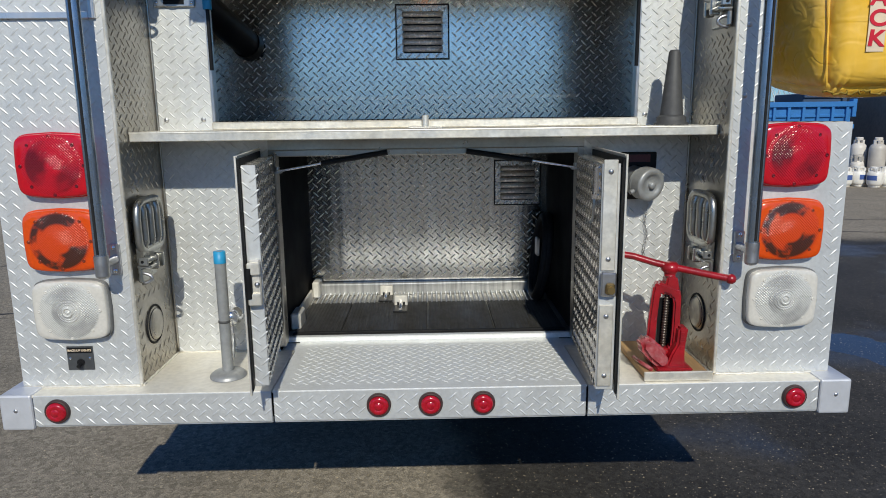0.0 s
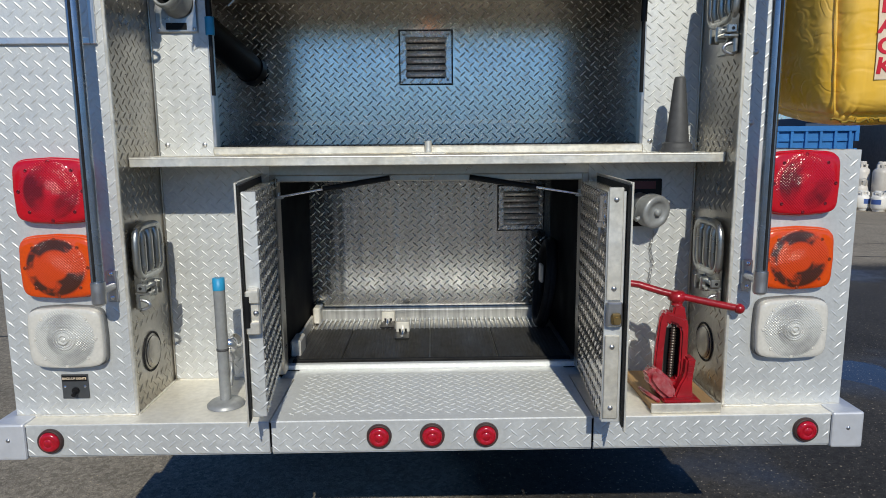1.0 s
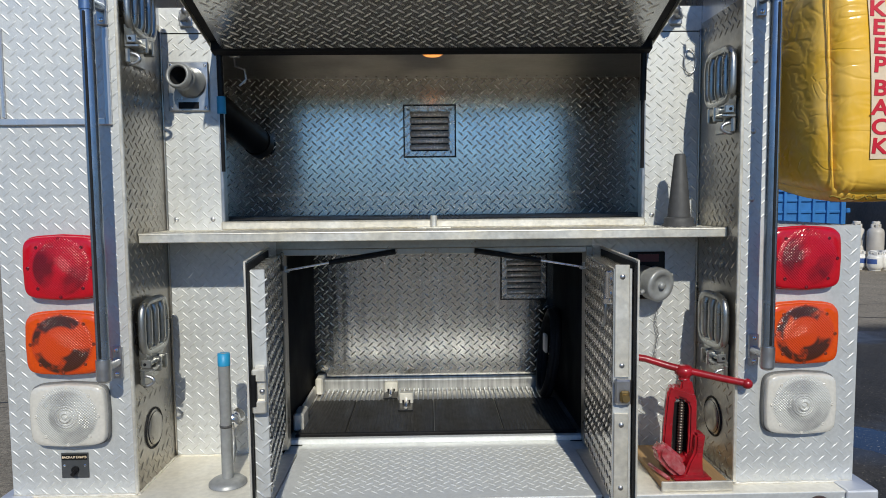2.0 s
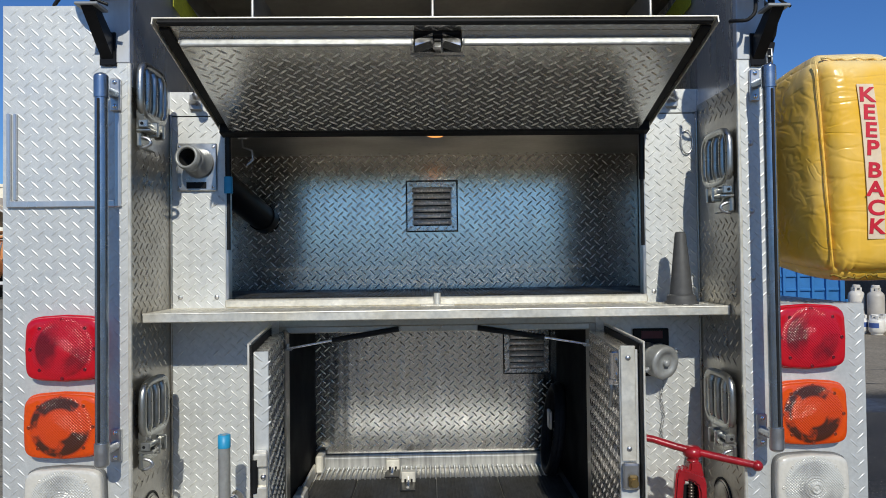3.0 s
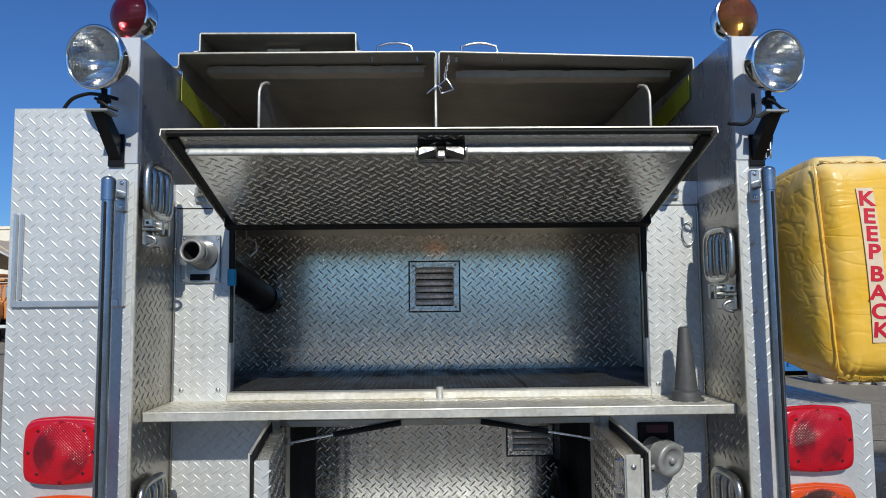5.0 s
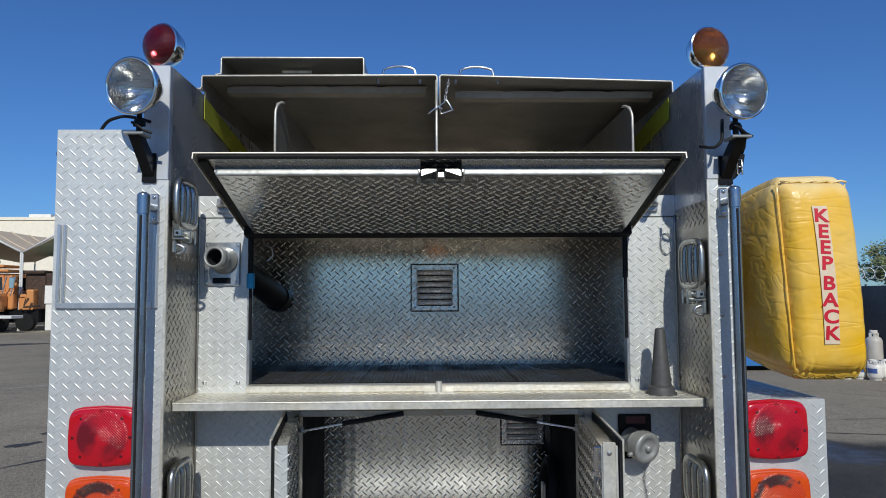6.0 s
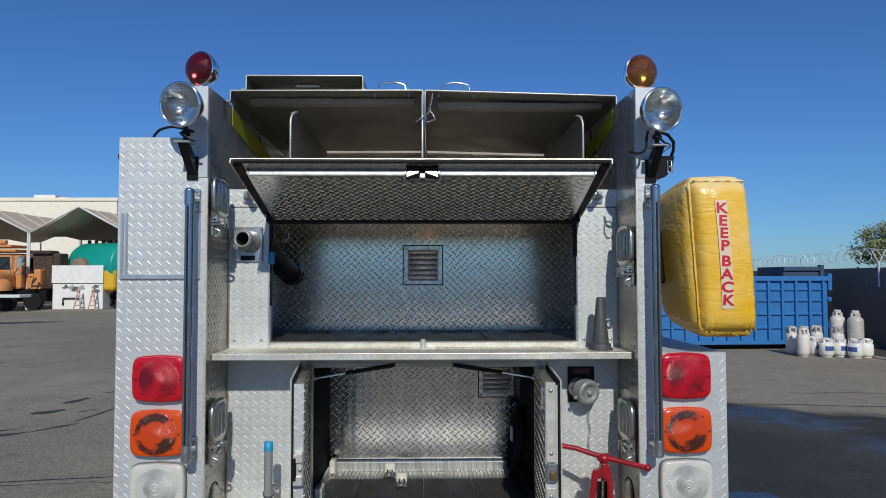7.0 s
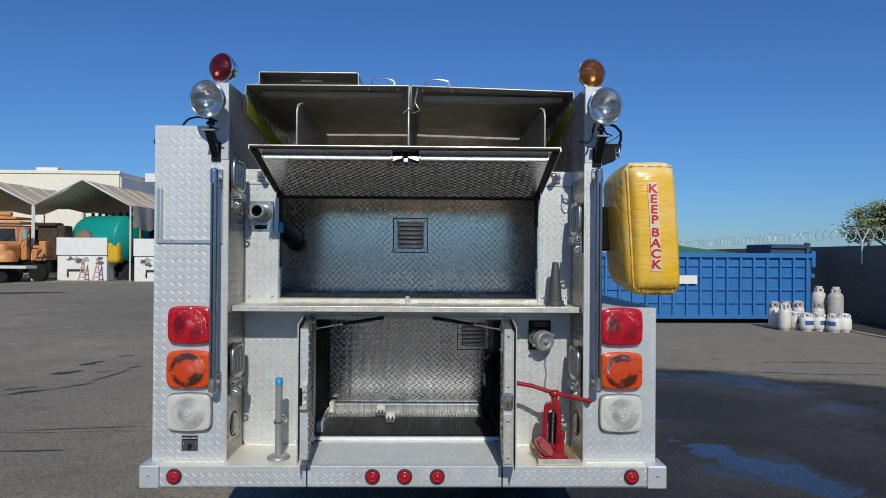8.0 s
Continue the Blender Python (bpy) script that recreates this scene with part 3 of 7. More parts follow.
for x in (-0.42, 0.42):
    block(bm, x - 0.04, x + 0.04, 0.4, 5.6, 0.5, 0.63)
part("axle_and_frame", bm, BLACK_PAINT, engine)

# ---- fire engine: lower compartment ----
LOW, LOW_TOP, LOW_BACK, FLOOR_Z = 0.505, 1.405, 0.962, 0.75
tail_panel("back_panel", -IN, -LOW, DECK_Z, 1.468, BACK, rise=0.0027)
tail_panel("back_panel", LOW, IN, DECK_Z, 1.468, BACK, [(0.615, 0.745, 1.225, 1.39)], rise=0.0027)
bm = bmesh.new()
block(bm, -LOW, LOW, BACK, BACK + 0.03, LOW_TOP, 1.44)
part("lintel", bm, CHEEK, engine)
bm = bmesh.new()
block(bm, -LOW, LOW, LOW_BACK, LOW_BACK + 0.004, FLOOR_Z, 1.44)
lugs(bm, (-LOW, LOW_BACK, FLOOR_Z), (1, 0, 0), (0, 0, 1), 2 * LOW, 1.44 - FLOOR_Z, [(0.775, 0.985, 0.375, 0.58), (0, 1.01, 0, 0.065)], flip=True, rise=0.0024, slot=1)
part("compartment_back", bm, LOW_TREAD, engine, "polished tread-plate compartment back").data.materials.append(GLINT_LUG)
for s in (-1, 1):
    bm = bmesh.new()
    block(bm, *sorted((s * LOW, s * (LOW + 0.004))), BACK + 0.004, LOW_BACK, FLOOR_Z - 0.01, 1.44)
    part("compartment_side", bm, SHADE_BLACK, engine)
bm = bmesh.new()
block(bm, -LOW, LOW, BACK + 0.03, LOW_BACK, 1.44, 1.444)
part("compartment_roof", bm, SHADE_BLACK, engine)
for s in (-1, 1):
    bm = bmesh.new()
    block(bm, *sorted((s * (LOW - 0.022), s * LOW)), BACK - 0.006, BACK + 0.05, FLOOR_Z, LOW_TOP, 0.003)
    part("door_jamb", bm, CHEEK, engine)
bm = bmesh.new()
block(bm, -LOW + 0.02, LOW - 0.02, BACK - 0.004, BACK + 0.03, LOW_TOP - 0.022, LOW_TOP, 0.003)
part("door_header", bm, CHEEK, engine)
bm = bmesh.new()
block(bm, -0.452, 0.452, -0.062, 0.372, DECK_Z - 0.006, DECK_Z)
block(bm, -0.503, 0.503, BACK + 0.004, 0.372, DECK_Z - 0.012, DECK_Z - 0.0065)
lugs(bm, (-0.452, -0.062, DECK_Z), (1, 0, 0), (0, 1, 0), 0.904, 0.40, margin=0.03)
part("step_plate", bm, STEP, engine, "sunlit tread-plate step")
bm = bmesh.new()
block(bm, -0.503, 0.503, 0.360, 0.385, DECK_Z, FLOOR_Z + 0.006, 0.003)
part("sill_lip", bm, STEP, engine)
bm = bmesh.new()
block(bm, -LOW, LOW, 0.386, LOW_BACK, FLOOR_Z - 0.01, FLOOR_Z - 0.002)
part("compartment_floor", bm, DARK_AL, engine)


def ribbed_mat(x0, x1, y0, y1, z, pitch=0.0125, rise=0.0035):
    """One moulded sheet whose top runs up and down in ribs."""
    n = int((x1 - x0) / pitch)
    w = (x1 - x0) / n
    prof = [(x0, z)]
    for k in range(n):
        a = x0 + k * w
        prof += [(a + 0.04 * w, z + 0.006), (a + 0.26 * w, z + 0.006), (a + 0.42 * w, z + 0.006 + rise), (a + 0.58 * w, z + 0.006 + rise), (a + 0.74 * w, z + 0.006)]
    prof.append((x1, z))
    bm = bmesh.new()
    a, b = ([bm.verts.new((x, y, h)) for x, h in prof] for y in (y0, y1))
    for i in range(len(prof) - 1):
        bm.faces.new((a[i], a[i + 1], b[i + 1], b[i]))
    bm.faces.new((a[-1], a[0], b[0], b[-1]))
    bmesh.ops.recalc_face_normals(bm, faces=bm.faces)
    return bm


xs = [-0.485, -0.315, -0.007, 0.235, 0.485]
for a, b in zip(xs, xs[1:]):
    tagged(part("floor_mat", ribbed_mat(a + 0.0015, b - 0.0015, 0.425, 0.80, FLOOR_Z, 0.0125, 0.0012), MAT_RUBBER, engine, "ribbed black rubber floor mat"))
bm = bmesh.new()
block(bm, -0.49, 0.46, 0.925, 0.9612, FLOOR_Z, 0.808, 0.008, 3)
flange = part("fluted_rear_flange", bm, FLANGE, engine, "bright fluted metal flange")
bm = bmesh.new()
rod(bm, (0, 0.926, FLOOR_Z + 0.010), (0, 0.79, FLOOR_Z + 0.005), 0.0055, 6, 0.003)
flute = finish("flute", bm, STEEL)
bm = bmesh.new()
block(bm, -0.492, 0.462, 0.792, 0.924, FLOOR_Z, FLOOR_Z + 0.0045)
part("flute_plate", bm, DARK_AL, flange)
for k in range(48):
    ob = new("flute", flute)
    ob.parent, ob.location = flange, (-0.485 + 0.0198 * k, 0, 0)


def vent(x0, x1, z0, z1, y, n=6):
    bm = bmesh.new()
    block(bm, x0, x1, y - 0.006, y, z0, z1, 0.002)
    lugs(bm, (x0, y - 0.006, z0), (1, 0, 0), (0, 0, 1), x1 - x0, z1 - z0, flip=True, rise=0.0016)
    frame_ob = part("louvred_vent", bm, VENT_AL, engine, "louvred aluminium air vent")
    w, h = x1 - x0, z1 - z0
    for k in range(n):
        z = z0 + h * (0.11 + 0.78 * (k + 0.5) / n)
        bm = bmesh.new()
        u = h * 0.78 / n
        prof = [(0.004, -0.36 * u), (0.0125, -0.35 * u)] + [(0.016 * math.cos(q) if q < 1.5 else 0.0, -0.04 * u + 0.50 * u * math.sin(q)) for q in (-0.60, -0.2, 0.2, 0.6, 1.05, 1.57)]
        cols = []
        for q, s in ((0.11, 0.2), (0.16, 1.0), (0.84, 1.0), (0.89, 0.2)):
            cols.append([bm.verts.new((x0 + w * q, y - 0.006 - d * s, z + e)) for d, e in prof])
        for a, b in zip(cols, cols[1:]):
            for i in range(7):
                bm.faces.new((a[i], a[i + 1], b[i + 1], b[i])).smooth = True
        bmesh.ops.recalc_face_normals(bm, faces=bm.faces)
        part("louvre", bm, LOUVRE_AL, frame_ob)
        bm = bmesh.new()
        block(bm, x0 + w * 0.13, x0 + w * 0.87, y - 0.0075, y - 0.0062, z - 0.56 * u, z - 0.37 * u)
        part("slot", bm, BLACK_PAINT, frame_ob)
    bm = bmesh.new()
    e = 0.004
    for a, b, c, d in ((x0 - e, x1 + e, z0 - e, z0), (x0 - e, x1 + e, z1, z1 + e), (x0 - e, x0, z0, z1), (x1, x1 + e, z0, z1)):
        block(bm, a, b, y - 0.007, y - 0.001, c, d)
    part("gasket", bm, BLACK, frame_ob)
    for sx in (0.08, 0.92):
        for sz in (0.08, 0.92):
            bm = bmesh.new()
            ball(bm, (x0 + w * sx, y - 0.006, z0 + h * sz), 0.005, 8, (1, 0.5, 1))
            part("screw", bm, STEEL, frame_ob)


vent(0.285, 0.475, 1.135, 1.320, LOW_BACK)

# clutter on the mats: two latch blocks, a bracket, a bin and a coiled hose
for x, y, z in ((-0.183, 0.905, FLOOR_Z), (-0.115, 0.745, FLOOR_Z)):
    clip = thing("metal_clip_block", (x, y, z + 0.008), "small bright metal latch block on the rubber mat", "latch block", "latch blocks")
    bm = bmesh.new()
    block(bm, -0.027, 0.027, -0.012, 0.02, 0, 0.042, 0.003)
    part("body", bm, DECK, clip)
    bm = bmesh.new()
    for x2 in (-0.012, 0.012):
        block(bm, x2 - 0.004, x2 + 0.004, -0.0135, -0.0122, 0.004, 0.016)
    part("slots", bm, BLACK_PAINT, clip)
    bm = bmesh.new()
    block(bm, -0.028, 0.028, -0.105, -0.013, 0, 0.004)
    part("slot_plate", bm, BLACK_PAINT, clip)
    bm = bmesh.new()
    rod(bm, (0, -0.090, 0.010), (0, -0.012, 0.020), 0.006, 8)
    part("pin", bm, CHROME, clip)
bm = bmesh.new()
block(bm, -0.492, -0.462, 0.86, 0.95, FLOOR_Z + 0.01, 0.83, 0.006)
block(bm, -0.503, -0.466, 0.46, 0.56, FLOOR_Z + 0.0, FLOOR_Z + 0.062, 0.006)
block(bm, -0.500, -0.490, 0.56, 0.86, FLOOR_Z + 0.0, FLOOR_Z + 0.05, 0.004)
solid("tray_bracket", bm, DECK, "dull metal tray bracket bolted inside the compartment", "bracket")
bm = bmesh.new()
for r, dx in ((0.17, 0.0), (0.155, 0.006), (0.163, -0.02)):
    sweep(bm, [(0.462 + dx * 0.6 + 0.02 * math.sin(q), 0.80 + 0.12 * math.cos(q * 1.0), 0.94 + r * math.sin(q)) for q in (2 * math.pi * i / 26 for i in range(26))], 0.016, 8, True)
solid("coiled_black_hose", bm, BLACK, "black rubber hose coiled in the shaded compartment", "hose")
bm = bmesh.new()
block(bm, 0.425, 0.437, 0.70, 0.75, 0.96, 1.03, 0.003)
solid("grey_tag", bm, STEEL, "small grey plate hung on the coiled hose", "tag")

# ---- fire engine: lower doors ----
SWING = {-1: math.atan2(0.064, 0.496), 1: math.atan2(0.037, 0.496)}


def lower_door(side):
    """A compartment door standing open towards the viewer; built with its hinge at the origin and -y ahead."""
    m = Matrix.Translation((0.531 if side > 0 else -0.530, BACK - 0.004, 0)) @ pose(0, 0, 0, 0, 0, math.degrees(SWING[side]) * side * -1)
    s = side

    def placed(bm):
        bmesh.ops.transform(bm, matrix=m, verts=bm.verts)
        return bm

    L, Z0, Z1 = 0.50, 0.790 if s < 0 else 0.762, 1.412 if s < 0 else 1.404
    bm = bmesh.new()
    block(bm, *sorted((s * 0.0, s * 0.0045)), -L, -0.004, Z0, Z1)
    block(bm, *sorted((s * 0.0, s * 0.0045)), -L - 0.003, -L, Z0, Z1)
    block(bm, *sorted((s * -0.003, 0)), -L, -0.004, Z1 - 0.003, Z1)
    door = part("compartment_door", placed(bm), EDGE_AL, engine, "open tread-plate compartment door")
    bm = bmesh.new()
    p0, p1 = (s * (-0.042 if s < 0 else -0.053), s * -0.006)
    y0, low, high = -L + 0.026, Z0 + 0.014, Z1 - 0.024
    block(bm, *sorted((p0, p1)), y0 + 0.004, -0.03, low, high, 0.004, 2)
    if s < 0:
        lugs(bm, (p0, y0 + 0.004, low), (0, 1, 0), (0, 0, 1), L - 0.06, high - low, rise=0.0032)
    else:
        lugs(bm, (p0, -0.03, low), (0, -1, 0), (0, 0, 1), L - 0.06, high - low, rise=0.0026)
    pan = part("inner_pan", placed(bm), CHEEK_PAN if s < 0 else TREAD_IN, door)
    bm = bmesh.new()  # the pan's return towards the viewer
    block(bm, *sorted((p0, p1)), y0, y0 + 0.0036, low, high, 0.0015)
    if s < 0:
        lugs(bm, (0.006, y0, low), (1, 0, 0), (0, 0, 1), 0.036, high - low, [(0, 0.1, 0.215, 0.375)], margin=0.006, rise=0.0022)
    part("pan_return", placed(bm), TREAD, pan, "sunlit tread-plate return")
    bm = bmesh.new()
    block(bm, *sorted((s * -0.0005, s * -0.0042)), -L + 0.004, -L + 0.024, Z0 + 0.01, Z1 - 0.008, 0.001)
    block(bm, *sorted((s * -0.0005, s * -0.0042)), -L + 0.024, -0.02, Z1 - 0.034, Z1 - 0.008, 0.001)
    part("weather_strip", placed(bm), BLACK, door)
    if s < 0:
        bm = bmesh.new()
        block(bm, 0.010, 0.040, -L + 0.010, -L + 0.026, 1.028, 1.148, 0.004)
        latch = part("latch", placed(bm), EDGE_AL, door, "bright metal paddle latch")
        for z in (1.045, 1.125):
            bm = bmesh.new()
            block(bm, 0.006, 0.040, -L + 0.000, -L + 0.012, z - 0.014, z + 0.018, 0.003)
            part("latch_block", placed(bm), EDGE_AL, latch)
        bm = bmesh.new()
        rod(bm, (0.010, -L + 0.004, 1.05), (0.010, -L + 0.004, 1.13), 0.008, 8)
        part("paddle", placed(bm), BLACK_PAINT, latch)
        bm = bmesh.new()
        ball(bm, (0.030, -L + 0.008, 1.086), 0.007, 8)
        part("bolt", placed(bm), STEEL, latch)
    else:
        for z0, z1 in ((Z0 + 0.026, 1.012), (1.105, Z1 - 0.014)):
            bm = bmesh.new()
            block(bm, -0.050, -0.014, -L + 0.020, -L + 0.0255, z0, z1, 0.0015)
            strip = part("edge_strip", placed(bm), EDGE_AL, door, "bare aluminium edge strip")
            for z in (z0 + 0.03, z1 - 0.03):
                bm = bmesh.new()
                ball(bm, (-0.032, -L + 0.020, z), 0.007, 10, (1, 0.6, 1))
                part("rivet", placed(bm), STEEL, strip)
        bm = bmesh.new()
        block(bm, -0.050, -0.010, -L + 0.006, -L + 0.026, 1.038, 1.102, 0.004)
        latch = part("latch", placed(bm), STEEL, door, "bright metal paddle latch")
        bm = bmesh.new()
        block(bm, -0.040, -0.016, -L - 0.004, -L + 0.004, 1.046, 1.076, 0.004)
        rod(bm, (-0.026, -L - 0.008, 1.058), (-0.026, -L + 0.004, 1.058), 0.010, 10)
        part("key_cylinder", placed(bm), material("tarnished_brass", (0.30, 0.21, 0.09), 0.45, 0.9, grain=0.2, stain=0.4, stain_scale=60), latch, "tarnished brass key cylinder")
        bm = bmesh.new()
        sweep(bm, [(-0.060, -L + 0.14 - 0.05 * math.sin(q), 1.27 + 0.055 * math.cos(q)) for q in (math.pi * i / 10 for i in range(11))], 0.004, 6)
        part("pull_wire", placed(bm), STEEL, door)
        bm = bmesh.new()
        block(bm, -0.066, -0.045, -L + 0.06, -L + 0.085, 1.30, 1.37, 0.003)
        block(bm, -0.070, -0.05, -L + 0.066, -L + 0.08, 1.285, 1.30, 0.002)
        part("catch", placed(bm), CHROME, door)
    bm = bmesh.new()
    rod(bm, (s * -0.004, 0.002, Z0 + 0.01), (s * -0.004, 0.002, Z1 - 0.02), 0.006, 10)
    part("hinge", placed(bm), STEEL, door)


lower_door(-1)
lower_door(1)
for s in (-1, 1):  # gas struts
    a, b, c = Vector((s * 0.475, 0.262, 1.338)), Vector((s * 0.335, 0.266, 1.362)), Vector((s * 0.125, 0.272, 1.394))
    bm = bmesh.new()
    rod(bm, b, c, 0.009, 14)
    strut = part("gas_strut", bm, BLACK_PAINT, engine, "black gas strut with a bright rod")
    bm = bmesh.new()
    rod(bm, a, b, 0.004, 10)
    part("piston_rod", bm, CHROME, strut)
    bm = bmesh.new()
    block(bm, *sorted((s * 0.462, s * 0.497)), 0.258, 0.282, 1.332, 1.336)
    rod(bm, (s * 0.475, 0.27, 1.334), (s * 0.475, 0.27, 1.352), 0.007, 10)
    part("ball_bracket", bm, STEEL, strut)

# ---- fire engine: shelf and upper compartment ----
UP, UP_BACK, UP_TOP, SHELF = 0.665, 0.908, 2.035, 1.468
bm = bmesh.new()
block(bm, -IN + 0.002, IN - 0.002, 0.068, BACK + 0.004, SHELF - 0.006, SHELF)
block(bm, -IN + 0.002, IN - 0.002, 0.068, 0.074, SHELF - 0.027, SHELF - 0.004, 0.002)
lugs(bm, (-IN, 0.068, SHELF), (1, 0, 0), (0, 1, 0), 2 * IN, 0.18, margin=0.012)
rod(bm, (-IN + 0.003, 0.0715, SHELF - 0.003), (IN - 0.003, 0.0715, SHELF - 0.003), 0.0042, 10)
part("shelf", bm, EDGE_AL, engine, "worn bright aluminium shelf")
bm = bmesh.new()
block(bm, -UP, UP, 0.252, BACK + 0.02, SHELF, 1.494, 0.004)
part("sill_curb", bm, EDGE_AL, engine)
for s in (-1, 1):
    a, b = sorted((s * UP, s * IN))
    holes = [(-0.83, -0.69, 1.83, 2.0)] if s < 0 else []
    tail_panel("side_panel", a, b, SHELF, 2.075, BACK, holes, rise=0.0027)
    tail_panel("side_panel", a, b, 2.079, 2.155, BACK, margin=0.01)
    for x in (a + 0.03, b - 0.035):
        bm = bmesh.new()
        ball(bm, (x, BACK - 0.001, 1.502), 0.008, 10, (1, 0.5, 1))
        part("bolt_head", bm, STEEL, engine)
    bm = bmesh.new()
    block(bm, *sorted((s * (UP - 0.005), s * (UP + 0.006))), BACK - 0.006, BACK + 0.03, 1.494, UP_TOP, 0.002)
    part("opening_edge", bm, STEEL, engine)
bm = bmesh.new()
block(bm, -IN, IN, UP_BACK, UP_BACK + 0.004, SHELF, UP_TOP + 0.04)
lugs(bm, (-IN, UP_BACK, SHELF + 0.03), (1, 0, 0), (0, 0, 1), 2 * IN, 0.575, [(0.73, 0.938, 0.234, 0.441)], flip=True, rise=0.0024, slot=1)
part("compartment_back", bm, TREAD_IN, engine, "polished tread-plate compartment back").data.materials.append(GLINT_LUG)
bm = bmesh.new()
block(bm, -IN, IN, BACK + 0.004, UP_BACK, UP_TOP + 0.012, UP_TOP + 0.016)
for k in range(40):
    ball(bm, (-0.78 + 0.04 * k, 0.86, UP_TOP + 0.012), 0.006, 6, (1, 1, 0.5))
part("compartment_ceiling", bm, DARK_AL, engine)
bm = bmesh.new()
block(bm, -IN, IN, BACK + 0.021, UP_BACK, SHELF, 1.488)
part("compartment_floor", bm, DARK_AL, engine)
for a, b in ((-0.84, -0.28), (-0.278, 0.28), (0.282, 0.84)):
    part("floor_mat", ribbed_mat(a, b, BACK + 0.024, UP_BACK - 0.004, 1.488, 0.016), MAT_RUBBER, engine, "ribbed black rubber floor mat")
vent(-0.114, 0.092, 1.733, 1.938, UP_BACK)
bm = bmesh.new()
lathe(bm, [(0.040, 0.0), (0.038, -0.010), (0.024, -0.018), (0.0, -0.020)], Matrix.Translation((0.0, 0.40, UP_TOP + 0.012)), 20)
dome_lamp = part("dome_lamp", bm, LAMP_WARM, engine, "small lit warm dome lamp")
bm = bmesh.new()
lathe(bm, [(0.047, 0.0), (0.048, -0.006), (0.040, -0.009)], Matrix.Translation((0.0, 0.40, UP_TOP + 0.012)), 20)
part("lamp_rim", bm, CHROME, dome_lamp)
# black filler pipe slanting through the compartment
bm = bmesh.new()
rod(bm, (-0.80, 0.40, 1.945), (-0.702, 0.872, 1.796), 0.053, 24)
rod(bm, (-0.702, 0.865, 1.796), (-0.695, 0.906, 1.785), 0.057, 24)
part("filler_pipe", bm, BLACK_PAINT, engine, "thick black pipe")
for s in (-1, 1):  # hatch struts beside the opening
    bm = bmesh.new()
    rod(bm, (s * 0.655, 0.262, 1.65), (s * 0.655, 0.262, 1.86), 0.006, 10)
    strut = part("hatch_strut", bm, BLACK_PAINT, engine)
    bm = bmesh.new()
    rod(bm, (s * 0.655, 0.262, 1.86), (s * 0.655, 0.255, 2.03), 0.0095, 12)
    part("strut_cylinder", bm, BLACK_PAINT, strut)
    if s < 0:
        bm = bmesh.new()
        rod(bm, (s * 0.655, 0.262, 1.828), (s * 0.655, 0.261, 1.880), 0.0135, 14)
        part("blue_tape", bm, BLUE_TAPE, strut, "band of blue tape")
# latch stud on the curb
bm = bmesh.new()
rod(bm, (-0.003, 0.235, SHELF), (-0.003, 0.235, SHELF + 0.04), 0.011, 14)
block(bm, -0.055, 0.05, 0.21, 0.252, SHELF, SHELF + 0.006, 0.002)
part("latch_stud", bm, EDGE_AL, engine, "pale worn latch stud")

# ---- fire engine: top hatch ----
# unseen rail added to block sun from the upper compartment
bm = bmesh.new()
block(bm, -0.664, 0.664, 0.266, 0.308, 2.047, 2.099)
part("hinge_rail", bm, DARK_AL, engine, "unseen rail added to stop sun leaking past the hatch hinge")
H0, H1 = Vector((0, 0.262, 2.043)), Vector((0, -0.256, 2.192))
hu = (H1 - H0).normalized()
hx = Vector((1, 0, 0))
hn = hx.cross(hu)  # out of the underside
HM = Matrix((( hx.x, hu.x, hn.x, H0.x), (hx.y, hu.y, hn.y, H0.y), (hx.z, hu.z, hn.z, H0.z), (0, 0, 0, 1)))
HL = (H1 - H0).length
bm = bmesh.new()
block(bm, -0.682, 0.682, 0, HL, -0.0032, 0)
for s in (-1, 1):
    block(bm, *sorted((s * 0.679, s * 0.682)), 0, HL, 0, 0.016)
bmesh.ops.transform(bm, matrix=HM, verts=bm.verts)
hatch = part("hatch", bm, EDGE_AL, engine, "raised tread-plate hatch with a black seal")
bm = bmesh.new()
block(bm, -0.648, 0.648, HL - 0.049, HL - 0.021, 0.0004, 0.0012)
lugs(bm, (-0.648, HL - 0.060, 0.0012), (1, 0, 0), (0, 1, 0), 1.296, 0.040, margin=0.010, rise=0.0022)
bmesh.ops.transform(bm, matrix=HM, verts=bm.verts)
part("front_strip", bm, HATCH_PAN, hatch, "shaded tread-plate front strip")
bm = bmesh.new()
block(bm, -0.672, 0.672, HL - 0.020, HL - 0.004, 0.0005, 0.009, 0.002)
for s in (-1, 1):
    block(bm, *sorted((s * 0.650, s * 0.676)), 0.0, HL - 0.03, 0.0005, 0.010, 0.002)
block(bm, -0.672, 0.672, -0.006, 0.03, 0.0005, 0.042, 0.004)
bmesh.ops.transform(bm, matrix=HM, verts=bm.verts)
part("seal", bm, BLACK, hatch, "black rubber hatch seal")
bm = bmesh.new()
outline = [(-0.640, 0.03), (0.640, 0.03), (0.634, HL - 0.05), (0.060, HL - 0.05), (0.060, HL - 0.095), (-0.060, HL - 0.095), (-0.060, HL - 0.05), (-0.634, HL - 0.05)]
prism(bm, outline, Matrix.Translation((0, 0, 0.0006)), 0.040)
bmesh.ops.recalc_face_normals(bm, faces=bm.faces)
bmesh.ops.bevel(bm, geom=[e for e in bm.edges if all(v.co.z > 0.03 for v in e.verts)], offset=0.008, segments=3, affect="EDGES")
for f in bm.faces:
    f.smooth = 0.02 < abs(f.normal.z) < 0.98
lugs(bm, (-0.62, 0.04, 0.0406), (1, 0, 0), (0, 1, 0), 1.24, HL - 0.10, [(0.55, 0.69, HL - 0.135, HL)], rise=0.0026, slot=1)
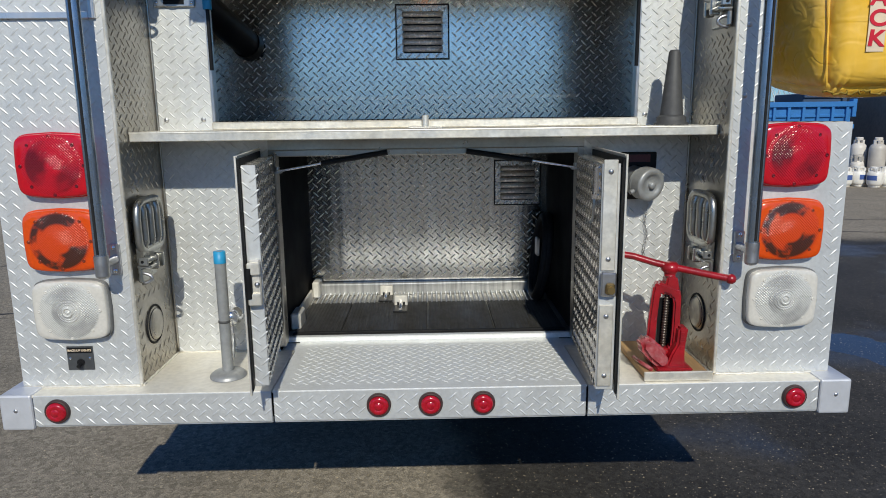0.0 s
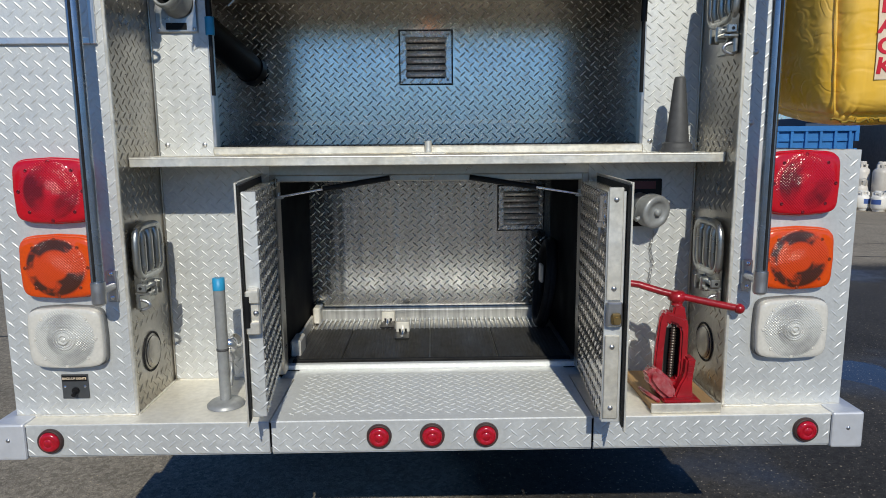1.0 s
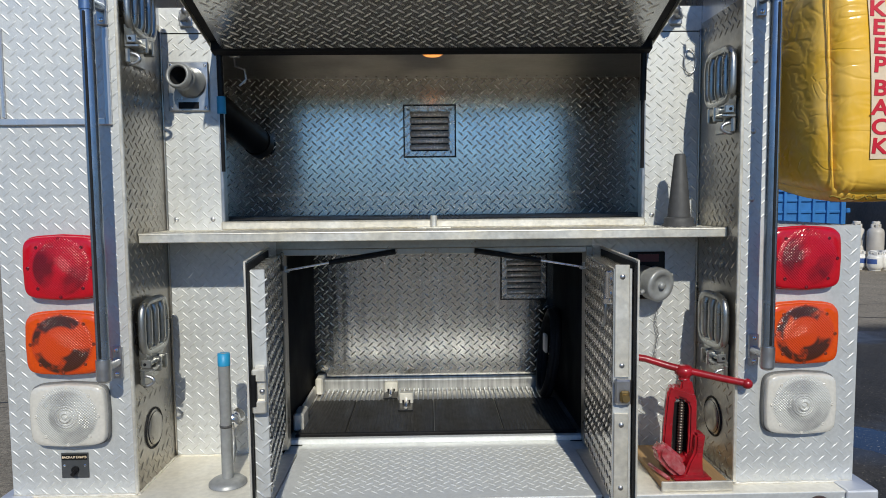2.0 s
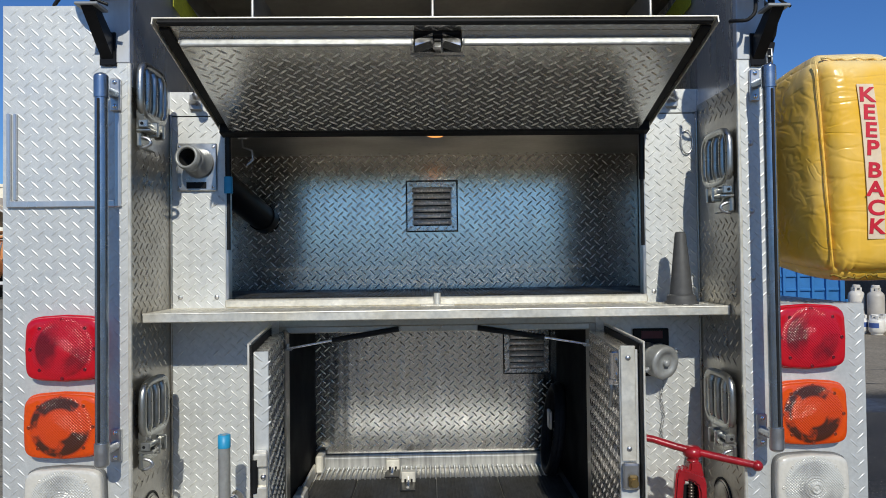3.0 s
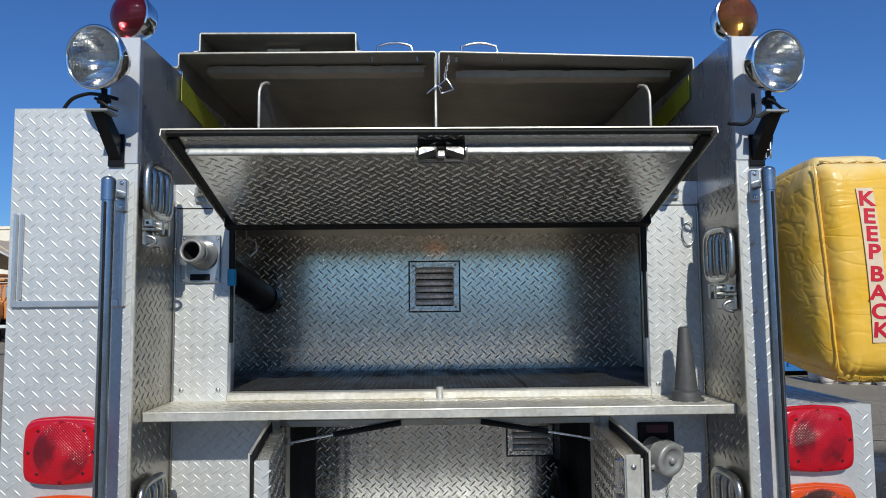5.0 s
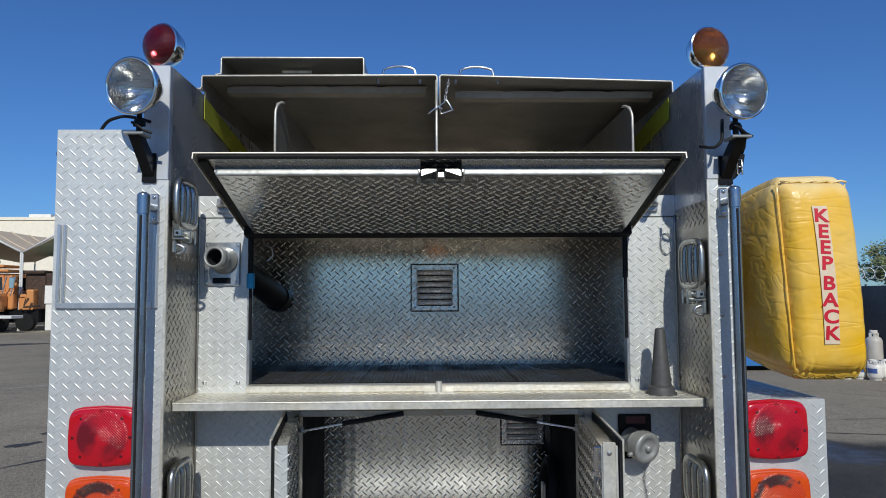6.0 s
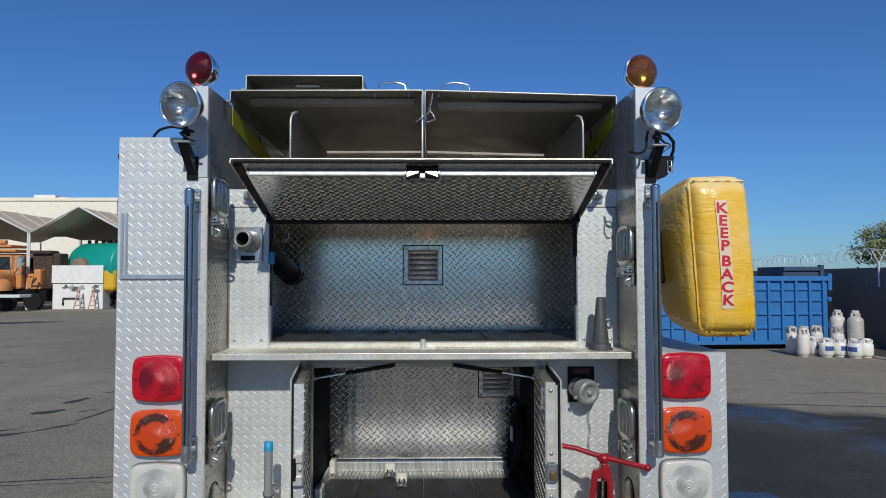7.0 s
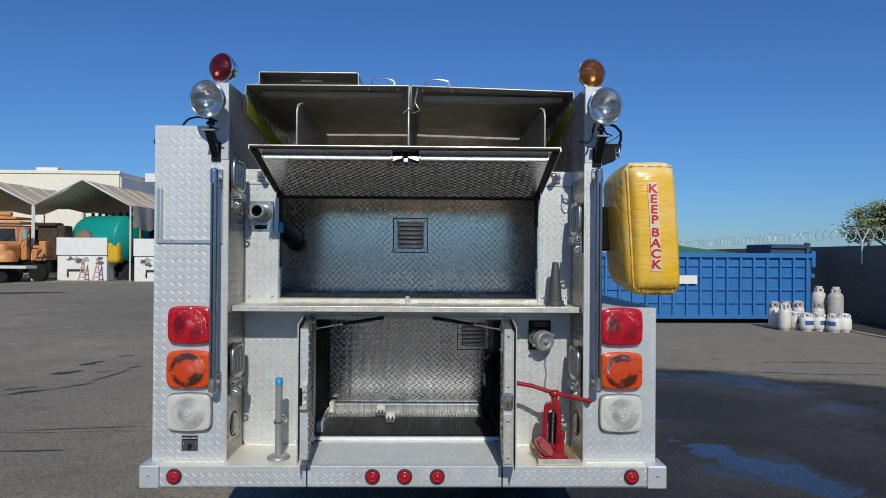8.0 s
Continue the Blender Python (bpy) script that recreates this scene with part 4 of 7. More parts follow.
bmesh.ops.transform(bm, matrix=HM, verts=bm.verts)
part("inner_pan", bm, HATCH_PAN, hatch).data.materials.append(GLINT_LUG)
# strips added where the sun lights the lower part of the pan's wall
for a, b in ((-0.630, -0.061), (0.061, 0.630)):
    bm = bmesh.new()
    block(bm, a, b, HL - 0.058, HL - 0.047, 0.023, 0.0425, 0.006, 3)
    bmesh.ops.transform(bm, matrix=HM, verts=bm.verts)
    part("pan_edge", bm, PAN_EDGE, hatch, "added bright strip standing in for the pan's sunlit edge")
bm = bmesh.new()
block(bm, -0.058, 0.058, HL - 0.092, HL - 0.05, 0.001, 0.012)
bmesh.ops.transform(bm, matrix=HM, verts=bm.verts)
part("latch_pocket", bm, BLACK_PAINT, hatch)
bm = bmesh.new()
for s in (-1, 1):
    jaw = Matrix(((1, 0, 0, 0), (0, 0, 1, HL - 0.080), (0, 1, 0, 0), (0, 0, 0, 1)))  # outlines in x and depth, pushed forwards
    prism(bm, [(s * 0.056, 0.046), (s * 0.056, 0.028), (s * 0.012, 0.010), (s * 0.012, 0.030)], jaw, 0.032)
block(bm, -0.012, 0.012, HL - 0.085, HL - 0.06, 0.012, 0.046, 0.004)
bmesh.ops.recalc_face_normals(bm, faces=bm.faces)
bmesh.ops.transform(bm, matrix=HM, verts=bm.verts)
part("hatch_latch", bm, CHROME, hatch, "chrome twin-jaw latch")

# ---- fire engine: hose bed and covers ----
# floor out of view, toned pale so sun bounces onto lids and bulkhead
bm = bmesh.new()
block(bm, -IN, IN, BACK + 0.02, 1.78, 2.10, 2.12)
part("hose_bed_floor", bm, material("bounce_bed_floor", (0.54, 0.50, 0.45), 0.45, 0.5, grain=0.12, grain_scale=25, stain=0.5, stain_scale=5, stain_color=(0.42, 0.34, 0.26), rough_vary=0.1), engine, "unseen hose-bed floor, pale to bounce sun upwards")
bm = bmesh.new()
block(bm, -0.80, 0.80, 1.74, 1.78, 2.12, 2.76)
part("hose_bed_wall", bm, DARK_AL, engine)
bm = bmesh.new()
block(bm, -0.80, 0.80, 1.70, 1.738, 2.12, 2.72)
part("hose_bed_front", bm, material("tan_painted_metal", (0.40, 0.355, 0.30), 0.34, 0.6, grain=0.15, grain_scale=20, stain=0.5, stain_scale=6), engine, "weathered tan metal bulkhead")
for x, top, bend in ((-0.583, 2.508, 1), (-0.006, 2.575, 0), (0.702, 2.495, -1)):
    bm = bmesh.new()
    if bend:
        pts = [(0.0, 2.12), (1.0, 2.12), (1.0, top), (0.05, top), (0.028, top - 0.006), (0.010, top - 0.028), (0.0, top - 0.06)]
    else:
        pts = [(0.0, 2.12), (1.0, 2.12), (1.0, top), (0.0, top)]
    M = Matrix(((0, 0, 1, x - 0.003), (1, 0, 0, BACK + 0.005), (0, 1, 0, 0), (0, 0, 0, 1)))
    prism(bm, pts, M, 0.006)
    divider = part("hose_bed_divider", bm, DARK_AL, engine)
    bm = bmesh.new()
    y0 = BACK + 0.003
    if bend:
        path = [(x, y0, 2.14)] + [(x + bend * 0.018 * (1 - math.cos(q)), y0 + 0.06 * (1 - math.cos(q)), top - 0.06 + 0.06 * math.sin(q)) for q in (math.pi / 2 * i / 8 for i in range(9))]
    else:
        path = [(x, y0, 2.14), (x, y0, top)]
    sweep(bm, path, 0.0048, 8)
    part("divider_edge", bm, EDGE_AL, divider, "bright rolled edge")


def cover(x0, x1, z_out, z_mid, hump=None):
    """A flat hose-bed lid with a turned-down rim; hump: the raised box on it."""
    s = -1 if x0 < 0 else 1
    bm = bmesh.new()
    y0, y1 = BACK + 0.004, 1.68
    xo, xi = (x0, x1) if s < 0 else (x1, x0)
    vs = [bm.verts.new(p) for p in ((xo, y0, z_out), (xi, y0, z_mid), (xi, y1, z_mid), (xo, y1, z_out))]
    f = bm.faces.new(vs)
    made = bmesh.ops.extrude_face_region(bm, geom=[f])
    for v in made["geom"]:
        if isinstance(v, bmesh.types.BMVert):
            v.co.z -= 0.004
    bmesh.ops.recalc_face_normals(bm, faces=bm.faces)
    lid = part("hose_bed_cover", bm, DARK_AL, engine, "dull aluminium hose-bed cover with bright edges")
    for x, z, hh in ((xo, z_out, 0.048), (xi, z_mid, 0.11)):
        bm = bmesh.new()
        block(bm, x - 0.002, x + 0.002, y0, y1, z - hh, z - 0.0045)
        if x == xo:
            block(bm, x - 0.0025, x + 0.0025, y0 + 0.03, y1, z_out - 0.085, z_out - hh)
            block(bm, *sorted((xo, xo + s * 0.022)), y0, y0 + 0.03, z_out - 0.048, z_out - 0.045)
        part("turned_rim", bm, DARK_AL, lid)
    bm = bmesh.new()
    path = [(xo + s * 0.022, y0 - 0.002, z_out - 0.047), (xo + s * 0.004, y0 - 0.002, z_out - 0.046), (xo, y0 - 0.002, z_out - 0.04), (xo, y0 - 0.002, z_out - 0.004), (xo - s * 0.004, y0 - 0.002, z_out), (xi + s * 0.006, y0 - 0.002, z_mid), (xi, y0 - 0.002, z_mid - 0.006), (xi, y0 - 0.002, z_mid - 0.11)]
    sweep(bm, path, 0.0035, 6)
    part("bright_edge", bm, EDGE_AL, lid)
    bm = bmesh.new()
    block(bm, min(xo, xi) + 0.06, max(xo, xi) - 0.04, y0 + 0.10, y0 + 0.16, min(z_out, z_mid) - 0.03, min(z_out, z_mid) - 0.008)
    for k in range(4):
        a = min(xo, xi) + 0.08 + k * 0.19
        block(bm, a, a + 0.16, y0 + 0.098, y0 + 0.104, min(z_out, z_mid) - 0.012, min(z_out, z_mid) - 0.006)
    part("stiffener", bm, STIFF, lid)
    if hump:
        a, b, top = hump
        bm = bmesh.new()
        zb = z_mid - 0.002
        for q in ((a, a + 0.003, y0, 1.3, zb, top), (b - 0.003, b, y0, 1.3, zb, top), (a, b, y0, 1.3, top - 0.003, top), (a, b, 0.46, 0.464, zb, top)):
            block(bm, *q)
        part("cover_box", bm, DARK_AL, lid)
        bm = bmesh.new()
        sweep(bm, [(a - 0.02, y0 - 0.002, zb + 0.003), (a, y0 - 0.002, zb + 0.006), (a, y0 - 0.002, top - 0.004), (a + 0.004, y0 - 0.002, top), (b - 0.004, y0 - 0.002, top), (b, y0 - 0.002, top - 0.004), (b, y0 - 0.002, zb + 0.006), (b + 0.02, y0 - 0.002, zb + 0.003)], 0.0035, 6)
        block(bm, (a + b) / 2 - 0.06, (a + b) / 2 + 0.05, y0 + 0.10, y0 + 0.106, top - 0.022, top - 0.012)
        part("bright_edge", bm, EDGE_AL, lid)
    return lid


lid_l = cover(-0.846, -0.004, 2.590, 2.594, (-0.778, -0.268, 2.657))
lid_r = cover(0.006, 0.851, 2.572, 2.594)
for lid, a, b, z in ((lid_l, -0.206, -0.078, 2.594), (lid_r, 0.076, 0.208, 2.592)):
    bm = bmesh.new()
    path = [(a, 0.33, z)] + [(a + (b - a) * (0.06 + 0.88 * k / 8), 0.33, z + 0.036 + 0.012 * math.sin(math.pi * k / 8)) for k in range(9)] + [(b, 0.33, z)]
    sweep(bm, path, 0.0045, 8)
    for x in (a - 0.012, b + 0.012):
        block(bm, x - 0.016, x + 0.016, 0.315, 0.345, z, z + 0.004)
    part("lift_handle", bm, CHROME, lid, "chrome lift handle")
    for x in (a - 0.012, b + 0.012):
        bm = bmesh.new()
        rod(bm, (x, 0.322, z - 0.020), (x, 0.322, z - 0.004), 0.0045, 8)
        rod(bm, (x, 0.322, z - 0.012), (x, 0.322, z - 0.005), 0.008, 6)
        part("handle_bolt", bm, STEEL, lid)
bm = bmesh.new()  # chain and ring pin at the middle
for k in range(7):
    z = 2.57 - 0.012 * k
    sweep(bm, [(0.038 - 0.0025 * k + 0.004 * math.cos(q) * (k % 2), BACK - 0.006 + 0.004 * math.cos(q) * (1 - k % 2), z + 0.008 * math.sin(q)) for q in (2 * math.pi * i / 8 for i in range(8))], 0.0014, 5, True)
part("pin_chain", bm, STEEL, engine)
bm = bmesh.new()
sweep(bm, [(0.030, BACK - 0.01, 2.50), (0.052, BACK - 0.012, 2.462), (0.012, BACK - 0.012, 2.448), (0.002, BACK - 0.01, 2.474)], 0.0022, 6, True)
sweep(bm, [(-0.036, BACK - 0.014, 2.448), (0.0, BACK - 0.01, 2.478), (0.014, BACK - 0.01, 2.466)], 0.003, 6)
part("ring_pin", bm, CHROME, engine, "bright ring pin on a short chain")
for s in (-1, 1):
    bm = bmesh.new()
    M = Matrix(((0, 0, 1, s * 0.838 - 0.001), (1, 0, 0, 0), (0, 1, 0, 0), (0, 0, 0, 1)))
    prism(bm, [(BACK + 0.012, 2.515), (BACK + 0.012, 2.435), (1.35, 2.30), (1.35, 2.38)], M, 0.002)
    part("strap", bm, STRAP, engine, "yellow-green webbing strap")

# ---- fire engine: tailboard ----
BY = -0.064
for x0, x1 in ((-1.13, -0.456), (-0.450, 0.450), (0.456, 1.13)):
    bm = bmesh.new()
    block(bm, x0, x1, BY, BY + 0.006, 0.645, DECK_Z - 0.002, 0.0015)
    lugs(bm, (x0, BY, 0.645), (1, 0, 0), (0, 0, 1), x1 - x0, DECK_Z - 0.647, [(m - 0.034 - x0, m + 0.034 - x0, 0.012, 0.08) for m in (-1.062, -0.149, 0.0, 0.151, 1.057)], margin=0.011, rise=0.0016)
    block(bm, x0, x1, BY + 0.006, BY + 0.02, 0.640, 0.652)
    part("bumper_face", bm, TREAD, engine, "tread-plate rear bumper face")
for x0, x1 in ((-1.19, -0.456), (0.456, 1.19)):
    bm = bmesh.new()
    block(bm, x0, x1, BY + 0.002, BACK, DECK_Z - 0.008, DECK_Z - 0.001, 0.001)
    part("tailboard", bm, DECK, engine, "worn pale aluminium tailboard")
for s in (-1, 1):
    bm = bmesh.new()
    block(bm, *sorted((s * 1.132, s * 1.222)), BY - 0.006, 0.06, 0.636, 0.742, 0.006, 2)
    cap = part("bumper_end_cap", bm, CAP_AL, engine, "plain grey metal bumper end cap")
    bm = bmesh.new()
    ball(bm, (s * 1.178, BY - 0.006, 0.695), 0.006, 10, (1, 0.5, 1))
    part("cap_bolt", bm, STEEL, cap)
for x in (-1.062, -0.149, 0.0, 0.151, 1.057):
    M = facing(x, BY, 0.691)
    bm = bmesh.new()
    lathe(bm, [(0.0, 0.002), (0.027, 0.002), (0.0285, 0.011), (0.032, 0.0115), (0.0345, 0.009), (0.0355, 0.0), (0.0, 0.0)], M, 32)
    marker = part("marker_light", bm, GROMMET, engine, "round red marker light in a black grommet")
    bm = bmesh.new()
    lathe(bm, [(0.0288, 0.006), (0.0278, 0.014), (0.023, 0.018), (0.0135, 0.0195), (0.0125, 0.0175), (0.011, 0.0195), (0.0, 0.021)], M, 32)
    part("lens", bm, MARKER_RED, marker, "red plastic lens")

# ---- fire engine: stacked tail lamps ----
def lens_pattern(base):
    """Moulded prisms on a lens, as fine relief."""
    m = base.copy()
    t = m.node_tree
    p = t.nodes["Principled BSDF"]
    tc = t.nodes.new("ShaderNodeTexCoord")
    b = t.nodes.new("ShaderNodeBump")
    b.inputs["Strength"].default_value, b.inputs["Distance"].default_value = 0.9, 0.002
    c = t.nodes.new("ShaderNodeTexVoronoi")
    c.inputs["Scale"].default_value, c.inputs["Randomness"].default_value = 190.0, 0.0
    mp = t.nodes.new("ShaderNodeMapping")
    mp.inputs["Rotation"].default_value = (0, radians(45), 0)
    t.links.new(tc.outputs["Object"], mp.inputs["Vector"])
    t.links.new(mp.outputs["Vector"], c.inputs["Vector"])
    t.links.new(c.outputs["Distance"], b.inputs["Height"])
    t.links.new(b.outputs["Normal"], p.inputs["Normal"])
    return m


def bowl_lens(base, inner, patch, soft, dark_arcs):
    """The same lens with its round bowl showing through: a tinted disc, and arcs painting the reflector's dark
    reflections.
    """
    m = lens_pattern(base)
    t = m.node_tree
    n, l = t.nodes, t.links
    p = n["Principled BSDF"]
    tc = n.new("ShaderNodeTexCoord")
    sep = n.new("ShaderNodeSeparateXYZ")
    l.new(tc.outputs["Object"], sep.inputs[0])
    flat = n.new("ShaderNodeCombineXYZ")
    l.new(sep.outputs["X"], flat.inputs["X"])
    l.new(sep.outputs["Z"], flat.inputs["Y"])
    far = n.new("ShaderNodeVectorMath")
    far.operation = "LENGTH"
    l.new(flat.outputs[0], far.inputs[0])

    def ramp(fac, a, b):
        r = n.new("ShaderNodeMapRange")
        r.inputs["From Min"].default_value, r.inputs["From Max"].default_value = a, b
        l.new(fac, r.inputs["Value"])
        return r.outputs["Result"]

    def times(a, b):
        x = n.new("ShaderNodeMath")
        x.operation = "MULTIPLY"
        l.new(a, x.inputs[0]), l.new(b, x.inputs[1])
        return x.outputs[0]

    def mix(fac, a, b):
        x = n.new("ShaderNodeMix")
        x.data_type = "RGBA"
        l.new(fac, x.inputs[0])
        l.new(a, x.inputs[6])
        x.inputs[7].default_value = (*b, 1)
        return x.outputs[2]

    disc = ramp(far.outputs["Value"], 0.086, 0.080)
    for node in n:
        if node.type == "BUMP":
            l.new(disc, node.inputs["Strength"])
    way = n.new("ShaderNodeVectorMath")
    way.operation = "NORMALIZE"
    l.new(flat.outputs[0], way.inputs[0])
    spots = n.new("ShaderNodeTexNoise")
    spots.inputs["Scale"].default_value, spots.inputs["Detail"].default_value = 42.0, 2.0
    oi = n.new("ShaderNodeObjectInfo")
    mv = n.new("ShaderNodeVectorMath")
    mv.operation = "ADD"
    l.new(flat.outputs[0], mv.inputs[0])
    l.new(oi.outputs["Random"], mv.inputs[1])
    l.new(mv.outputs[0], spots.inputs["Vector"])

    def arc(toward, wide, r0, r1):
        """A painted dark arc of the bowl lying towards one side of it."""
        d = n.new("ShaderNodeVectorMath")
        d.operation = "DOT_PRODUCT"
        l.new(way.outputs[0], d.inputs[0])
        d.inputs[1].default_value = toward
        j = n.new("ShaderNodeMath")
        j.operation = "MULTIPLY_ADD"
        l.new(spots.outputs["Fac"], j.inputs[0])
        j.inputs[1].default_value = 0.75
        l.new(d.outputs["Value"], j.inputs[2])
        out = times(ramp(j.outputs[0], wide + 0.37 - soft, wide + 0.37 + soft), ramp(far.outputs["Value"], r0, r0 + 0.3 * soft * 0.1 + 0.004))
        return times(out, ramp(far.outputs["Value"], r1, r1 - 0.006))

    arcs = [arc((math.cos(radians(q)), math.sin(radians(q)), 0), wide, r0, r1) for q, wide, r0, r1 in dark_arcs]
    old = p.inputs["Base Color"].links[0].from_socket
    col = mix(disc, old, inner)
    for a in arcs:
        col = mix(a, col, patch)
    l.new(col, p.inputs["Base Color"])
    return m


# arcs paint dark reflector tones into each lens: angle, spread, two radii
RED_LENS = bowl_lens(RED, (0.46, 0.003, 0.014), (0.14, 0.003, 0.008), 0.30, [(172, 0.62, 0.008, 0.074), (-40, 0.86, 0.02, 0.078)])
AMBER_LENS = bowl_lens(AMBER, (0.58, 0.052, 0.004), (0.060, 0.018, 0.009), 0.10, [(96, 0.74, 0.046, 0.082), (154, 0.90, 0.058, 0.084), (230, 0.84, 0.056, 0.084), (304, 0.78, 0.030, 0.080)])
CLEAR_LENS = bowl_lens(CLEAR, (0.54, 0.53, 0.49), (0.30, 0.295, 0.28), 0.40, [(100, 0.84, 0.014, 0.074), (-56, 0.80, 0.030, 0.082), (200, 0.70, 0.010, 0.050)])


def barrel(w, h, n=48):
    """Outline of a lens: a rounded rectangle whose four sides bow outwards."""
    out = []
    for x, z in squircle(w, h, n, 9.0):
        out.append((x * (1 - 0.045 * (z / h) ** 2), z * (1 - 0.10 * (x / w) ** 2)))
    return out


def lens_shell(bm, m, w, h, steps, n=48):
    """Rings from the bowed outline in to a circle: (blend, fraction, height)."""
    rings = []
    for k, f, z in steps:
        if f < 1e-6:
            rings.append([bm.verts.new(m @ Vector((0, 0, z)))])
            continue
        ring = []
        for i, (x, y) in enumerate(barrel(w, h, n)):
            q = math.atan2(y, x)
            r = min(w, h) * f
            ring.append(bm.verts.new(m @ Vector((x * f * (1 - k) + r * math.cos(q) * k, y * f * (1 - k) + r * math.sin(q) * k, z))))
        rings.append(ring)
    for a, b in zip(rings, rings[1:]):
        for i in range(n):
            j = (i + 1) % n
            bm.faces.new((a[i], a[j], b[0]) if len(b) == 1 else (a[i], a[j], b[j], b[i])).smooth = True


def bowl_height(r):
    return 0.0312 + 0.0078 * (1 - (r / 0.0835) ** 2)


def tail_lamp(x, z, w, h, mat, word, clear=False):
    M = facing(x, -0.001, z)
    bm = bmesh.new()
    lens_shell(bm, M, w + 0.0035, h + 0.0035, [(0, 1.0, 0.0), (0, 1.0, 0.011), (0, 0.975, 0.013), (0, 0.94, 0.013)])
    lamp = part("tail_lamp", bm, LAMP_GASKET if clear else mat, engine, word)
    bm = bmesh.new()
    # the lens is built round its own middle, so that its bowl is centred
    local = Matrix.Translation((0, -0.001, 0)) @ FRONT
    steps = [(0, 1.0, 0.006), (0, 1.0, 0.021), (0, 0.985, 0.027), (0, 0.96, 0.0295), (0.5, 0.955, 0.0305)]
    steps += [(1, r / min(w, h), bowl_height(r)) for r in (0.0825, 0.075, 0.06, 0.045, 0.03, 0.015)] + [(1, 0.0, bowl_height(0))]
    lens_shell(bm, local, w, h, steps)
    lens = part("lens", bm, mat, lamp)
    lens.location = (x, 0, z)
    bm = bmesh.new()  # moulded prisms, kept to the fan that stands in for the sun's glint
    rnd, c0, q0 = random.Random(int(x * 100 + z * 1000)), 0.0056, math.sqrt(0.5)
    for i in range(-18, 19):
        for j in range(-18, 19):
            u, v = i * c0, j * c0
            px, pz = (u - v) * q0, (u + v) * q0
            r = math.hypot(px, pz)
            turn = (math.degrees(math.atan2(pz, px)) - (60 if x < 0 else 100)) % 360
            if r > 0.080 or (clear and r < 0.034) or (95 < turn < 265 and r > 0.012):
                continue
            e = c0 * 0.5
            ring = []
            for a, b in ((u - e, v - e), (u + e, v - e), (u + e, v + e), (u - e, v + e)):
                cx, cz = (a - b) * q0, (a + b) * q0
                ring.append(bm.verts.new(local @ Vector((cx, cz, bowl_height(math.hypot(cx, cz)) + 0.0002))))
            tip = bm.verts.new(local @ Vector((px + rnd.uniform(-0.0004, 0.0004), pz + rnd.uniform(-0.0004, 0.0004), bowl_height(r) + 0.0009)))
            for k in range(4):
                bm.faces.new((ring[k], ring[(k + 1) % 4], tip))
    grid = part("moulded_grid", bm, mat, lamp)
    grid.location = (x, 0, z)
    tagged(grid, kind="stuff")
    if clear:
        bm = bmesh.new()
        lathe(bm, [(0.033, 0.0375)] + [(0.032 - 0.0032 * k, 0.0385 + 0.0016 * (k % 2) + 0.0004 * k) for k in range(6)] + [(0.012, 0.045), (0.008, 0.042), (0.004, 0.045), (0.0, 0.046)], local, 32, False)
        bull = part("bullseye", bm, mat, lamp)
        bull.location = (x, 0, z)
    for q in range(8):
        a = 2 * math.pi * q / 8 + (0.0 if not clear else 0.0)
        bm = bmesh.new()
        sx, sz = 0.865 * min(w, 0.098) * math.cos(a), 0.90 * h * math.sin(a)
        lathe(bm, [(0.0052, 0.031), (0.0042, 0.0335), (0.0026, 0.0325), (0.0, 0.032)], facing(x + sx, -0.001, z + sz), 10)
        part("screw", bm, CLEAR if clear else LENS_SCREW if mat is RED_LENS else AMBER_SCREW, lamp)


LAMP_GASKET = material("lamp_gasket", (0.16, 0.16, 0.155), 0.6, 0.2, grain=0.1, stain=0.3)
LENS_SCREW = material("red_dark_screw", (0.12, 0.004, 0.010), 0.25, 0.2, grain=0.1, stain=0.2)
AMBER_SCREW = material("amber_dark_screw", (0.22, 0.035, 0.01), 0.25, 0.2, grain=0.1, stain=0.2)
for x, w in ((-1.013, 0.104), (1.021, 0.101)):
    tail_lamp(x, 1.383 if x < 0 else 1.385, w - 0.002, 0.087, RED_LENS, "square red brake lamp with reflector shade painted into its lens")
    tail_lamp(x - 0.004 if x < 0 else x, 1.175, w - 0.002, 0.087, AMBER_LENS, "square amber turn lamp with dark reflector tones painted in")
    tail_lamp(x - 0.001, 0.975, w, 0.088, CLEAR_LENS, "square clear reversing lamp with a bullseye", True)

# switch plate below the clear lamp
bm = bmesh.new()
block(bm, -1.052, -0.977, -0.004, 0.0, 0.790, 0.862, 0.001)
plate = part("switch_plate", bm, material("engraved_plate", (0.10, 0.105, 0.11), 0.4, 0.5, grain=0.1, stain=0.2, stain_scale=30), engine, "small dark switch plate with a toggle")
bm = bmesh.new()
block(bm, -1.049, -0.980, -0.0052, -0.004, 0.842, 0.858)
part("name_strip", bm, BLACK_PAINT, plate)
bm = bmesh.new()
rod(bm, (-1.013, -0.004, 0.812), (-1.013, -0.022, 0.806), 0.006, 10)
rod(bm, (-1.013, -0.004, 0.815), (-1.013, -0.010, 0.815), 0.010, 12)
part("toggle", bm, BLACK_PAINT, plate)
for x in (-1.043, -0.987):
    bm = bmesh.new()
    ball(bm, (x, -0.004, 0.826), 0.004, 8, (1, 0.6, 1))
    part("screw", bm, CHROME, plate)


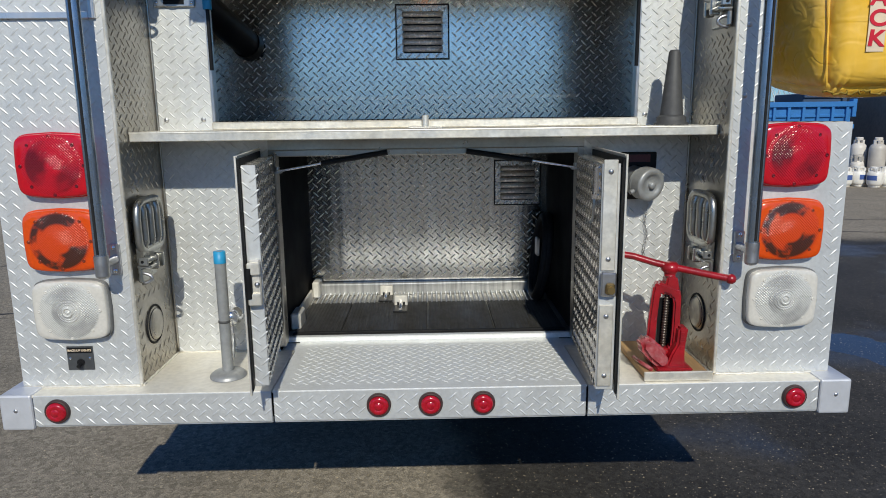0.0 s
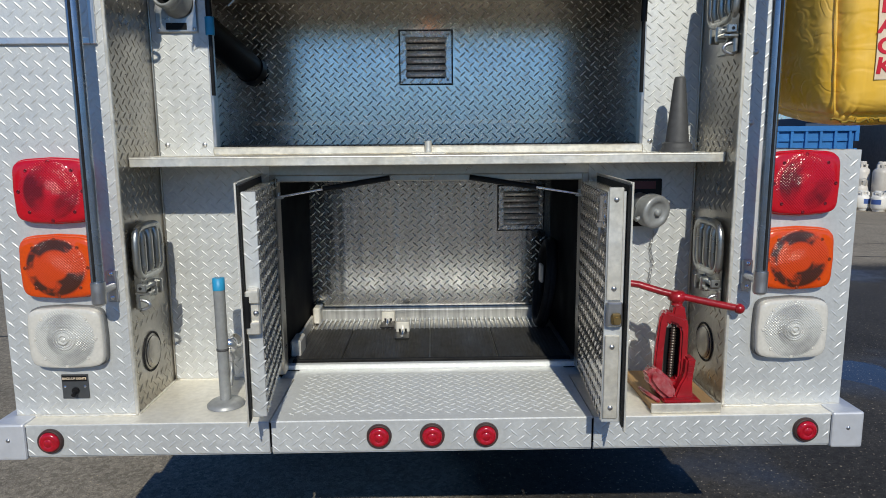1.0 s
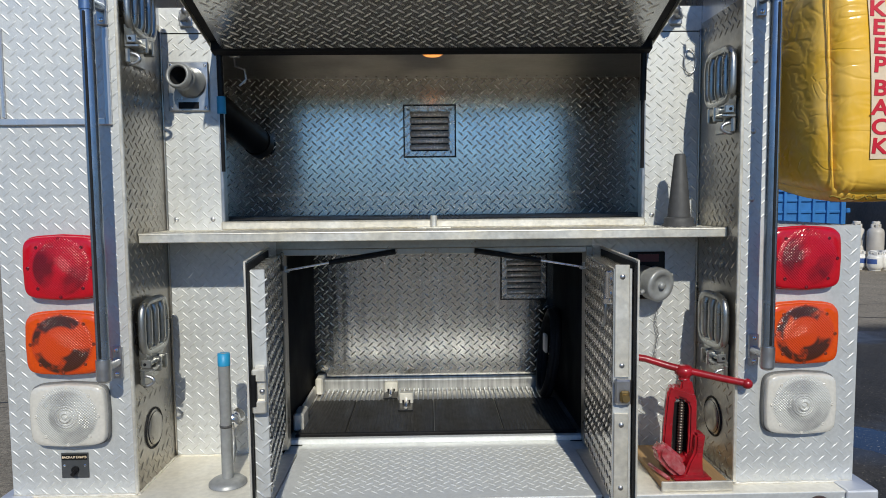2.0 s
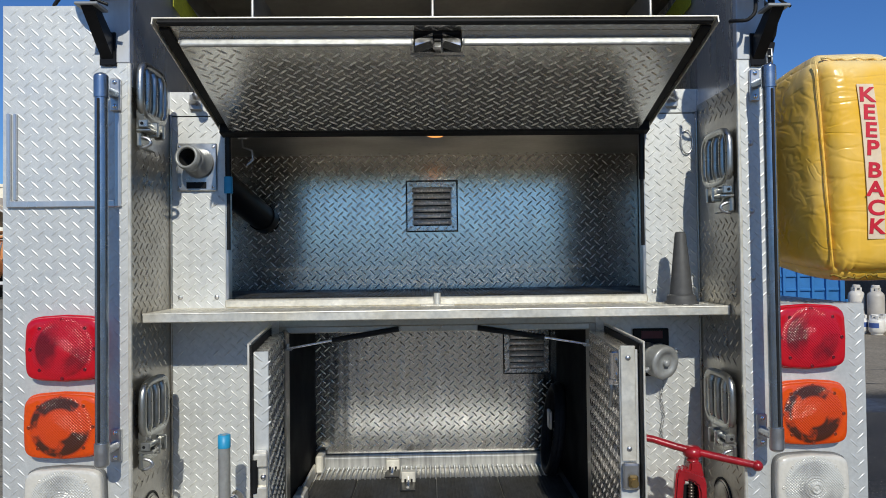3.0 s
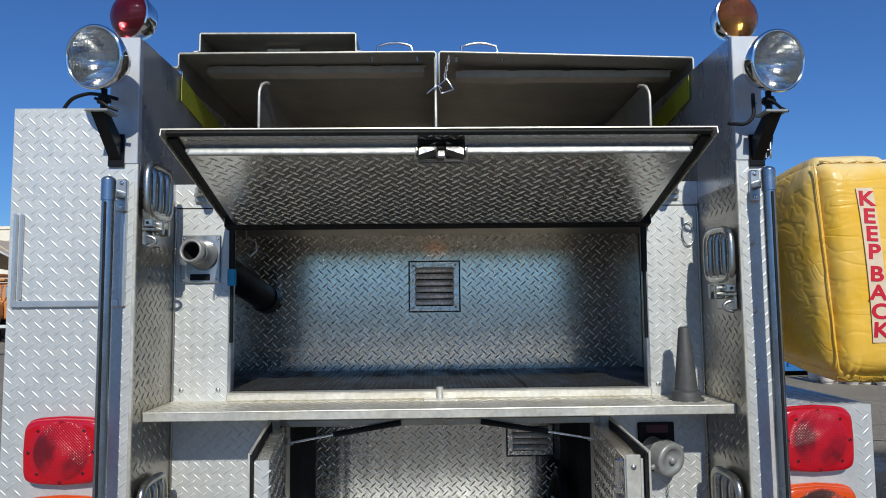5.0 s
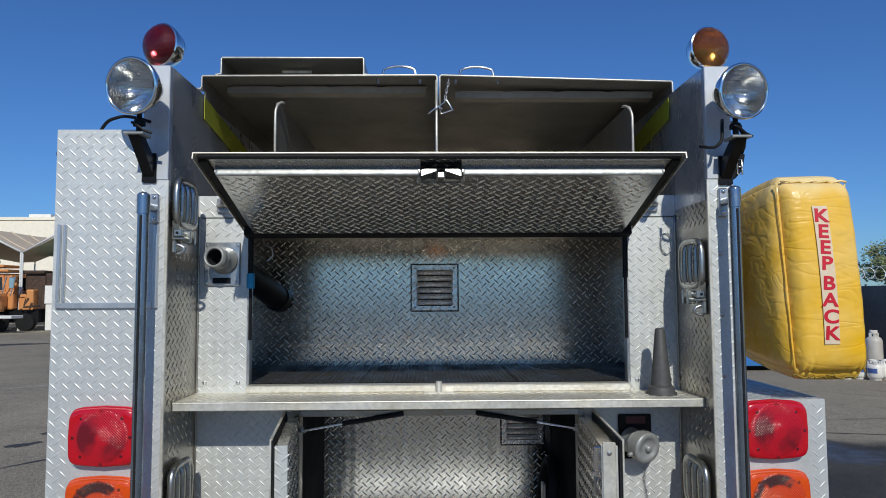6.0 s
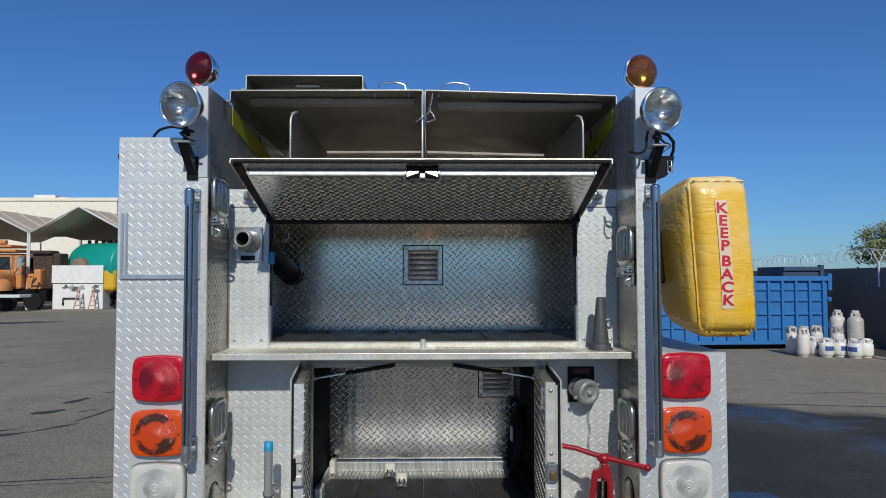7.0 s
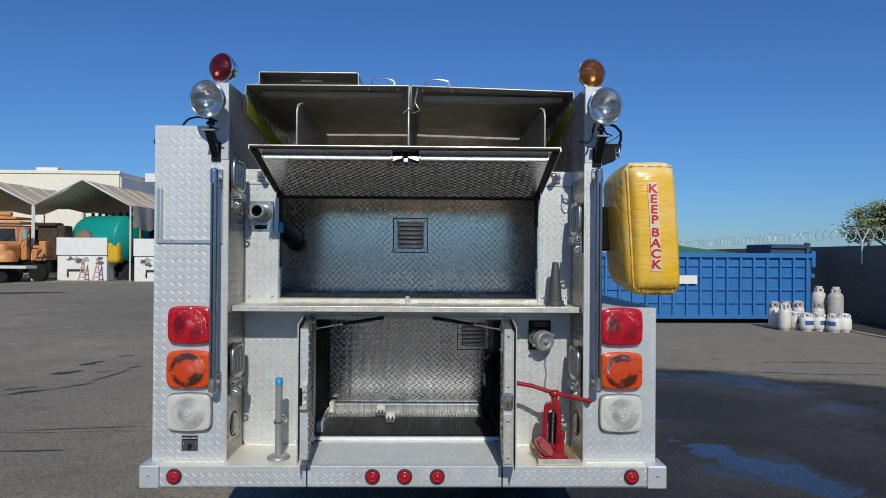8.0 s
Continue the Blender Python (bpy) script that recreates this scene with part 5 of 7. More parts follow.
def lettering(body, size, m, mat, parent, name="lettering", depth=0.0006, tight=1.0):
    c = bpy.data.curves.new("words", "FONT")
    c.body, c.size, c.align_x, c.align_y, c.extrude, c.space_character = body, size, "CENTER", "CENTER", depth, tight
    c.offset = size * 0.028
    ob = bpy.data.objects.new("words", c)
    scene.collection.objects.link(ob)
    dg = bpy.context.evaluated_depsgraph_get()
    mesh = bpy.data.meshes.new_from_object(ob.evaluated_get(dg))
    bpy.data.objects.remove(ob)
    bm = bmesh.new()
    bm.from_mesh(mesh)
    bpy.data.meshes.remove(mesh)
    bmesh.ops.transform(bm, matrix=m, verts=bm.verts)
    return part(name, bm, mat, parent)


lettering("BACK-UP LIGHTS", 0.0088, facing(-1.0145, -0.0055, 0.850), WHITE_PATCH, plate, depth=0.0002)

# ---- fire engine: rails, steps, rings, outlets ----
for s, x, z0, z1 in ((-1, -0.886, 1.088, 2.103), (1, 0.894, 1.097, 2.118)):
    bm = bmesh.new()
    rod(bm, (x, -0.078, z0 + 0.03), (x, -0.078, z1 - 0.03), 0.0165, 18)
    rail = part("grab_rail", bm, RAIL, engine, "ribbed blue-grey vertical grab rail")
    for z, d in ((z0, 1), (z1, -1)):
        bm = bmesh.new()
        rod(bm, (x, -0.078, z), (x, -0.078, z + d * 0.055), 0.0190, 18)
        ball(bm, (x, -0.078, z), 0.0188, 14, (1, 1, 0.6))
        rod(bm, (x, -0.078, z + d * 0.03), (x - s * 0.004, -0.004, z + d * 0.03), 0.0125, 12)
        part("rail_bracket", bm, STEEL if d > 0 else RAIL, rail)
        bm = bmesh.new()
        block(bm, x - s * 0.004 - 0.014, x - s * 0.004 + 0.014, -0.012, 0.0, z + d * 0.03 - 0.045, z + d * 0.03 + 0.045, 0.003)
        foot = part("bracket_foot", bm, STEEL, rail)
        for dz in (-0.032, 0.034):
            bm = bmesh.new()
            ball(bm, (x - s * 0.004, -0.012, z + d * 0.03 + dz), 0.007, 10, (1, 0.6, 1))
            part("screw", bm, CHROME, rail)
    bm = bmesh.new()
    block(bm, x - 0.0035, x + 0.0035, -0.0965, -0.093, z0 + 0.06, z1 - 0.06, 0.001)
    part("grip_rib", bm, BLACK, rail)


def folding_step(side, y, z):
    """A cast folding step, folded up against the cheek; its loop stands off the plate."""
    x = side * IN
    d = -side
    bm = bmesh.new()
    w, h = 0.083, 0.074
    M = Matrix(((0, 0, d, x + d * 0.022), (1, 0, 0, y), (0, 1, 0, z), (0, 0, 0, 1)))
    outline = squircle(w, h, 36, 4.0)
    sweep(bm, [M @ Vector((a, b, -0.002)) for a, b in outline], 0.0110, 10, True)
    for q in (-0.047, 0.0, 0.047):  # rounded ribs, with grooves between them
        sweep(bm, [M @ Vector((q, h * (-0.80 + 1.6 * k / 8), 0.001 - 0.006 * (abs(k - 4) == 4))) for k in range(9)], 0.0115, 10)
    # tapering heel down to the hinge
    prism(bm, [(-0.078, -h * 0.8), (0.060, -h * 0.8), (0.030, -h - 0.034), (-0.070, -h - 0.034)], M @ Matrix.Translation((0, 0, -0.016)), 0.020)
    bmesh.ops.recalc_face_normals(bm, faces=bm.faces)
    step = part("folding_step", bm, CAST, engine, "cast chrome folding step, folded up")
    # darker web puts shade into the grooves between the ribs
    bm = bmesh.new()
    prism(bm, squircle(w * 0.99, h * 0.99, 32, 4.0), M @ Matrix.Translation((0, 0, -0.014)), 0.012)
    bmesh.ops.recalc_face_normals(bm, faces=bm.faces)
    part("web_plate", bm, DARK_AL, step, "recessed web between the ribs, darkened for groove shade")
    f, t = y - 0.088, z - h  # its front edge and the foot of the loop
    bm = bmesh.new()
    block(bm, *sorted((x, x + d * 0.008)), f + 0.02, f + 0.14, t - 0.085, t - 0.005, 0.003)
    block(bm, *sorted((x + d * 0.004, x + d * 0.046)), f + 0.010, f + 0.075, t - 0.046, t - 0.036, 0.003)
    block(bm, *sorted((x + d * 0.004, x + d * 0.018)), f + 0.010, f + 0.06, t - 0.088, t - 0.046, 0.004)
    part("step_bracket", bm, CAST, step)
    bm = bmesh.new()
    block(bm, *sorted((x + d * 0.012, x + d * 0.040)), f + 0.004, f + 0.012, t - 0.036, t - 0.012, 0.003)
    ear = part("hinge_ear", bm, CAST, step, "bright hinge ear with a hole")
    bm = bmesh.new()
    rod(bm, (x + d * 0.024, f + 0.0025, t - 0.024), (x + d * 0.024, f + 0.006, t - 0.024), 0.0045, 10)
    part("hole", bm, BLACK_PAINT, ear)
    bm = bmesh.new()
    rod(bm, (x + d * 0.028, f + 0.012, t - 0.026), (x + d * 0.028, f + 0.13, t - 0.026), 0.008, 10)
    block(bm, *sorted((x + d * 0.022, x + d * 0.050)), f + 0.05, f + 0.062, t - 0.055, t - 0.012, 0.003)
    block(bm, *sorted((x + d * 0.022, x + d * 0.050)), f + 0.09, f + 0.102, t - 0.055, t - 0.012, 0.003)
    part("hinge_pin", bm, CAST, step)
    bm = bmesh.new()
    sweep(bm, [(x + d * (0.012 + 0.03 * math.sin(math.pi * k / 8)), f + 0.02, t - 0.06 - 0.03 * math.sin(math.pi * k / 16) ** 2) for k in range(9)], 0.005, 8)
    part("spring_clip", bm, STEEL, step)


folding_step(-1, 0.108, 1.200)
folding_step(1, 0.112, 1.192)
folding_step(-1, 0.102, 2.098)
folding_step(1, 0.098, 1.898)
for s in (-1, 1):  # ringed port low in each cheek
    bm = bmesh.new()
    M = Matrix(((0, 0, -s, s * IN), (1, 0, 0, 0.122 if s < 0 else 0.143), (0, 1, 0, 0.888), (0, 0, 0, 1)))
    sweep(bm, [M @ Vector((0.058 * math.cos(q), 0.058 * math.sin(q), 0.001)) for q in (2 * math.pi * i / 28 for i in range(28))], 0.0035, 8, True)
    port = part("cheek_port", bm, BLACK, engine, "round port cover in a black ring")
    bm = bmesh.new()
    lathe(bm, [(0.057, 0.0012), (0.050, 0.0012), (0.047, 0.008), (0.040, 0.011), (0.0, 0.012)], M, 28)
    part("port_cover", bm, CHEEK, port)
    bm = bmesh.new()
    sweep(bm, [M @ Vector((0.046 * math.cos(q), 0.046 * math.sin(q), 0.004)) for q in (2 * math.pi * i / 28 for i in range(28))], 0.003, 6, True)
    part("port_gasket", bm, BLACK, port)

# open threaded outlet on its plate
bm = bmesh.new()
block(bm, -0.822, -0.696, BACK - 0.010, BACK - 0.002, 1.838, 1.990, 0.003)
outlet = part("hose_outlet", bm, STEEL, engine, "grey metal outlet plate")
bm = bmesh.new()
M = Matrix.Translation((-0.752, BACK - 0.01, 1.926)) @ FRONT @ pose(0, 0, 0, -6, -8, 0)
lathe(bm, [(0.048, 0.0), (0.043, 0.016), (0.038, 0.036), (0.0385, 0.038), (0.0385, 0.050), (0.0365, 0.052), (0.0365, 0.058), (0.0385, 0.060), (0.0385, 0.070), (0.036, 0.072), (0.036, 0.082), (0.029, 0.082), (0.0275, 0.074), (0.0275, 0.01)], M, 32)
part("threaded_spout", bm, GREY_TUBE, outlet, "worn steel threaded spout")
# black liner stands in for the shade inside the spout
bm = bmesh.new()
lathe(bm, [(0.0270, 0.074), (0.0268, 0.012), (0.0, 0.010)], M, 24)
part("spout_bore", bm, BLACK, outlet)
bm = bmesh.new()
block(bm, -0.790, -0.728, BACK - 0.0125, BACK - 0.010, 1.846, 1.866)
part("name_strip", bm, BLACK_PAINT, outlet)
for x in (-0.812, -0.706):
    for z in (1.85, 1.978):
        bm = bmesh.new()
        ball(bm, (x, BACK - 0.010, z), 0.005, 8, (1, 0.6, 1))
        part("screw", bm, CHROME, outlet)

# capped outlet beside the compartment door
bm = bmesh.new()
block(bm, 0.622, 0.737, BACK - 0.012, BACK - 0.002, 1.232, 1.384, 0.003)
outlet = part("capped_outlet", bm, BLACK_PAINT, engine, "black outlet plate with a grey cap on a chain")
bm = bmesh.new()
M = Matrix.Translation((0.660, BACK - 0.012, 1.298)) @ FRONT @ pose(0, 0, 0, 8, 24, 0)
lathe(bm, [(0.044, 0.0), (0.044, 0.036), (0.047, 0.038), (0.047, 0.044), (0.044, 0.046), (0.050, 0.050), (0.053, 0.053)] + [(0.053 - 0.002 * (k % 2), 0.054 + 0.004 * k) for k in range(8)] + [(0.053, 0.086), (0.049, 0.092), (0.034, 0.093), (0.032, 0.089), (0.012, 0.089), (0.0, 0.089)], M, 32)
cap = part("cap", bm, GREY_TUBE, outlet, "round knurled metal cap")
bm = bmesh.new()
lathe(bm, [(0.012, 0.088), (0.012, 0.098), (0.008, 0.101), (0.0, 0.101)], M, 6)
part("cap_knob", bm, GREY_TUBE, cap)
for q in (0, 1):
    a = math.pi * q + 0.4
    bm = bmesh.new()
    rod(bm, M @ Vector((0.05 * math.cos(a), 0.05 * math.sin(a), 0.068)), M @ Vector((0.066 * math.cos(a), 0.066 * math.sin(a), 0.068)), 0.007, 8)
    part("cap_spigot", bm, GREY_TUBE, cap)
bm = bmesh.new()
block(bm, 0.648, 0.716, BACK - 0.0135, BACK - 0.012, 1.352, 1.376)
part("name_strip", bm, material("dark_red_strip", (0.09, 0.008, 0.012), 0.4, grain=0.1, stain=0.2), outlet, "dark red name strip")
bm = bmesh.new()
z = 1.245
for k in range(26):
    c = Vector((0.712 + 0.004 * math.sin(k * 0.5), BACK - 0.012, z - 0.0085 * k))
    sweep(bm, [c + Vector((0.0035 * math.cos(q) * (k % 2), 0.0035 * math.cos(q) * (1 - k % 2), 0.0058 * math.sin(q))) for q in (2 * math.pi * i / 8 for i in range(8))], 0.0011, 4, True)
part("cap_chain", bm, STEEL, outlet)

# small pegs at the top of the side panels and a hanging wire loop
for s in (-1, 1):
    bm = bmesh.new()
    rod(bm, (s * 0.775, BACK, 2.122), (s * 0.735, BACK - 0.07, 2.125), 0.012, 12)
    ball(bm, (s * 0.735, BACK - 0.07, 2.125), 0.016, 10)
    block(bm, s * 0.76 - 0.02, s * 0.76 + 0.02, BACK - 0.012, BACK - 0.002, 2.095, 2.145, 0.003)
    part("stop_peg", bm, STEEL, engine, "small metal stop peg")
bm = bmesh.new()
sweep(bm, [(0.808 + 0.019 * math.sin(q), BACK - 0.008, 1.982 + 0.038 * math.cos(q)) for q in (2 * math.pi * i / 20 for i in range(20))], 0.0022, 6, True)
part("wire_loop", bm, STEEL, engine, "hanging steel wire loop")

# U-shaped trim on the column
for x0, x1, z0, z1 in ((-1.176, -1.166, 1.766, 2.024), (-1.158, -1.150, 1.786, 2.024), (-0.884, -0.868, 1.766, 2.024), (-1.166, -0.884, 1.766, 1.784)):
    bm = bmesh.new()
    block(bm, x0, x1, -0.010, 0.0, z0, z1, 0.002)
    part("panel_trim", bm, SMOOTH_AL, engine)


def work_lamp(side, x, y, z):
    """A round chrome floodlamp on a post, wired from its bracket."""
    lampM = Matrix.Translation((x, y, z)) @ FRONT @ pose(0, 0, 0, 6, side * 12, 0)
    bm = bmesh.new()
    lathe(bm, [(0.0, -0.085), (0.03, -0.083), (0.062, -0.06), (0.080, -0.02), (0.0845, 0.0), (0.0845, 0.006), (0.078, 0.010), (0.076, 0.004)], lampM, 40)
    lamp = part("work_lamp", bm, CHROME, engine, "round chrome floodlamp")
    bm = bmesh.new()
    lathe(bm, [(0.076, 0.003), (0.05, -0.03), (0.02, -0.05), (0.0, -0.053)], lampM, 36)
    part("reflector", bm, SILVER, lamp)
    bm = bmesh.new()
    rings, turns = 44, 132
    mesh = [[bm.verts.new(lampM @ Vector((0, 0, 0.016)))]]
    for i in range(1, rings + 1):
        r = 0.077 * i / rings
        row = []
        for j in range(turns):
            q = 2 * math.pi * j / turns
            u, v = r * math.cos(q), r * math.sin(q)
            bead = 0.0013 * abs(math.sin(v * 260)) * (0.55 + 0.45 * math.sin(u * 640)) + 0.0009 * math.sin(u * 640) * (1 if v > -0.01 else 0.3)
            row.append(bm.verts.new(lampM @ Vector((u, v, 0.004 + 0.012 * (1 - (r / 0.077) ** 2) + bead * min(1.0, (0.077 - r) * 150)))))
        mesh.append(row)
    for j in range(turns):
        bm.faces.new((mesh[0][0], mesh[1][j], mesh[1][(j + 1) % turns])).smooth = True
    for a, b in zip(mesh[1:], mesh[2:]):
        for j in range(turns):
            bm.faces.new((a[j], b[j], b[(j + 1) % turns], a[(j + 1) % turns])).smooth = True
    part("lens", bm, REFLECTOR, lamp, "pebbled sealed-beam lens").visible_shadow = False
    for k in range(-4, 5):
        half = math.sqrt(max(0.0, 0.064 ** 2 - (k * 0.0145) ** 2))
        rib = []
        for i in range(41):
            u, v = -half + 2 * half * i / 40, k * 0.0145
            rib.append(lampM @ Vector((u, v, 0.004 + 0.012 * (1 - (u * u + v * v) / 0.077 ** 2) + 0.0012 + 0.0012 * math.sin(i * 1.7 + k))))
        bm = bmesh.new()
        sweep(bm, rib, 0.0022, 6)
        part("lens_rib", bm, REFLECTOR, lamp).visible_shadow = False
    px = side * 0.902
    bm = bmesh.new()
    lathe(bm, [(0.008, 0.065), (0.008, 0.046), (0.015, 0.044), (0.015, 0.030), (0.009, 0.028), (0.009, 0.010), (0.015, 0.008), (0.015, 0.0)], Matrix.Translation((px, -0.085, z - 0.131)), 16, False)
    part("post", bm, BLACK_PAINT, lamp)
    bm = bmesh.new()
    block(bm, px - 0.030, px + 0.030, -0.128, -0.066, z - 0.139, z - 0.131, 0.002)
    part("bracket_plate", bm, GREY_TUBE, lamp, "grey bracket plate")
    bm = bmesh.new()
    sweep(bm, [(px - 0.014, -0.105, z - 0.098), (px, -0.108, z - 0.104), (px + 0.022, -0.105, z - 0.122), (px + 0.044, -0.100, z - 0.130)], 0.0042, 6)
    rod(bm, (px - 0.016, -0.085, z - 0.098), (px + 0.016, -0.085, z - 0.098), 0.009, 8)
    part("clamp_lever", bm, BLACK_PAINT, lamp)
    # black paint puts the lamp's shadow into the bracket's colour
    bm = bmesh.new()
    prism(bm, [(0.118, -0.1395), (0.070, -0.1395), (0.0, -0.190), (0.0, -0.250)], Matrix(((0, 0, 1, px - 0.016), (-1, 0, 0, -0.004), (0, 1, 0, z), (0, 0, 0, 1))), 0.032)
    block(bm, px - 0.022, px + 0.022, -0.010, -0.004, z - 0.262, z - 0.170, 0.002)
    bmesh.ops.recalc_face_normals(bm, faces=bm.faces)
    part("bracket", bm, BLACK_PAINT, lamp, "bracket painted black for the lamp's shadow")
    bm = bmesh.new()
    x, y, z = (-0.908, -0.10, 2.426) if side < 0 else (0.912, -0.10, 2.412)  # where the cable starts
    if side < 0:
        pts = [(x + 0.02, y + 0.06, z - 0.09), (x - 0.02, y + 0.07, z - 0.076), (x - 0.08, y + 0.10, z - 0.060), (x - 0.135, y + 0.12, z - 0.068), (x - 0.16, y + 0.13, z - 0.090), (x - 0.168, y + 0.135, z - 0.108)]
    else:
        pts = [(x - 0.03, y + 0.06, z - 0.07), (x - 0.045, y + 0.03, z - 0.10), (x - 0.05, y + 0.02, z - 0.145), (x - 0.07, y + 0.025, z - 0.165), (x - 0.095, y + 0.04, z - 0.160), (x - 0.098, y + 0.08, z - 0.148)]
    fine = []
    for a, b in zip(pts, pts[1:]):
        fine += [Vector(a).lerp(Vector(b), k / 4) for k in range(4)]
    for _ in range(2):
        fine = [fine[0]] + [(fine[k - 1] + fine[k] * 2 + fine[k + 1]) / 4 for k in range(1, len(fine) - 1)] + [fine[-1]]
    sweep(bm, fine, 0.0052, 8)
    part("cable", bm, BLACK, lamp, "black lamp cable")


work_lamp(-1, -0.901, -0.142, 2.416)
work_lamp(1, 0.908, -0.128, 2.406)
bm = bmesh.new()
prism(bm, [(0.927, 2.150), (0.997, 2.186), (1.059, 2.210), (1.088, 2.242), (1.099, 2.301), (0.927, 2.301)], Matrix.Translation((0, 0.295, 0)) @ FRONT, 0.030)
bmesh.ops.recalc_face_normals(bm, faces=bm.faces)
bmesh.ops.bevel(bm, geom=list(bm.edges), offset=0.003, segments=1, affect="EDGES")
clamp = part("side_clamp", bm, BLACK_PAINT, engine, "black side clamp")
bm = bmesh.new()
loop = [Vector(p) for p in ((0.905, 0.00, 2.325), (0.935, 0.06, 2.358), (0.985, 0.12, 2.376), (1.04, 0.18, 2.378), (1.086, 0.23, 2.356), (1.094, 0.265, 2.322), (1.086, 0.278, 2.296))]
sweep(bm, [loop[0]] + [(loop[k - 1] + loop[k] * 6 + loop[k + 1]) / 8 for k in range(1, 6)] + [loop[-1]], 0.007, 8)
part("cable_loop", bm, BLACK, clamp, "thick black cable loop")
bm = bmesh.new()
sweep(bm, [(1.092, 0.255, 2.352), (1.05, 0.262, 2.318), (1.01, 0.268, 2.300)], 0.003, 6)
part("tie_rod", bm, STEEL, clamp)
bm = bmesh.new()
sweep(bm, [(1.066, 0.262, 2.278), (1.084, 0.262, 2.278), (1.084, 0.262, 2.226), (1.066, 0.262, 2.226)], 0.0034, 6, True)
sweep(bm, [(1.066, 0.260, 2.252), (1.084, 0.260, 2.252)], 0.003, 6)
part("pale_link", bm, STEEL, clamp, "pale metal link")
for s, x, z, mat, word in ((-1, -0.893, 2.608, RED_DOME, "red warning beacon"), (1, 0.884, 2.602, AMBER_DOME, "amber warning beacon")):
    M = Matrix.Translation((x, 0.045, z)) @ FRONT @ pose(0, 0, 0, 0, (24 if s < 0 else 12) * s, 0)
    bm = bmesh.new()
    lathe(bm, [(0.0, -0.07), (0.03, -0.066), (0.055, -0.045), (0.068, -0.012), (0.071, 0.0), (0.071, 0.008), (0.067, 0.010), (0.05, -0.02), (0.02, -0.035), (0.0, -0.036)], M, 36)
    rod(bm, (x, 0.06, z - 0.062), (x, 0.06, TOP_C - 0.004), 0.016, 12)
    beacon = part("beacon", bm, CHROME, engine, word)
    bm = bmesh.new()
    lathe(bm, [(0.067, 0.004), (0.064, 0.018), (0.05, 0.032), (0.026, 0.041), (0.0, 0.044)], M, 36)
    part("dome", bm, mat, beacon).visible_shadow = False

for z in (1.549, 1.736, 1.927):
    bm = bmesh.new()
    ball(bm, (0.879, -0.001, z), 0.0075, 10, (1, 0.5, 1))
    part("bolt_head", bm, STEEL, engine)
# sealant beads where the columns meet the tailboard
for x0, x1 in ((-OUT, -IN), (IN, OUT)):
    bm = bmesh.new()
    sweep(bm, [(x0 + (x1 - x0) * k / 24, -0.003, DECK_Z + 0.001 + 0.0012 * math.sin(k * 2.3)) for k in range(25)], 0.0045, 6)
    part("sealant_bead", bm, EDGE_AL, engine)
for x in (-IN, IN):
    s = -1 if x < 0 else 1
    bm = bmesh.new()
    sweep(bm, [(x - s * 0.002, 0.0 + (BACK - 0.004) * k / 20, DECK_Z + 0.0012 * math.sin(k * 1.9)) for k in range(21)], 0.0045, 6)
    part("sealant_bead", bm, EDGE_AL, engine)
    bm = bmesh.new()
    sweep(bm, [(x - s * (0.004 + 0.34 * k / 20), BACK - 0.002, DECK_Z + 0.0012 * math.sin(k * 1.9)) for k in range(21)], 0.0045, 6)
    part("sealant_bead", bm, EDGE_AL, engine)
    bm = bmesh.new()
    sweep(bm, [(x - s * 0.003, BACK - 0.003, DECK_Z + 0.004 + 1.34 * k / 30) for k in range(31)], 0.004, 6)
    part("corner_bead", bm, CHEEK, engine)
# door bumper knob on the side body, hook inside the upper compartment
bm = bmesh.new()
rod(bm, (-OUT, 0.05, 2.255), (-OUT - 0.022, 0.05, 2.25), 0.014, 12)
part("side_knob", bm, BLACK, engine, "black side knob")
bm = bmesh.new()
sweep(bm, [(-0.632, 0.33, 2.02), (-0.628, 0.33, 1.985), (-0.60, 0.335, 1.975), (-0.596, 0.335, 1.945), (-0.618, 0.335, 1.925)], 0.0035, 6)
block(bm, -0.645, -0.615, 0.322, 0.34, 2.012, 2.04, 0.003)
part("wire_hook", bm, STEEL, engine, "bent wire hook")
bm = bmesh.new()
block(bm, -0.485, 0.485, 0.386, 0.396, FLOOR_Z - 0.002, FLOOR_Z + 0.006, 0.003)
block(bm, -0.485, 0.485, 0.404, 0.420, FLOOR_Z - 0.002, FLOOR_Z + 0.009, 0.003)
part("mat_edge", bm, BLACK, engine)

# ---- things on the engine ----
cone = thing("rubber_cone", (0.738, 0.165, SHELF), "tall dark grey rubber cone standing on the shelf", "cone")
bm = bmesh.new()
lathe(bm, [(0.034, 0.03), (0.0165, 0.212), (0.013, 0.219), (0.0, 0.220)], Matrix(), 28)
part("cone_body", bm, CONE, cone)
bm = bmesh.new()
lathe(bm, [(0.0, 0.0), (0.050, 0.0), (0.050, 0.008), (0.043, 0.010), (0.043, 0.024), (0.036, 0.030), (0.0, 0.03)], Matrix(), 28)
part("cone_foot", bm, CONE, cone)

stand = thing("pipe_stand", (-0.612, 0.062, DECK_Z), "grey pipe on a round foot with a blue taped top", "pipe stand")
bm = bmesh.new()
lathe(bm, [(0.0, 0.0), (0.054, 0.0), (0.054, 0.006), (0.045, 0.014), (0.022, 0.020), (0.0, 0.020)], Matrix(), 30)
part("foot", bm, GREY_TUBE, stand)
bm = bmesh.new()
rod(bm, (0, 0, 0.014), (0, 0, 0.385), 0.0165, 20)
part("tube", bm, GREY_TUBE, stand)
bm = bmesh.new()
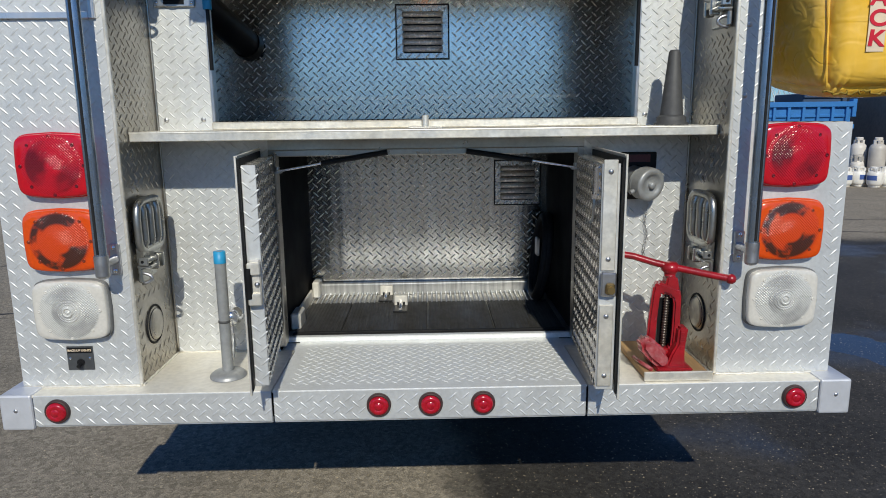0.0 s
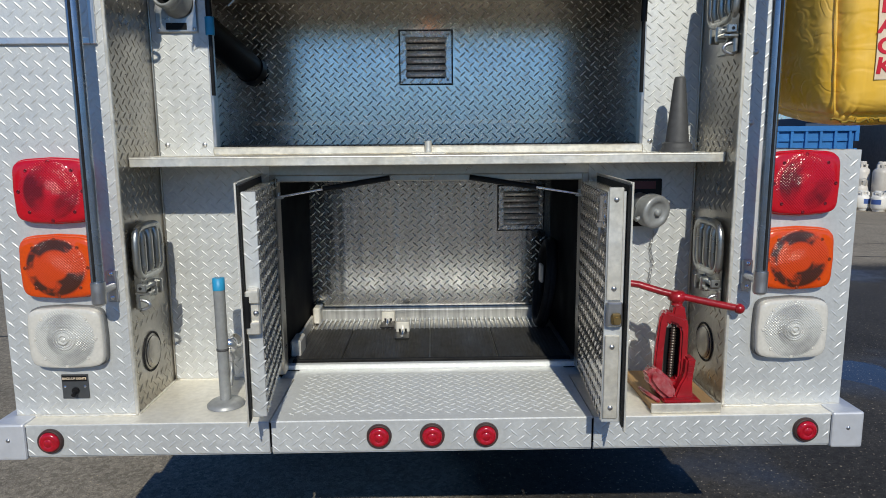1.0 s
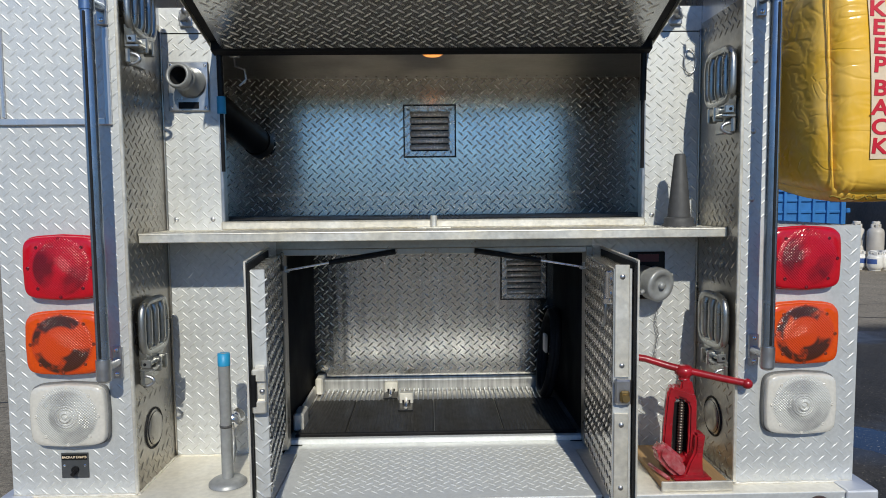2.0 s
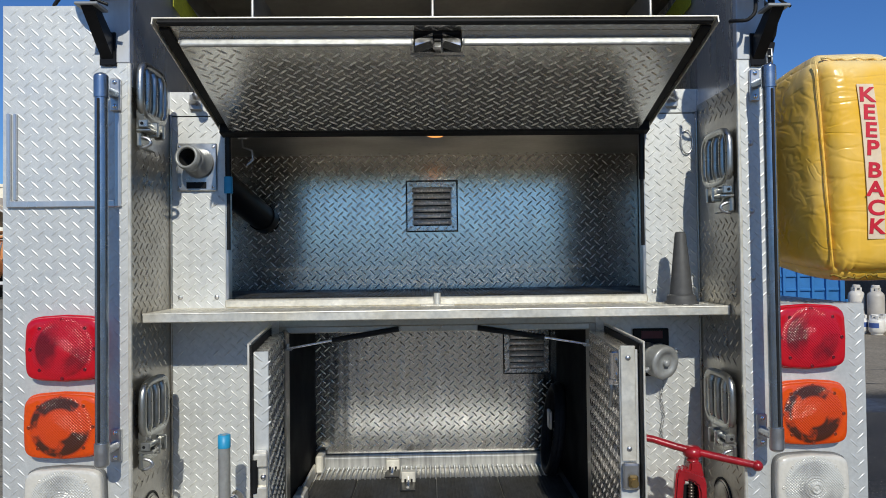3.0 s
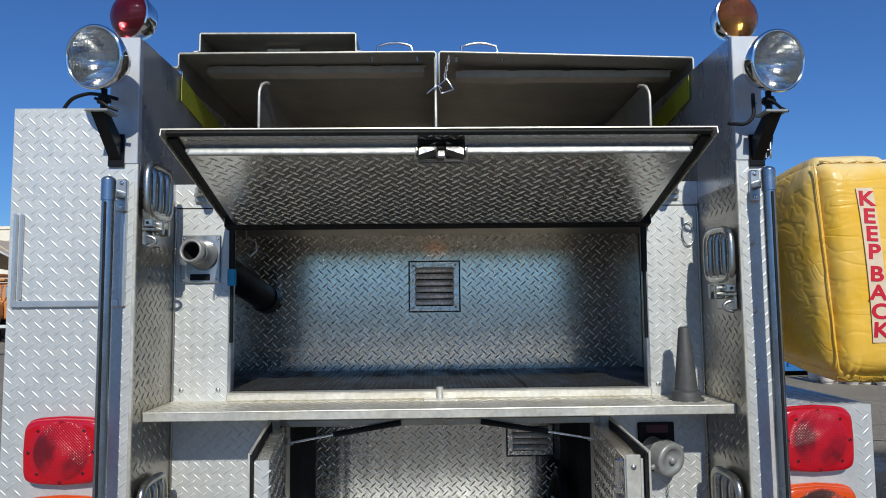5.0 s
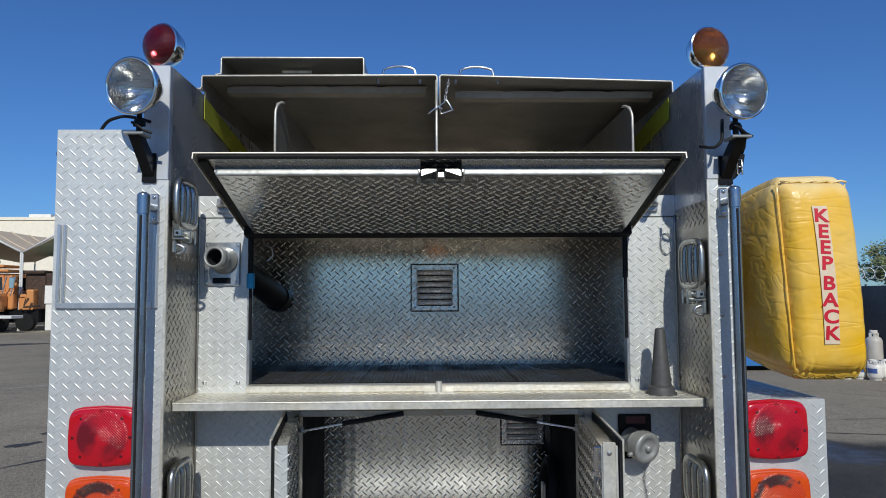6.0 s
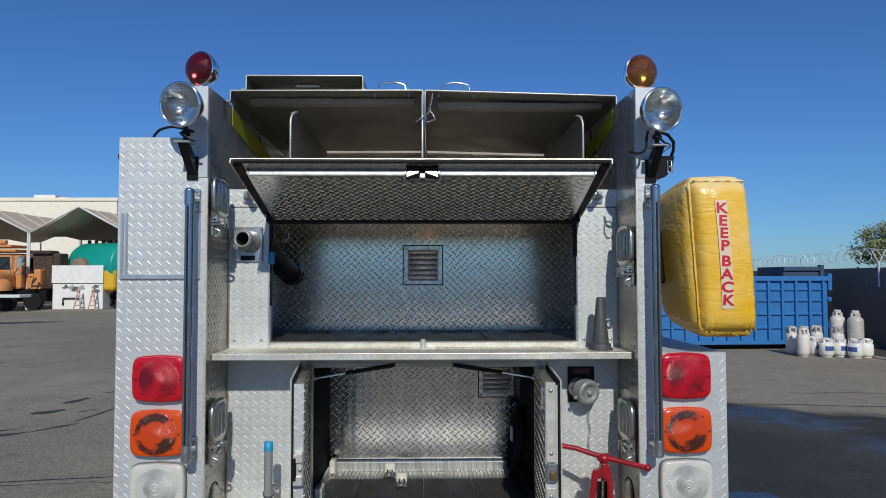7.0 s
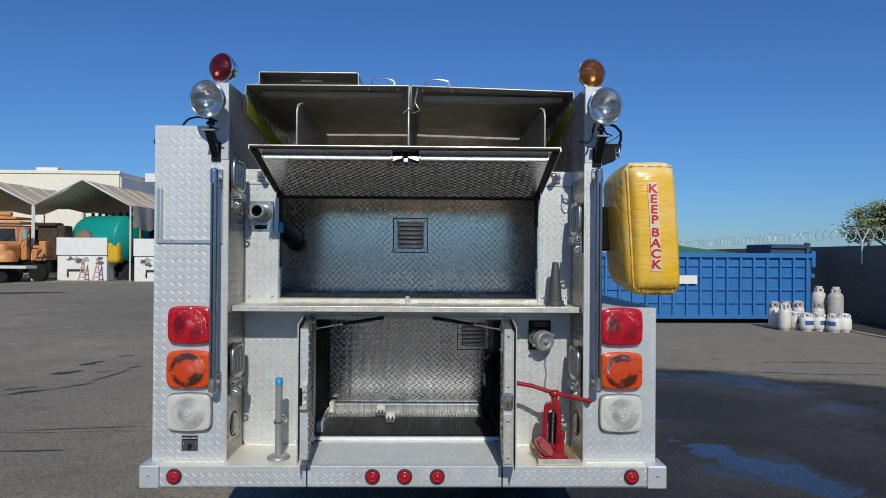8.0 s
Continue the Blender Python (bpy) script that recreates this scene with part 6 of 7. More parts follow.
lathe(bm, [(0.0165, 0.168), (0.0178, 0.169), (0.0178, 0.175), (0.0165, 0.176)], Matrix(), 20)
part("joint", bm, CONE, stand)
bm = bmesh.new()
lathe(bm, [(0.0176, 0.350), (0.0172, 0.385), (0.013, 0.386), (0.0, 0.384)], Matrix(), 20)
part("blue_tape", bm, BLUE_TAPE, stand, "blue tape")
valve = thing("drain_valve", (-0.648, BACK, 0.868), "small chrome drain valve on the back panel", "valve")
bm = bmesh.new()
lathe(bm, [(0.030, 0.0), (0.030, 0.008), (0.018, 0.012), (0.018, 0.045), (0.026, 0.047), (0.026, 0.060), (0.0, 0.062)], FRONT.copy(), 20)
part("body", bm, CHROME, valve)
bm = bmesh.new()
block(bm, -0.012, 0.012, -0.055, -0.03, -0.055, -0.012, 0.004)
part("lever", bm, STEEL, valve)
bm = bmesh.new()
sweep(bm, [(0.0, -0.04, -0.05), (0.006, -0.05, -0.09), (0.0, -0.06, -0.13), (-0.02, -0.09, -0.158)], 0.008, 8)
part("drain_hose", bm, GREY_TUBE, valve)

# ---- red jack on its board ----
board = thing("jack_board", (0.722, 0.09, DECK_Z), "worn plywood board with a pale metal front edge", "board")
bm = bmesh.new()
block(bm, -0.095, 0.095, -0.13, 0.16, 0.0, 0.022, 0.003)
part("plank", bm, WOOD, board)
bm = bmesh.new()
block(bm, -0.100, 0.100, -0.140, -0.131, -0.0, 0.028, 0.002)
part("front_edge", bm, EDGE_AL, board, "pale metal front edge")
jack = thing("screw_jack", (0.712, 0.045, DECK_Z + 0.022), "red painted mechanical jack with a long cross handle", "jack")


def bevelled(bm, r, seg=2):
    bmesh.ops.recalc_face_normals(bm, faces=bm.faces)
    bmesh.ops.bevel(bm, geom=list(bm.edges), offset=r, segments=seg, affect="EDGES")
    return bm


SCREW_STEEL = material("dark_screw_steel", (0.22, 0.18, 0.15), 0.35, 0.85, grain=0.3, grain_scale=120, stain=0.6, stain_scale=40, stain_color=(0.05, 0.04, 0.035))
XZ = Matrix(((1, 0, 0, 0), (0, 0, -1, 0), (0, 1, 0, 0), (0, 0, 0, 1)))  # outlines in x and z, pushed towards -y
bm = bmesh.new()
prism(bm, [(-0.050, 0.0), (0.058, 0.0), (0.058, 0.010), (-0.050, 0.010)], Matrix.Translation((0, 0.05, 0)) @ XZ, 0.13)
part("base", bevelled(bm, 0.004), JACK_RED, jack)
bm = bmesh.new()  # the cast loop round the screw, its outline skewed to fit the camera's view
outer = [(-0.054, 0.030), (0.038, 0.030), (0.041, 0.10), (0.040, 0.222), (0.033, 0.238), (-0.026, 0.256), (-0.040, 0.244), (-0.049, 0.14)]
inner = [(-0.028, 0.052), (0.016, 0.052), (0.019, 0.11), (0.020, 0.198), (0.014, 0.214), (-0.012, 0.224), (-0.020, 0.214), (-0.025, 0.14)]
LM = pose(0.0, 0.018, 0, 0, 0, -14) @ XZ
ring = [[bm.verts.new(LM @ Vector((x, z, d))) for x, z in o] for o, d in ((outer, 0), (inner, 0), (inner, 0.045), (outer, 0.045))]
for a, b in zip(ring, ring[1:] + ring[:1]):
    for i in range(8):
        j = (i + 1) % 8
        bm.faces.new((a[i], a[j], b[j], b[i]))
part("frame_loop", bevelled(bm, 0.006), JACK_RED, jack)
bm = bmesh.new()
rod(bm, (-0.008, 0.0, 0.04), (0.0, 0.0, 0.285), 0.006, 14)
for k in range(22):
    lathe(bm, [(0.007, 0.0), (0.0095, 0.003), (0.006, 0.006)], Matrix.Translation((-0.008 + 0.0003 * k, 0.0, 0.045 + 0.0082 * k)), 14)
part("screw", bm, SCREW_STEEL, jack, "dark steel screw")
# black plate added as the dark of the gap inside the loop
bm = bmesh.new()
block(bm, -0.024, 0.020, 0.010, 0.020, 0.04, 0.20)
part("screw_guard", bm, BLACK_PAINT, jack)
bm = bmesh.new()  # front foot, widening downwards
prism(bm, [(-0.018, 0.0), (0.042, 0.0), (0.038, 0.045), (0.039, 0.072), (0.046, 0.126), (0.017, 0.126), (0.014, 0.076), (-0.002, 0.045)], Matrix.Translation((0.002, -0.012, 0)) @ XZ, 0.045)
part("front_foot", bevelled(bm, 0.006), JACK_RED, jack)
bm = bmesh.new()
for k in range(4):
    block(bm, 0.024, 0.036, -0.0592, -0.0565, 0.062 + 0.014 * k, 0.071 + 0.014 * k)
part("cast_letters", bm, JACK_RED, jack)
bm = bmesh.new()  # lifting toe lying forwards and to the side, pink patches painting its sheen
prism(bm, [(-0.104, 0.070), (-0.101, 0.098), (-0.080, 0.106), (-0.050, 0.086), (-0.016, 0.046), (-0.016, 0.006), (-0.042, 0.004), (-0.080, 0.036)], pose(0.0, -0.012, 0, 0, 0, 8) @ XZ, 0.052)
bevelled(bm, 0.011, 3)
for f in bm.faces:
    f.smooth = True
part("toe", bm, JACK_TOE, jack, "red lifting toe with pink sheen painted in")
bm = bmesh.new()
prism(bm, [(-0.060, 0.012), (-0.012, 0.012), (-0.014, 0.050), (-0.045, 0.070), (-0.060, 0.050)], Matrix.Translation((0, 0.03, 0)) @ XZ, 0.06)
part("toe_carrier", bevelled(bm, 0.006), JACK_RED, jack)
bm = bmesh.new()
prism(bm, [(-0.018, 0.226), (0.030, 0.226), (0.020, 0.272), (-0.010, 0.272)], Matrix.Translation((0, 0.02, 0)) @ XZ, 0.04)
part("yoke", bevelled(bm, 0.005), JACK_RED, jack)
bm = bmesh.new()
lathe(bm, [(0.0, 0.27), (0.016, 0.272), (0.018, 0.282), (0.026, 0.288), (0.027, 0.302), (0.018, 0.312), (0.0, 0.314)], Matrix.Translation((0.002, -0.002, 0)), 20)
part("head", bm, JACK_RED, jack)
bm = bmesh.new()
pts, rad = [(-0.165, 0.046, 0.334), (-0.10, 0.028, 0.326), (-0.04, 0.008, 0.309), (-0.004, -0.005, 0.301), (0.075, -0.040, 0.288), (0.148, -0.073, 0.277)], 0.0105
sweep(bm, pts, rad, 12)
ball(bm, (-0.167, 0.046, 0.334), 0.012, 10)
ball(bm, (0.152, -0.075, 0.276), 0.015, 12)
part("cross_handle", bm, JACK_RED, jack, "long red cross handle")
bm = bmesh.new()
sweep(bm, [(-0.088, 0.02, 0.012), (-0.078, -0.02, 0.010), (-0.062, -0.07, 0.006)], 0.006, 8)
part("tie_rod", bm, JACK_TOE, jack)

# ---- yellow cover hung beside the column ----
bag = thing("yellow_cover", (1.146, 0.078, 1.545), "puffy yellow vinyl cover lettered KEEP BACK", "cover")


def puffy(bm, hx, hy, hz, n=64, puff=0.012):
    made = bmesh.ops.create_cube(bm, size=2.0)
    bmesh.ops.subdivide_edges(bm, edges=list(bm.edges), cuts=n, use_grid_fill=True)
    for v in bm.verts:
        x, y, z = v.co
        r = 0.3
        q = Vector((x * hx, y * hy, z * hz))
        inner = Vector((max(-hx + r * hx, min(hx - r * hx, q.x)), max(-hy + r * hy, min(hy - r * hy, q.y)), max(-hz + 0.8 * r * hz, min(hz - 0.8 * r * hz, q.z))))
        d = q - inner
        k = Vector((d.x / (r * hx), d.y / (r * hy), d.z / (0.8 * r * hz)))
        if k.length > 1:
            k.normalize()
        q = inner + Vector((k.x * r * hx, k.y * r * hy, k.z * 0.8 * r * hz))
        bx, by, bz = (1 - x * x), (1 - y * y), (1 - z * z)
        nx = max(abs(x), abs(y), abs(z))
        if abs(x) == nx:
            q.x += math.copysign((0.022 if x < 0 else puff) * math.sqrt(max(0, by * bz)), x)
        elif abs(y) == nx:
            q.y += math.copysign((0.042 if y < 0 else puff) * math.sqrt(max(0, bx * bz)), y)
        else:
            q.z += math.copysign(puff * math.sqrt(max(0, bx * by)), z)
        w = noise.noise(Vector((q.x * 6, q.y * 6, q.z * 10))) * 0.003 - abs(noise.noise(Vector((q.x * 9 + q.z * 5, q.y * 9, q.z * 17)))) * 0.0025 + 0.001
        a, b = q.x * 0.8 + q.z * 0.6 + q.y * 0.5, q.z * 0.8 - q.x * 0.6
        edge = max(abs(x), abs(z)) ** 3 if y < -0.99 else 0.0  # tighter folds run in from the seams
        w -= ((0.5 - min(0.5, abs(noise.noise(Vector((a * 20, b * 5, q.y * 6)))) * 3.2)) * 0.0052 + (0.5 - min(0.5, abs(noise.noise(Vector((b * 30 + 4, a * 5, q.y * 5)))) * 4.0)) * 0.0050) * (0.10 + 0.75 * edge)
        w *= 0.6
        low = max(0.0, 1 - (z + 1) / 0.22)
        w += 0.0035 * low * math.sin(q.x * 260 + 2.0 * math.sin(q.x * 70)) * (1 if abs(y) == nx else 0)
        if abs(x) == nx and y > -0.9:
            w *= 0.3  # the sides hang smoother
        if y < -0.99 and abs(q.x) < 0.06:
            w *= 0.12  # drawn flat behind the patch
        q += d.normalized() * w if d.length > 1e-6 else Vector((0, math.copysign(w, y), 0)) if abs(y) == nx else Vector((math.copysign(w, x), 0, 0))
        q.x -= (q.y + hy) * 0.10 - 0.008
        q.x += 0.036 * (0.5 - (z + 1) / 2)  # it sags a little outwards at the foot
        back = ((y + 1) / 2) ** 1.5
        q.z *= 1 - 0.15 * back  # the ends fall away behind the front seam
        v.co = q + Vector((0, 0, hz))
    for f in bm.faces:
        f.smooth = True


bm = bmesh.new()
puffy(bm, 0.115, 0.165, 0.307)
part("vinyl_shell", bm, YELLOW, bag)
for dx, dy in ((-0.106, -0.156), (0.106, -0.156)):
    bm = bmesh.new()
    sweep(bm, [(dx + 0.036 * (0.5 - k / 16) + 0.0007 * math.sin(k * 1.7), dy, 0.02 + 0.57 * k / 16) for k in range(17)], 0.0022, 6)
    part("piping", bm, YELLOW, bag)
bm = bmesh.new()
sweep(bm, [(-0.10 + 0.2 * k / 14 - 0.008, -0.156 - 0.004 * math.sin(k), 0.596 + 0.003 * math.sin(k * 2.1)) for k in range(15)], 0.0035, 6)
part("piping", bm, YELLOW, bag)
# ragged hem, its dark tone painting the shadow of the gathers
bm = bmesh.new()
rnd = random.Random(5)
sweep(bm, [(-0.09 + 0.2 * k / 30, -0.15 + 0.012 * rnd.uniform(-1, 1), 0.006 + 0.006 * rnd.uniform(-1, 1)) for k in range(31)], 0.003, 6)
part("ragged_hem", bm, material("hem_shadow", (0.30, 0.20, 0.02), 0.7, grain=0.2, stain=0.4, stain_scale=40), bag, "ragged gathered hem")


def face_y(z):
    """How far the cover's front bulges at a height."""
    q = (z - 0.307) / 0.307
    return -0.165 - 0.042 * math.sqrt(max(0.0, 1 - q * q))


bm = bmesh.new()
rows = []
for k in range(25):
    z = 0.106 + 0.410 * k / 24
    mid = 0.004 - 0.052 * (z - 0.106)
    rows.append([bm.verts.new((mid + dx, face_y(z) - dy, z)) for dx, dy in ((-0.0225, 0.0008), (-0.0225, 0.0022), (0.0225, 0.0022), (0.0225, 0.0008))])
for a, b in zip(rows, rows[1:]):
    for i in range(3):
        bm.faces.new((a[i], a[i + 1], b[i + 1], b[i])).smooth = True
bmesh.ops.recalc_face_normals(bm, faces=bm.faces)
patch = part("white_patch", bm, WHITE_PATCH, bag, "faded white lettering patch")
for k, ch in enumerate("KEEP BACK"):
    if ch != " ":
        zz = 0.485 - 0.0475 * k if k < 4 else 0.284 - 0.049 * (k - 5)
        tip = math.degrees(math.atan2(face_y(zz + 0.02) - face_y(zz - 0.02), 0.04))
        lettering(ch, 0.056, Matrix.Translation((0.004 - 0.052 * (zz - 0.106), face_y(zz) - 0.0030, zz)) @ pose(0, 0, 0, -tip, 0, 0) @ FRONT @ pose(0, 0, 0, 0, 0, -2.5) @ Matrix.Diagonal((1.18, 0.98, 1, 1)), RED_PRINT, patch, "letter", 0.0006)
# frame kept near-black, carrying the shade of the gap behind the cover
bm = bmesh.new()
block(bm, -0.222, -0.09, 0.06, 0.14, 0.20, 0.42, 0.01)
part("mount", bm, SHADE_BLACK, bag, "black mounting frame behind the cover")

# ---- yard: blue container, cylinders, wall ----
def stain(cx, cy, rx, ry, seed, turn=0.0):
    rnd = random.Random(seed)
    bm = bmesh.new()
    ph = [rnd.uniform(0, 6.28) for _ in range(5)]
    vs = []
    for i in range(56):
        q = 2 * math.pi * i / 56
        r = 1 + 0.25 * math.sin(2 * q + ph[0]) + 0.2 * math.sin(3 * q + ph[1]) + 0.1 * math.sin(7 * q + ph[2]) + 0.06 * math.sin(13 * q + ph[3])
        x, y = rx * r * math.cos(q), ry * r * math.sin(q)
        vs.append(bm.verts.new((cx + x * math.cos(turn) - y * math.sin(turn), cy + x * math.sin(turn) + y * math.cos(turn), 0.003)))
    bm.faces.new(vs)
    return solid("oil_stain", bm, DARK_MARK, "dark asphalt patch: old oil stains and one painted shadow", "stain", "oil stains", "structure")


def crack(a, b, seed, w=0.018):
    rnd = random.Random(seed)
    bm = bmesh.new()
    a, b = Vector((*a, 0.003)), Vector((*b, 0.003))
    side = (b - a).normalized().cross(Vector((0, 0, 1)))
    off, rows, n = 0.0, [], 60
    for k in range(n + 1):
        off += rnd.uniform(-0.035, 0.035)
        off *= 0.96
        ww = w * rnd.uniform(0.4, 1.2)
        p = a.lerp(b, k / n) + side * off
        rows.append((bm.verts.new(p - side * ww), bm.verts.new(p + side * ww)))
    for p, q in zip(rows, rows[1:]):
        bm.faces.new((p[0], p[1], q[1], q[0]))
    return solid("asphalt_crack", bm, DARK_MARK, "tar-filled crack running across the asphalt", "crack", "asphalt cracks", "structure")


DARK_MARK = material("dark_mark_asphalt", (0.035, 0.033, 0.031), 0.75, grain=0.3, grain_scale=150, stain=0.5, stain_scale=9, stain_color=(0.06, 0.056, 0.05), bump=0.003, bump_scale=190)
# oil stains, but the large third patch paints a cast shadow
for k, (cx, cy, rx, ry, turn) in enumerate(((-5.02, 6.36, 0.19, 0.10, 1.1), (-5.08, 7.16, 0.20, 0.08, 1.1), (-17.5, 23.2, 2.2, 0.9, 0.5), (-4.9, 7.9, 0.12, 0.04, 0.9), (-4.80, 5.05, 0.20, 0.06, 0.9), (-4.42, 5.45, 0.26, 0.03, 1.0), (-4.3, 6.2, 0.34, 0.03, 1.45), (-4.29, 6.85, 0.14, 0.03, 1.2), (-5.0, 5.26, 0.22, 0.025, 0.6), (-3.3, 3.38, 0.40, 0.018, 0.15), (-3.3, 2.65, 0.26, 0.02, 0.1), (-4.55, 6.45, 0.10, 0.025, 0.9))):
    stain(cx, cy, rx, ry, 30 + k, turn)
crack((2.2, 6.95), (9.4, 6.3), 3)
crack((5.5, 7.48), (9.4, 7.1), 8, 0.012)
crack((-9, 3.1), (-1.4, 3.3), 4, 0.005)
crack((-2.2, -0.1), (-0.2, 0.5), 7, 0.01)

bm = bmesh.new()  # a worn streak of old line paint
rnd = random.Random(41)
rows = []
for k in range(41):
    c = Vector((-8.9 + 1.15 * k / 40, 10.95 + 1.28 * k / 40, 0.004))
    wide = 0.05 * rnd.uniform(0.35, 1.0)
    rows.append([bm.verts.new(c + Vector((-wide, wide, 0))), bm.verts.new(c + Vector((wide, -wide, 0)))])
for a, b in zip(rows, rows[1:]):
    bm.faces.new((a[0], b[0], b[1], a[1]))
solid("worn_line", bm, material("worn_line_paint", (0.40, 0.37, 0.32), 0.8, grain=0.3, grain_scale=20, stain=0.7, stain_scale=6, stain_color=(0.24, 0.21, 0.17)), "worn pale streak of line paint on asphalt", "line", kind="structure")

D = Matrix.Translation((9.77, 13.6, 0)) @ pose(0, 0, 0, 0, 0, 2.0)
dump = new("roll_off_container")
dump.matrix_basis = D
tagged(dump, "long blue steel roll-off container with pressed ribs", "container")
LD, HD, WD = 6.4, 1.78, 2.3
bm = bmesh.new()
block(bm, -LD, 0, 0.06, WD, 0.16, HD - 0.1)
part("body", bm, BLUE_PAINT, dump)
bm = bmesh.new()
block(bm, -LD, 0.02, -0.02, 0.14, HD - 0.12, HD, 0.01)
part("top_rail", bm, BLUE_PAINT, dump)
bm = bmesh.new()
block(bm, -LD, 0.02, -0.01, 0.12, 0.12, 0.22, 0.01)
part("bottom_rail", bm, BLUE_PAINT, dump)
rib = bmesh.new()
block(rib, -0.034, 0.034, -0.01, 0.07, 0.22, HD - 0.12, 0.008)
rib_mesh = finish("rib", rib, BLUE_PAINT)
for k in range(19):
    ob = new("rib", rib_mesh)
    ob.parent, ob.location = dump, (-0.12 - 0.345 * k, 0, 0)
bar = bmesh.new()
block(bar, -0.136, 0.136, 0.018, 0.061, -0.035, 0.035, 0.014)
bar_mesh = finish("pressed_bar", bar, BLUE_PAINT)
for k in range(18):
    for z in (0.53, 0.86, 1.19, 1.46):
        ob = new("pressed_bar", bar_mesh)
        ob.parent, ob.location = dump, (-0.2925 - 0.345 * k, 0, z)
bm = bmesh.new()
block(bm, -3.44, -2.98, -0.022, -0.012, 1.00, 1.21)
part("sign", bm, WHITE_BOX, dump, "plain white sign")
for z in (0.5, 1.15):
    bm = bmesh.new()
    block(bm, 0.0, 0.10, 0.02, 0.16, z, z + 0.12, 0.02)
    part("gate_hinge", bm, BLUE_PAINT, dump)
bm = bmesh.new()
block(bm, 0.0, 0.10, 0.0, 0.16, HD - 0.35, HD + 0.06, 0.01)
part("gate_post", bm, BLUE_PAINT, dump)
for x in (-0.9, -5.2):
    bm = bmesh.new()
    rod(bm, (x, 0.1, 0.13), (x, 0.26, 0.13), 0.13, 20)
    part("wheel", bm, BLACK_PAINT, dump)
bm = bmesh.new()
block(bm, -LD, -0.05, 0.25, WD - 0.2, 0.0, 0.16)
part("skid", bm, BLACK_PAINT, dump)
box2 = bmesh.new()
block(box2, 9.98, 11.06, 16.1, 17.6, 0, 2.05, 0.02)
block(box2, 11.0, 11.12, 16.02, 16.16, 0, 2.10, 0.01)
block(box2, 9.98, 11.1, 16.04, 16.1, 1.93, 2.05, 0.01)
solid("dark_container", box2, DARK_BLUE, "dark blue open-topped steel container in the yard", "container")
bm = bmesh.new()
prism(bm, [(7.0, 0.0), (9.3, 0.0), (9.2, 1.80), (8.1, 1.92), (7.0, 2.06)], Matrix(((1, 0, 0, 0), (0, 0, 1, 16.6), (0, 1, 0, 0), (0, 0, 0, 1))), 1.2)
solid("green_tarp_load", bm, GREEN_PAINT, "green tarpaulin over a heap behind the container", "tarpaulin")


def cylinder_proto(name, r, h, label, paint):
    ob = new(name)
    tagged(ob, label, "gas cylinder", "gas cylinders")
    bm = bmesh.new()
    lathe(bm, [(r * 0.7, 0.0), (r * 0.7, 0.03), (r * 0.85, 0.04), (r, 0.09), (r, h * 0.50), (r, h * (0.66 if h < 0.7 else 0.76)), (r * 0.90, h * (0.74 if h < 0.7 else 0.82)), (r * 0.55, h * (0.80 if h < 0.7 else 0.87)), (0, h * (0.815 if h < 0.7 else 0.885))], Matrix(), 24)
    part("tank", bm, paint, ob)
    bm = bmesh.new()
    lathe(bm, [(r * 0.72, 0.0), (r * 0.74, 0.0), (r * 0.74, 0.05), (r * 0.70, 0.05)], Matrix(), 24)
    part("foot_ring", bm, paint, ob)
    bm = bmesh.new()
    n = 18
    ring = []
    wide = 0.70 if h < 0.7 else 0.48
    for i in range(n + 1):
        q = 0.5 + 2 * math.pi * 0.78 * i / n
        ring.append([bm.verts.new((rr * math.cos(q), rr * math.sin(q), z)) for rr, z in ((r * wide, h * 0.93), (r * wide, h * 0.985), (r * (wide - 0.06), h), (r * (wide - 0.06), h * 0.93))])
    for a, b in zip(ring, ring[1:]):
        for i in range(4):
            bm.faces.new((a[i], a[(i + 1) % 4], b[(i + 1) % 4], b[i]))
    for q in (0.55, 1.6, 2.6, 3.7, 5.3):  # uprights carrying the rim
        c, e = math.cos(q) * r * (wide - 0.03), math.sin(q) * r * (wide - 0.03)
        block(bm, c - 0.026, c + 0.026, e - 0.02, e + 0.02, h * 0.76, h * 0.94)
    part("collar", bm, paint, ob)
    bm = bmesh.new()
    rod(bm, (0, 0, h * 0.81), (0, 0, h * 0.90), 0.025, 10)
    rod(bm, (0, 0, h * 0.895), (0, 0, h * 0.92), 0.04, 10)
    part("valve", bm, STEEL, ob)
    return ob


tall = cylinder_proto("gas_cylinder", 0.165, 1.0, "tall grey-cream propane cylinder standing on asphalt", GAS_GREY)
mid = cylinder_proto("gas_cylinder", 0.135, 0.64, "mid-sized grey-cream propane cylinder standing on asphalt", GAS_GREY)
small = cylinder_proto("gas_cylinder", 0.15, 0.42, "small white propane cylinder standing on asphalt", GAS_WHITE)
bm = bmesh.new()
rows = [[bm.verts.new((0.1515 * math.cos(q), 0.1515 * math.sin(q), z)) for z in (0.15, 0.25)] for q in (radians(-130 + 8 * k) for k in range(11))]
for a, b in zip(rows, rows[1:]):
    bm.faces.new((a[0], b[0], b[1], a[1]))
part("label_band", bm, LABEL_BLUE, small, "blue printed band")
tall.matrix_basis = pose(9.62, 12.36, 0, 0, 0, 40)
mid.matrix_basis = pose(8.27, 12.1, 0, 0, 0, 100)
small.matrix_basis = pose(8.72, 11.98, 0, 0, 0, 0)
copy_thing(tall, pose(9.43, 12.72, 0, 0, 0, 10))
for m in ((8.27, 12.55, 0), (8.58, 12.62, 60), (8.95, 12.75, 200), (9.24, 12.42, 130)):
    copy_thing(mid, pose(m[0], m[1], 0, 0, 0, m[2]))
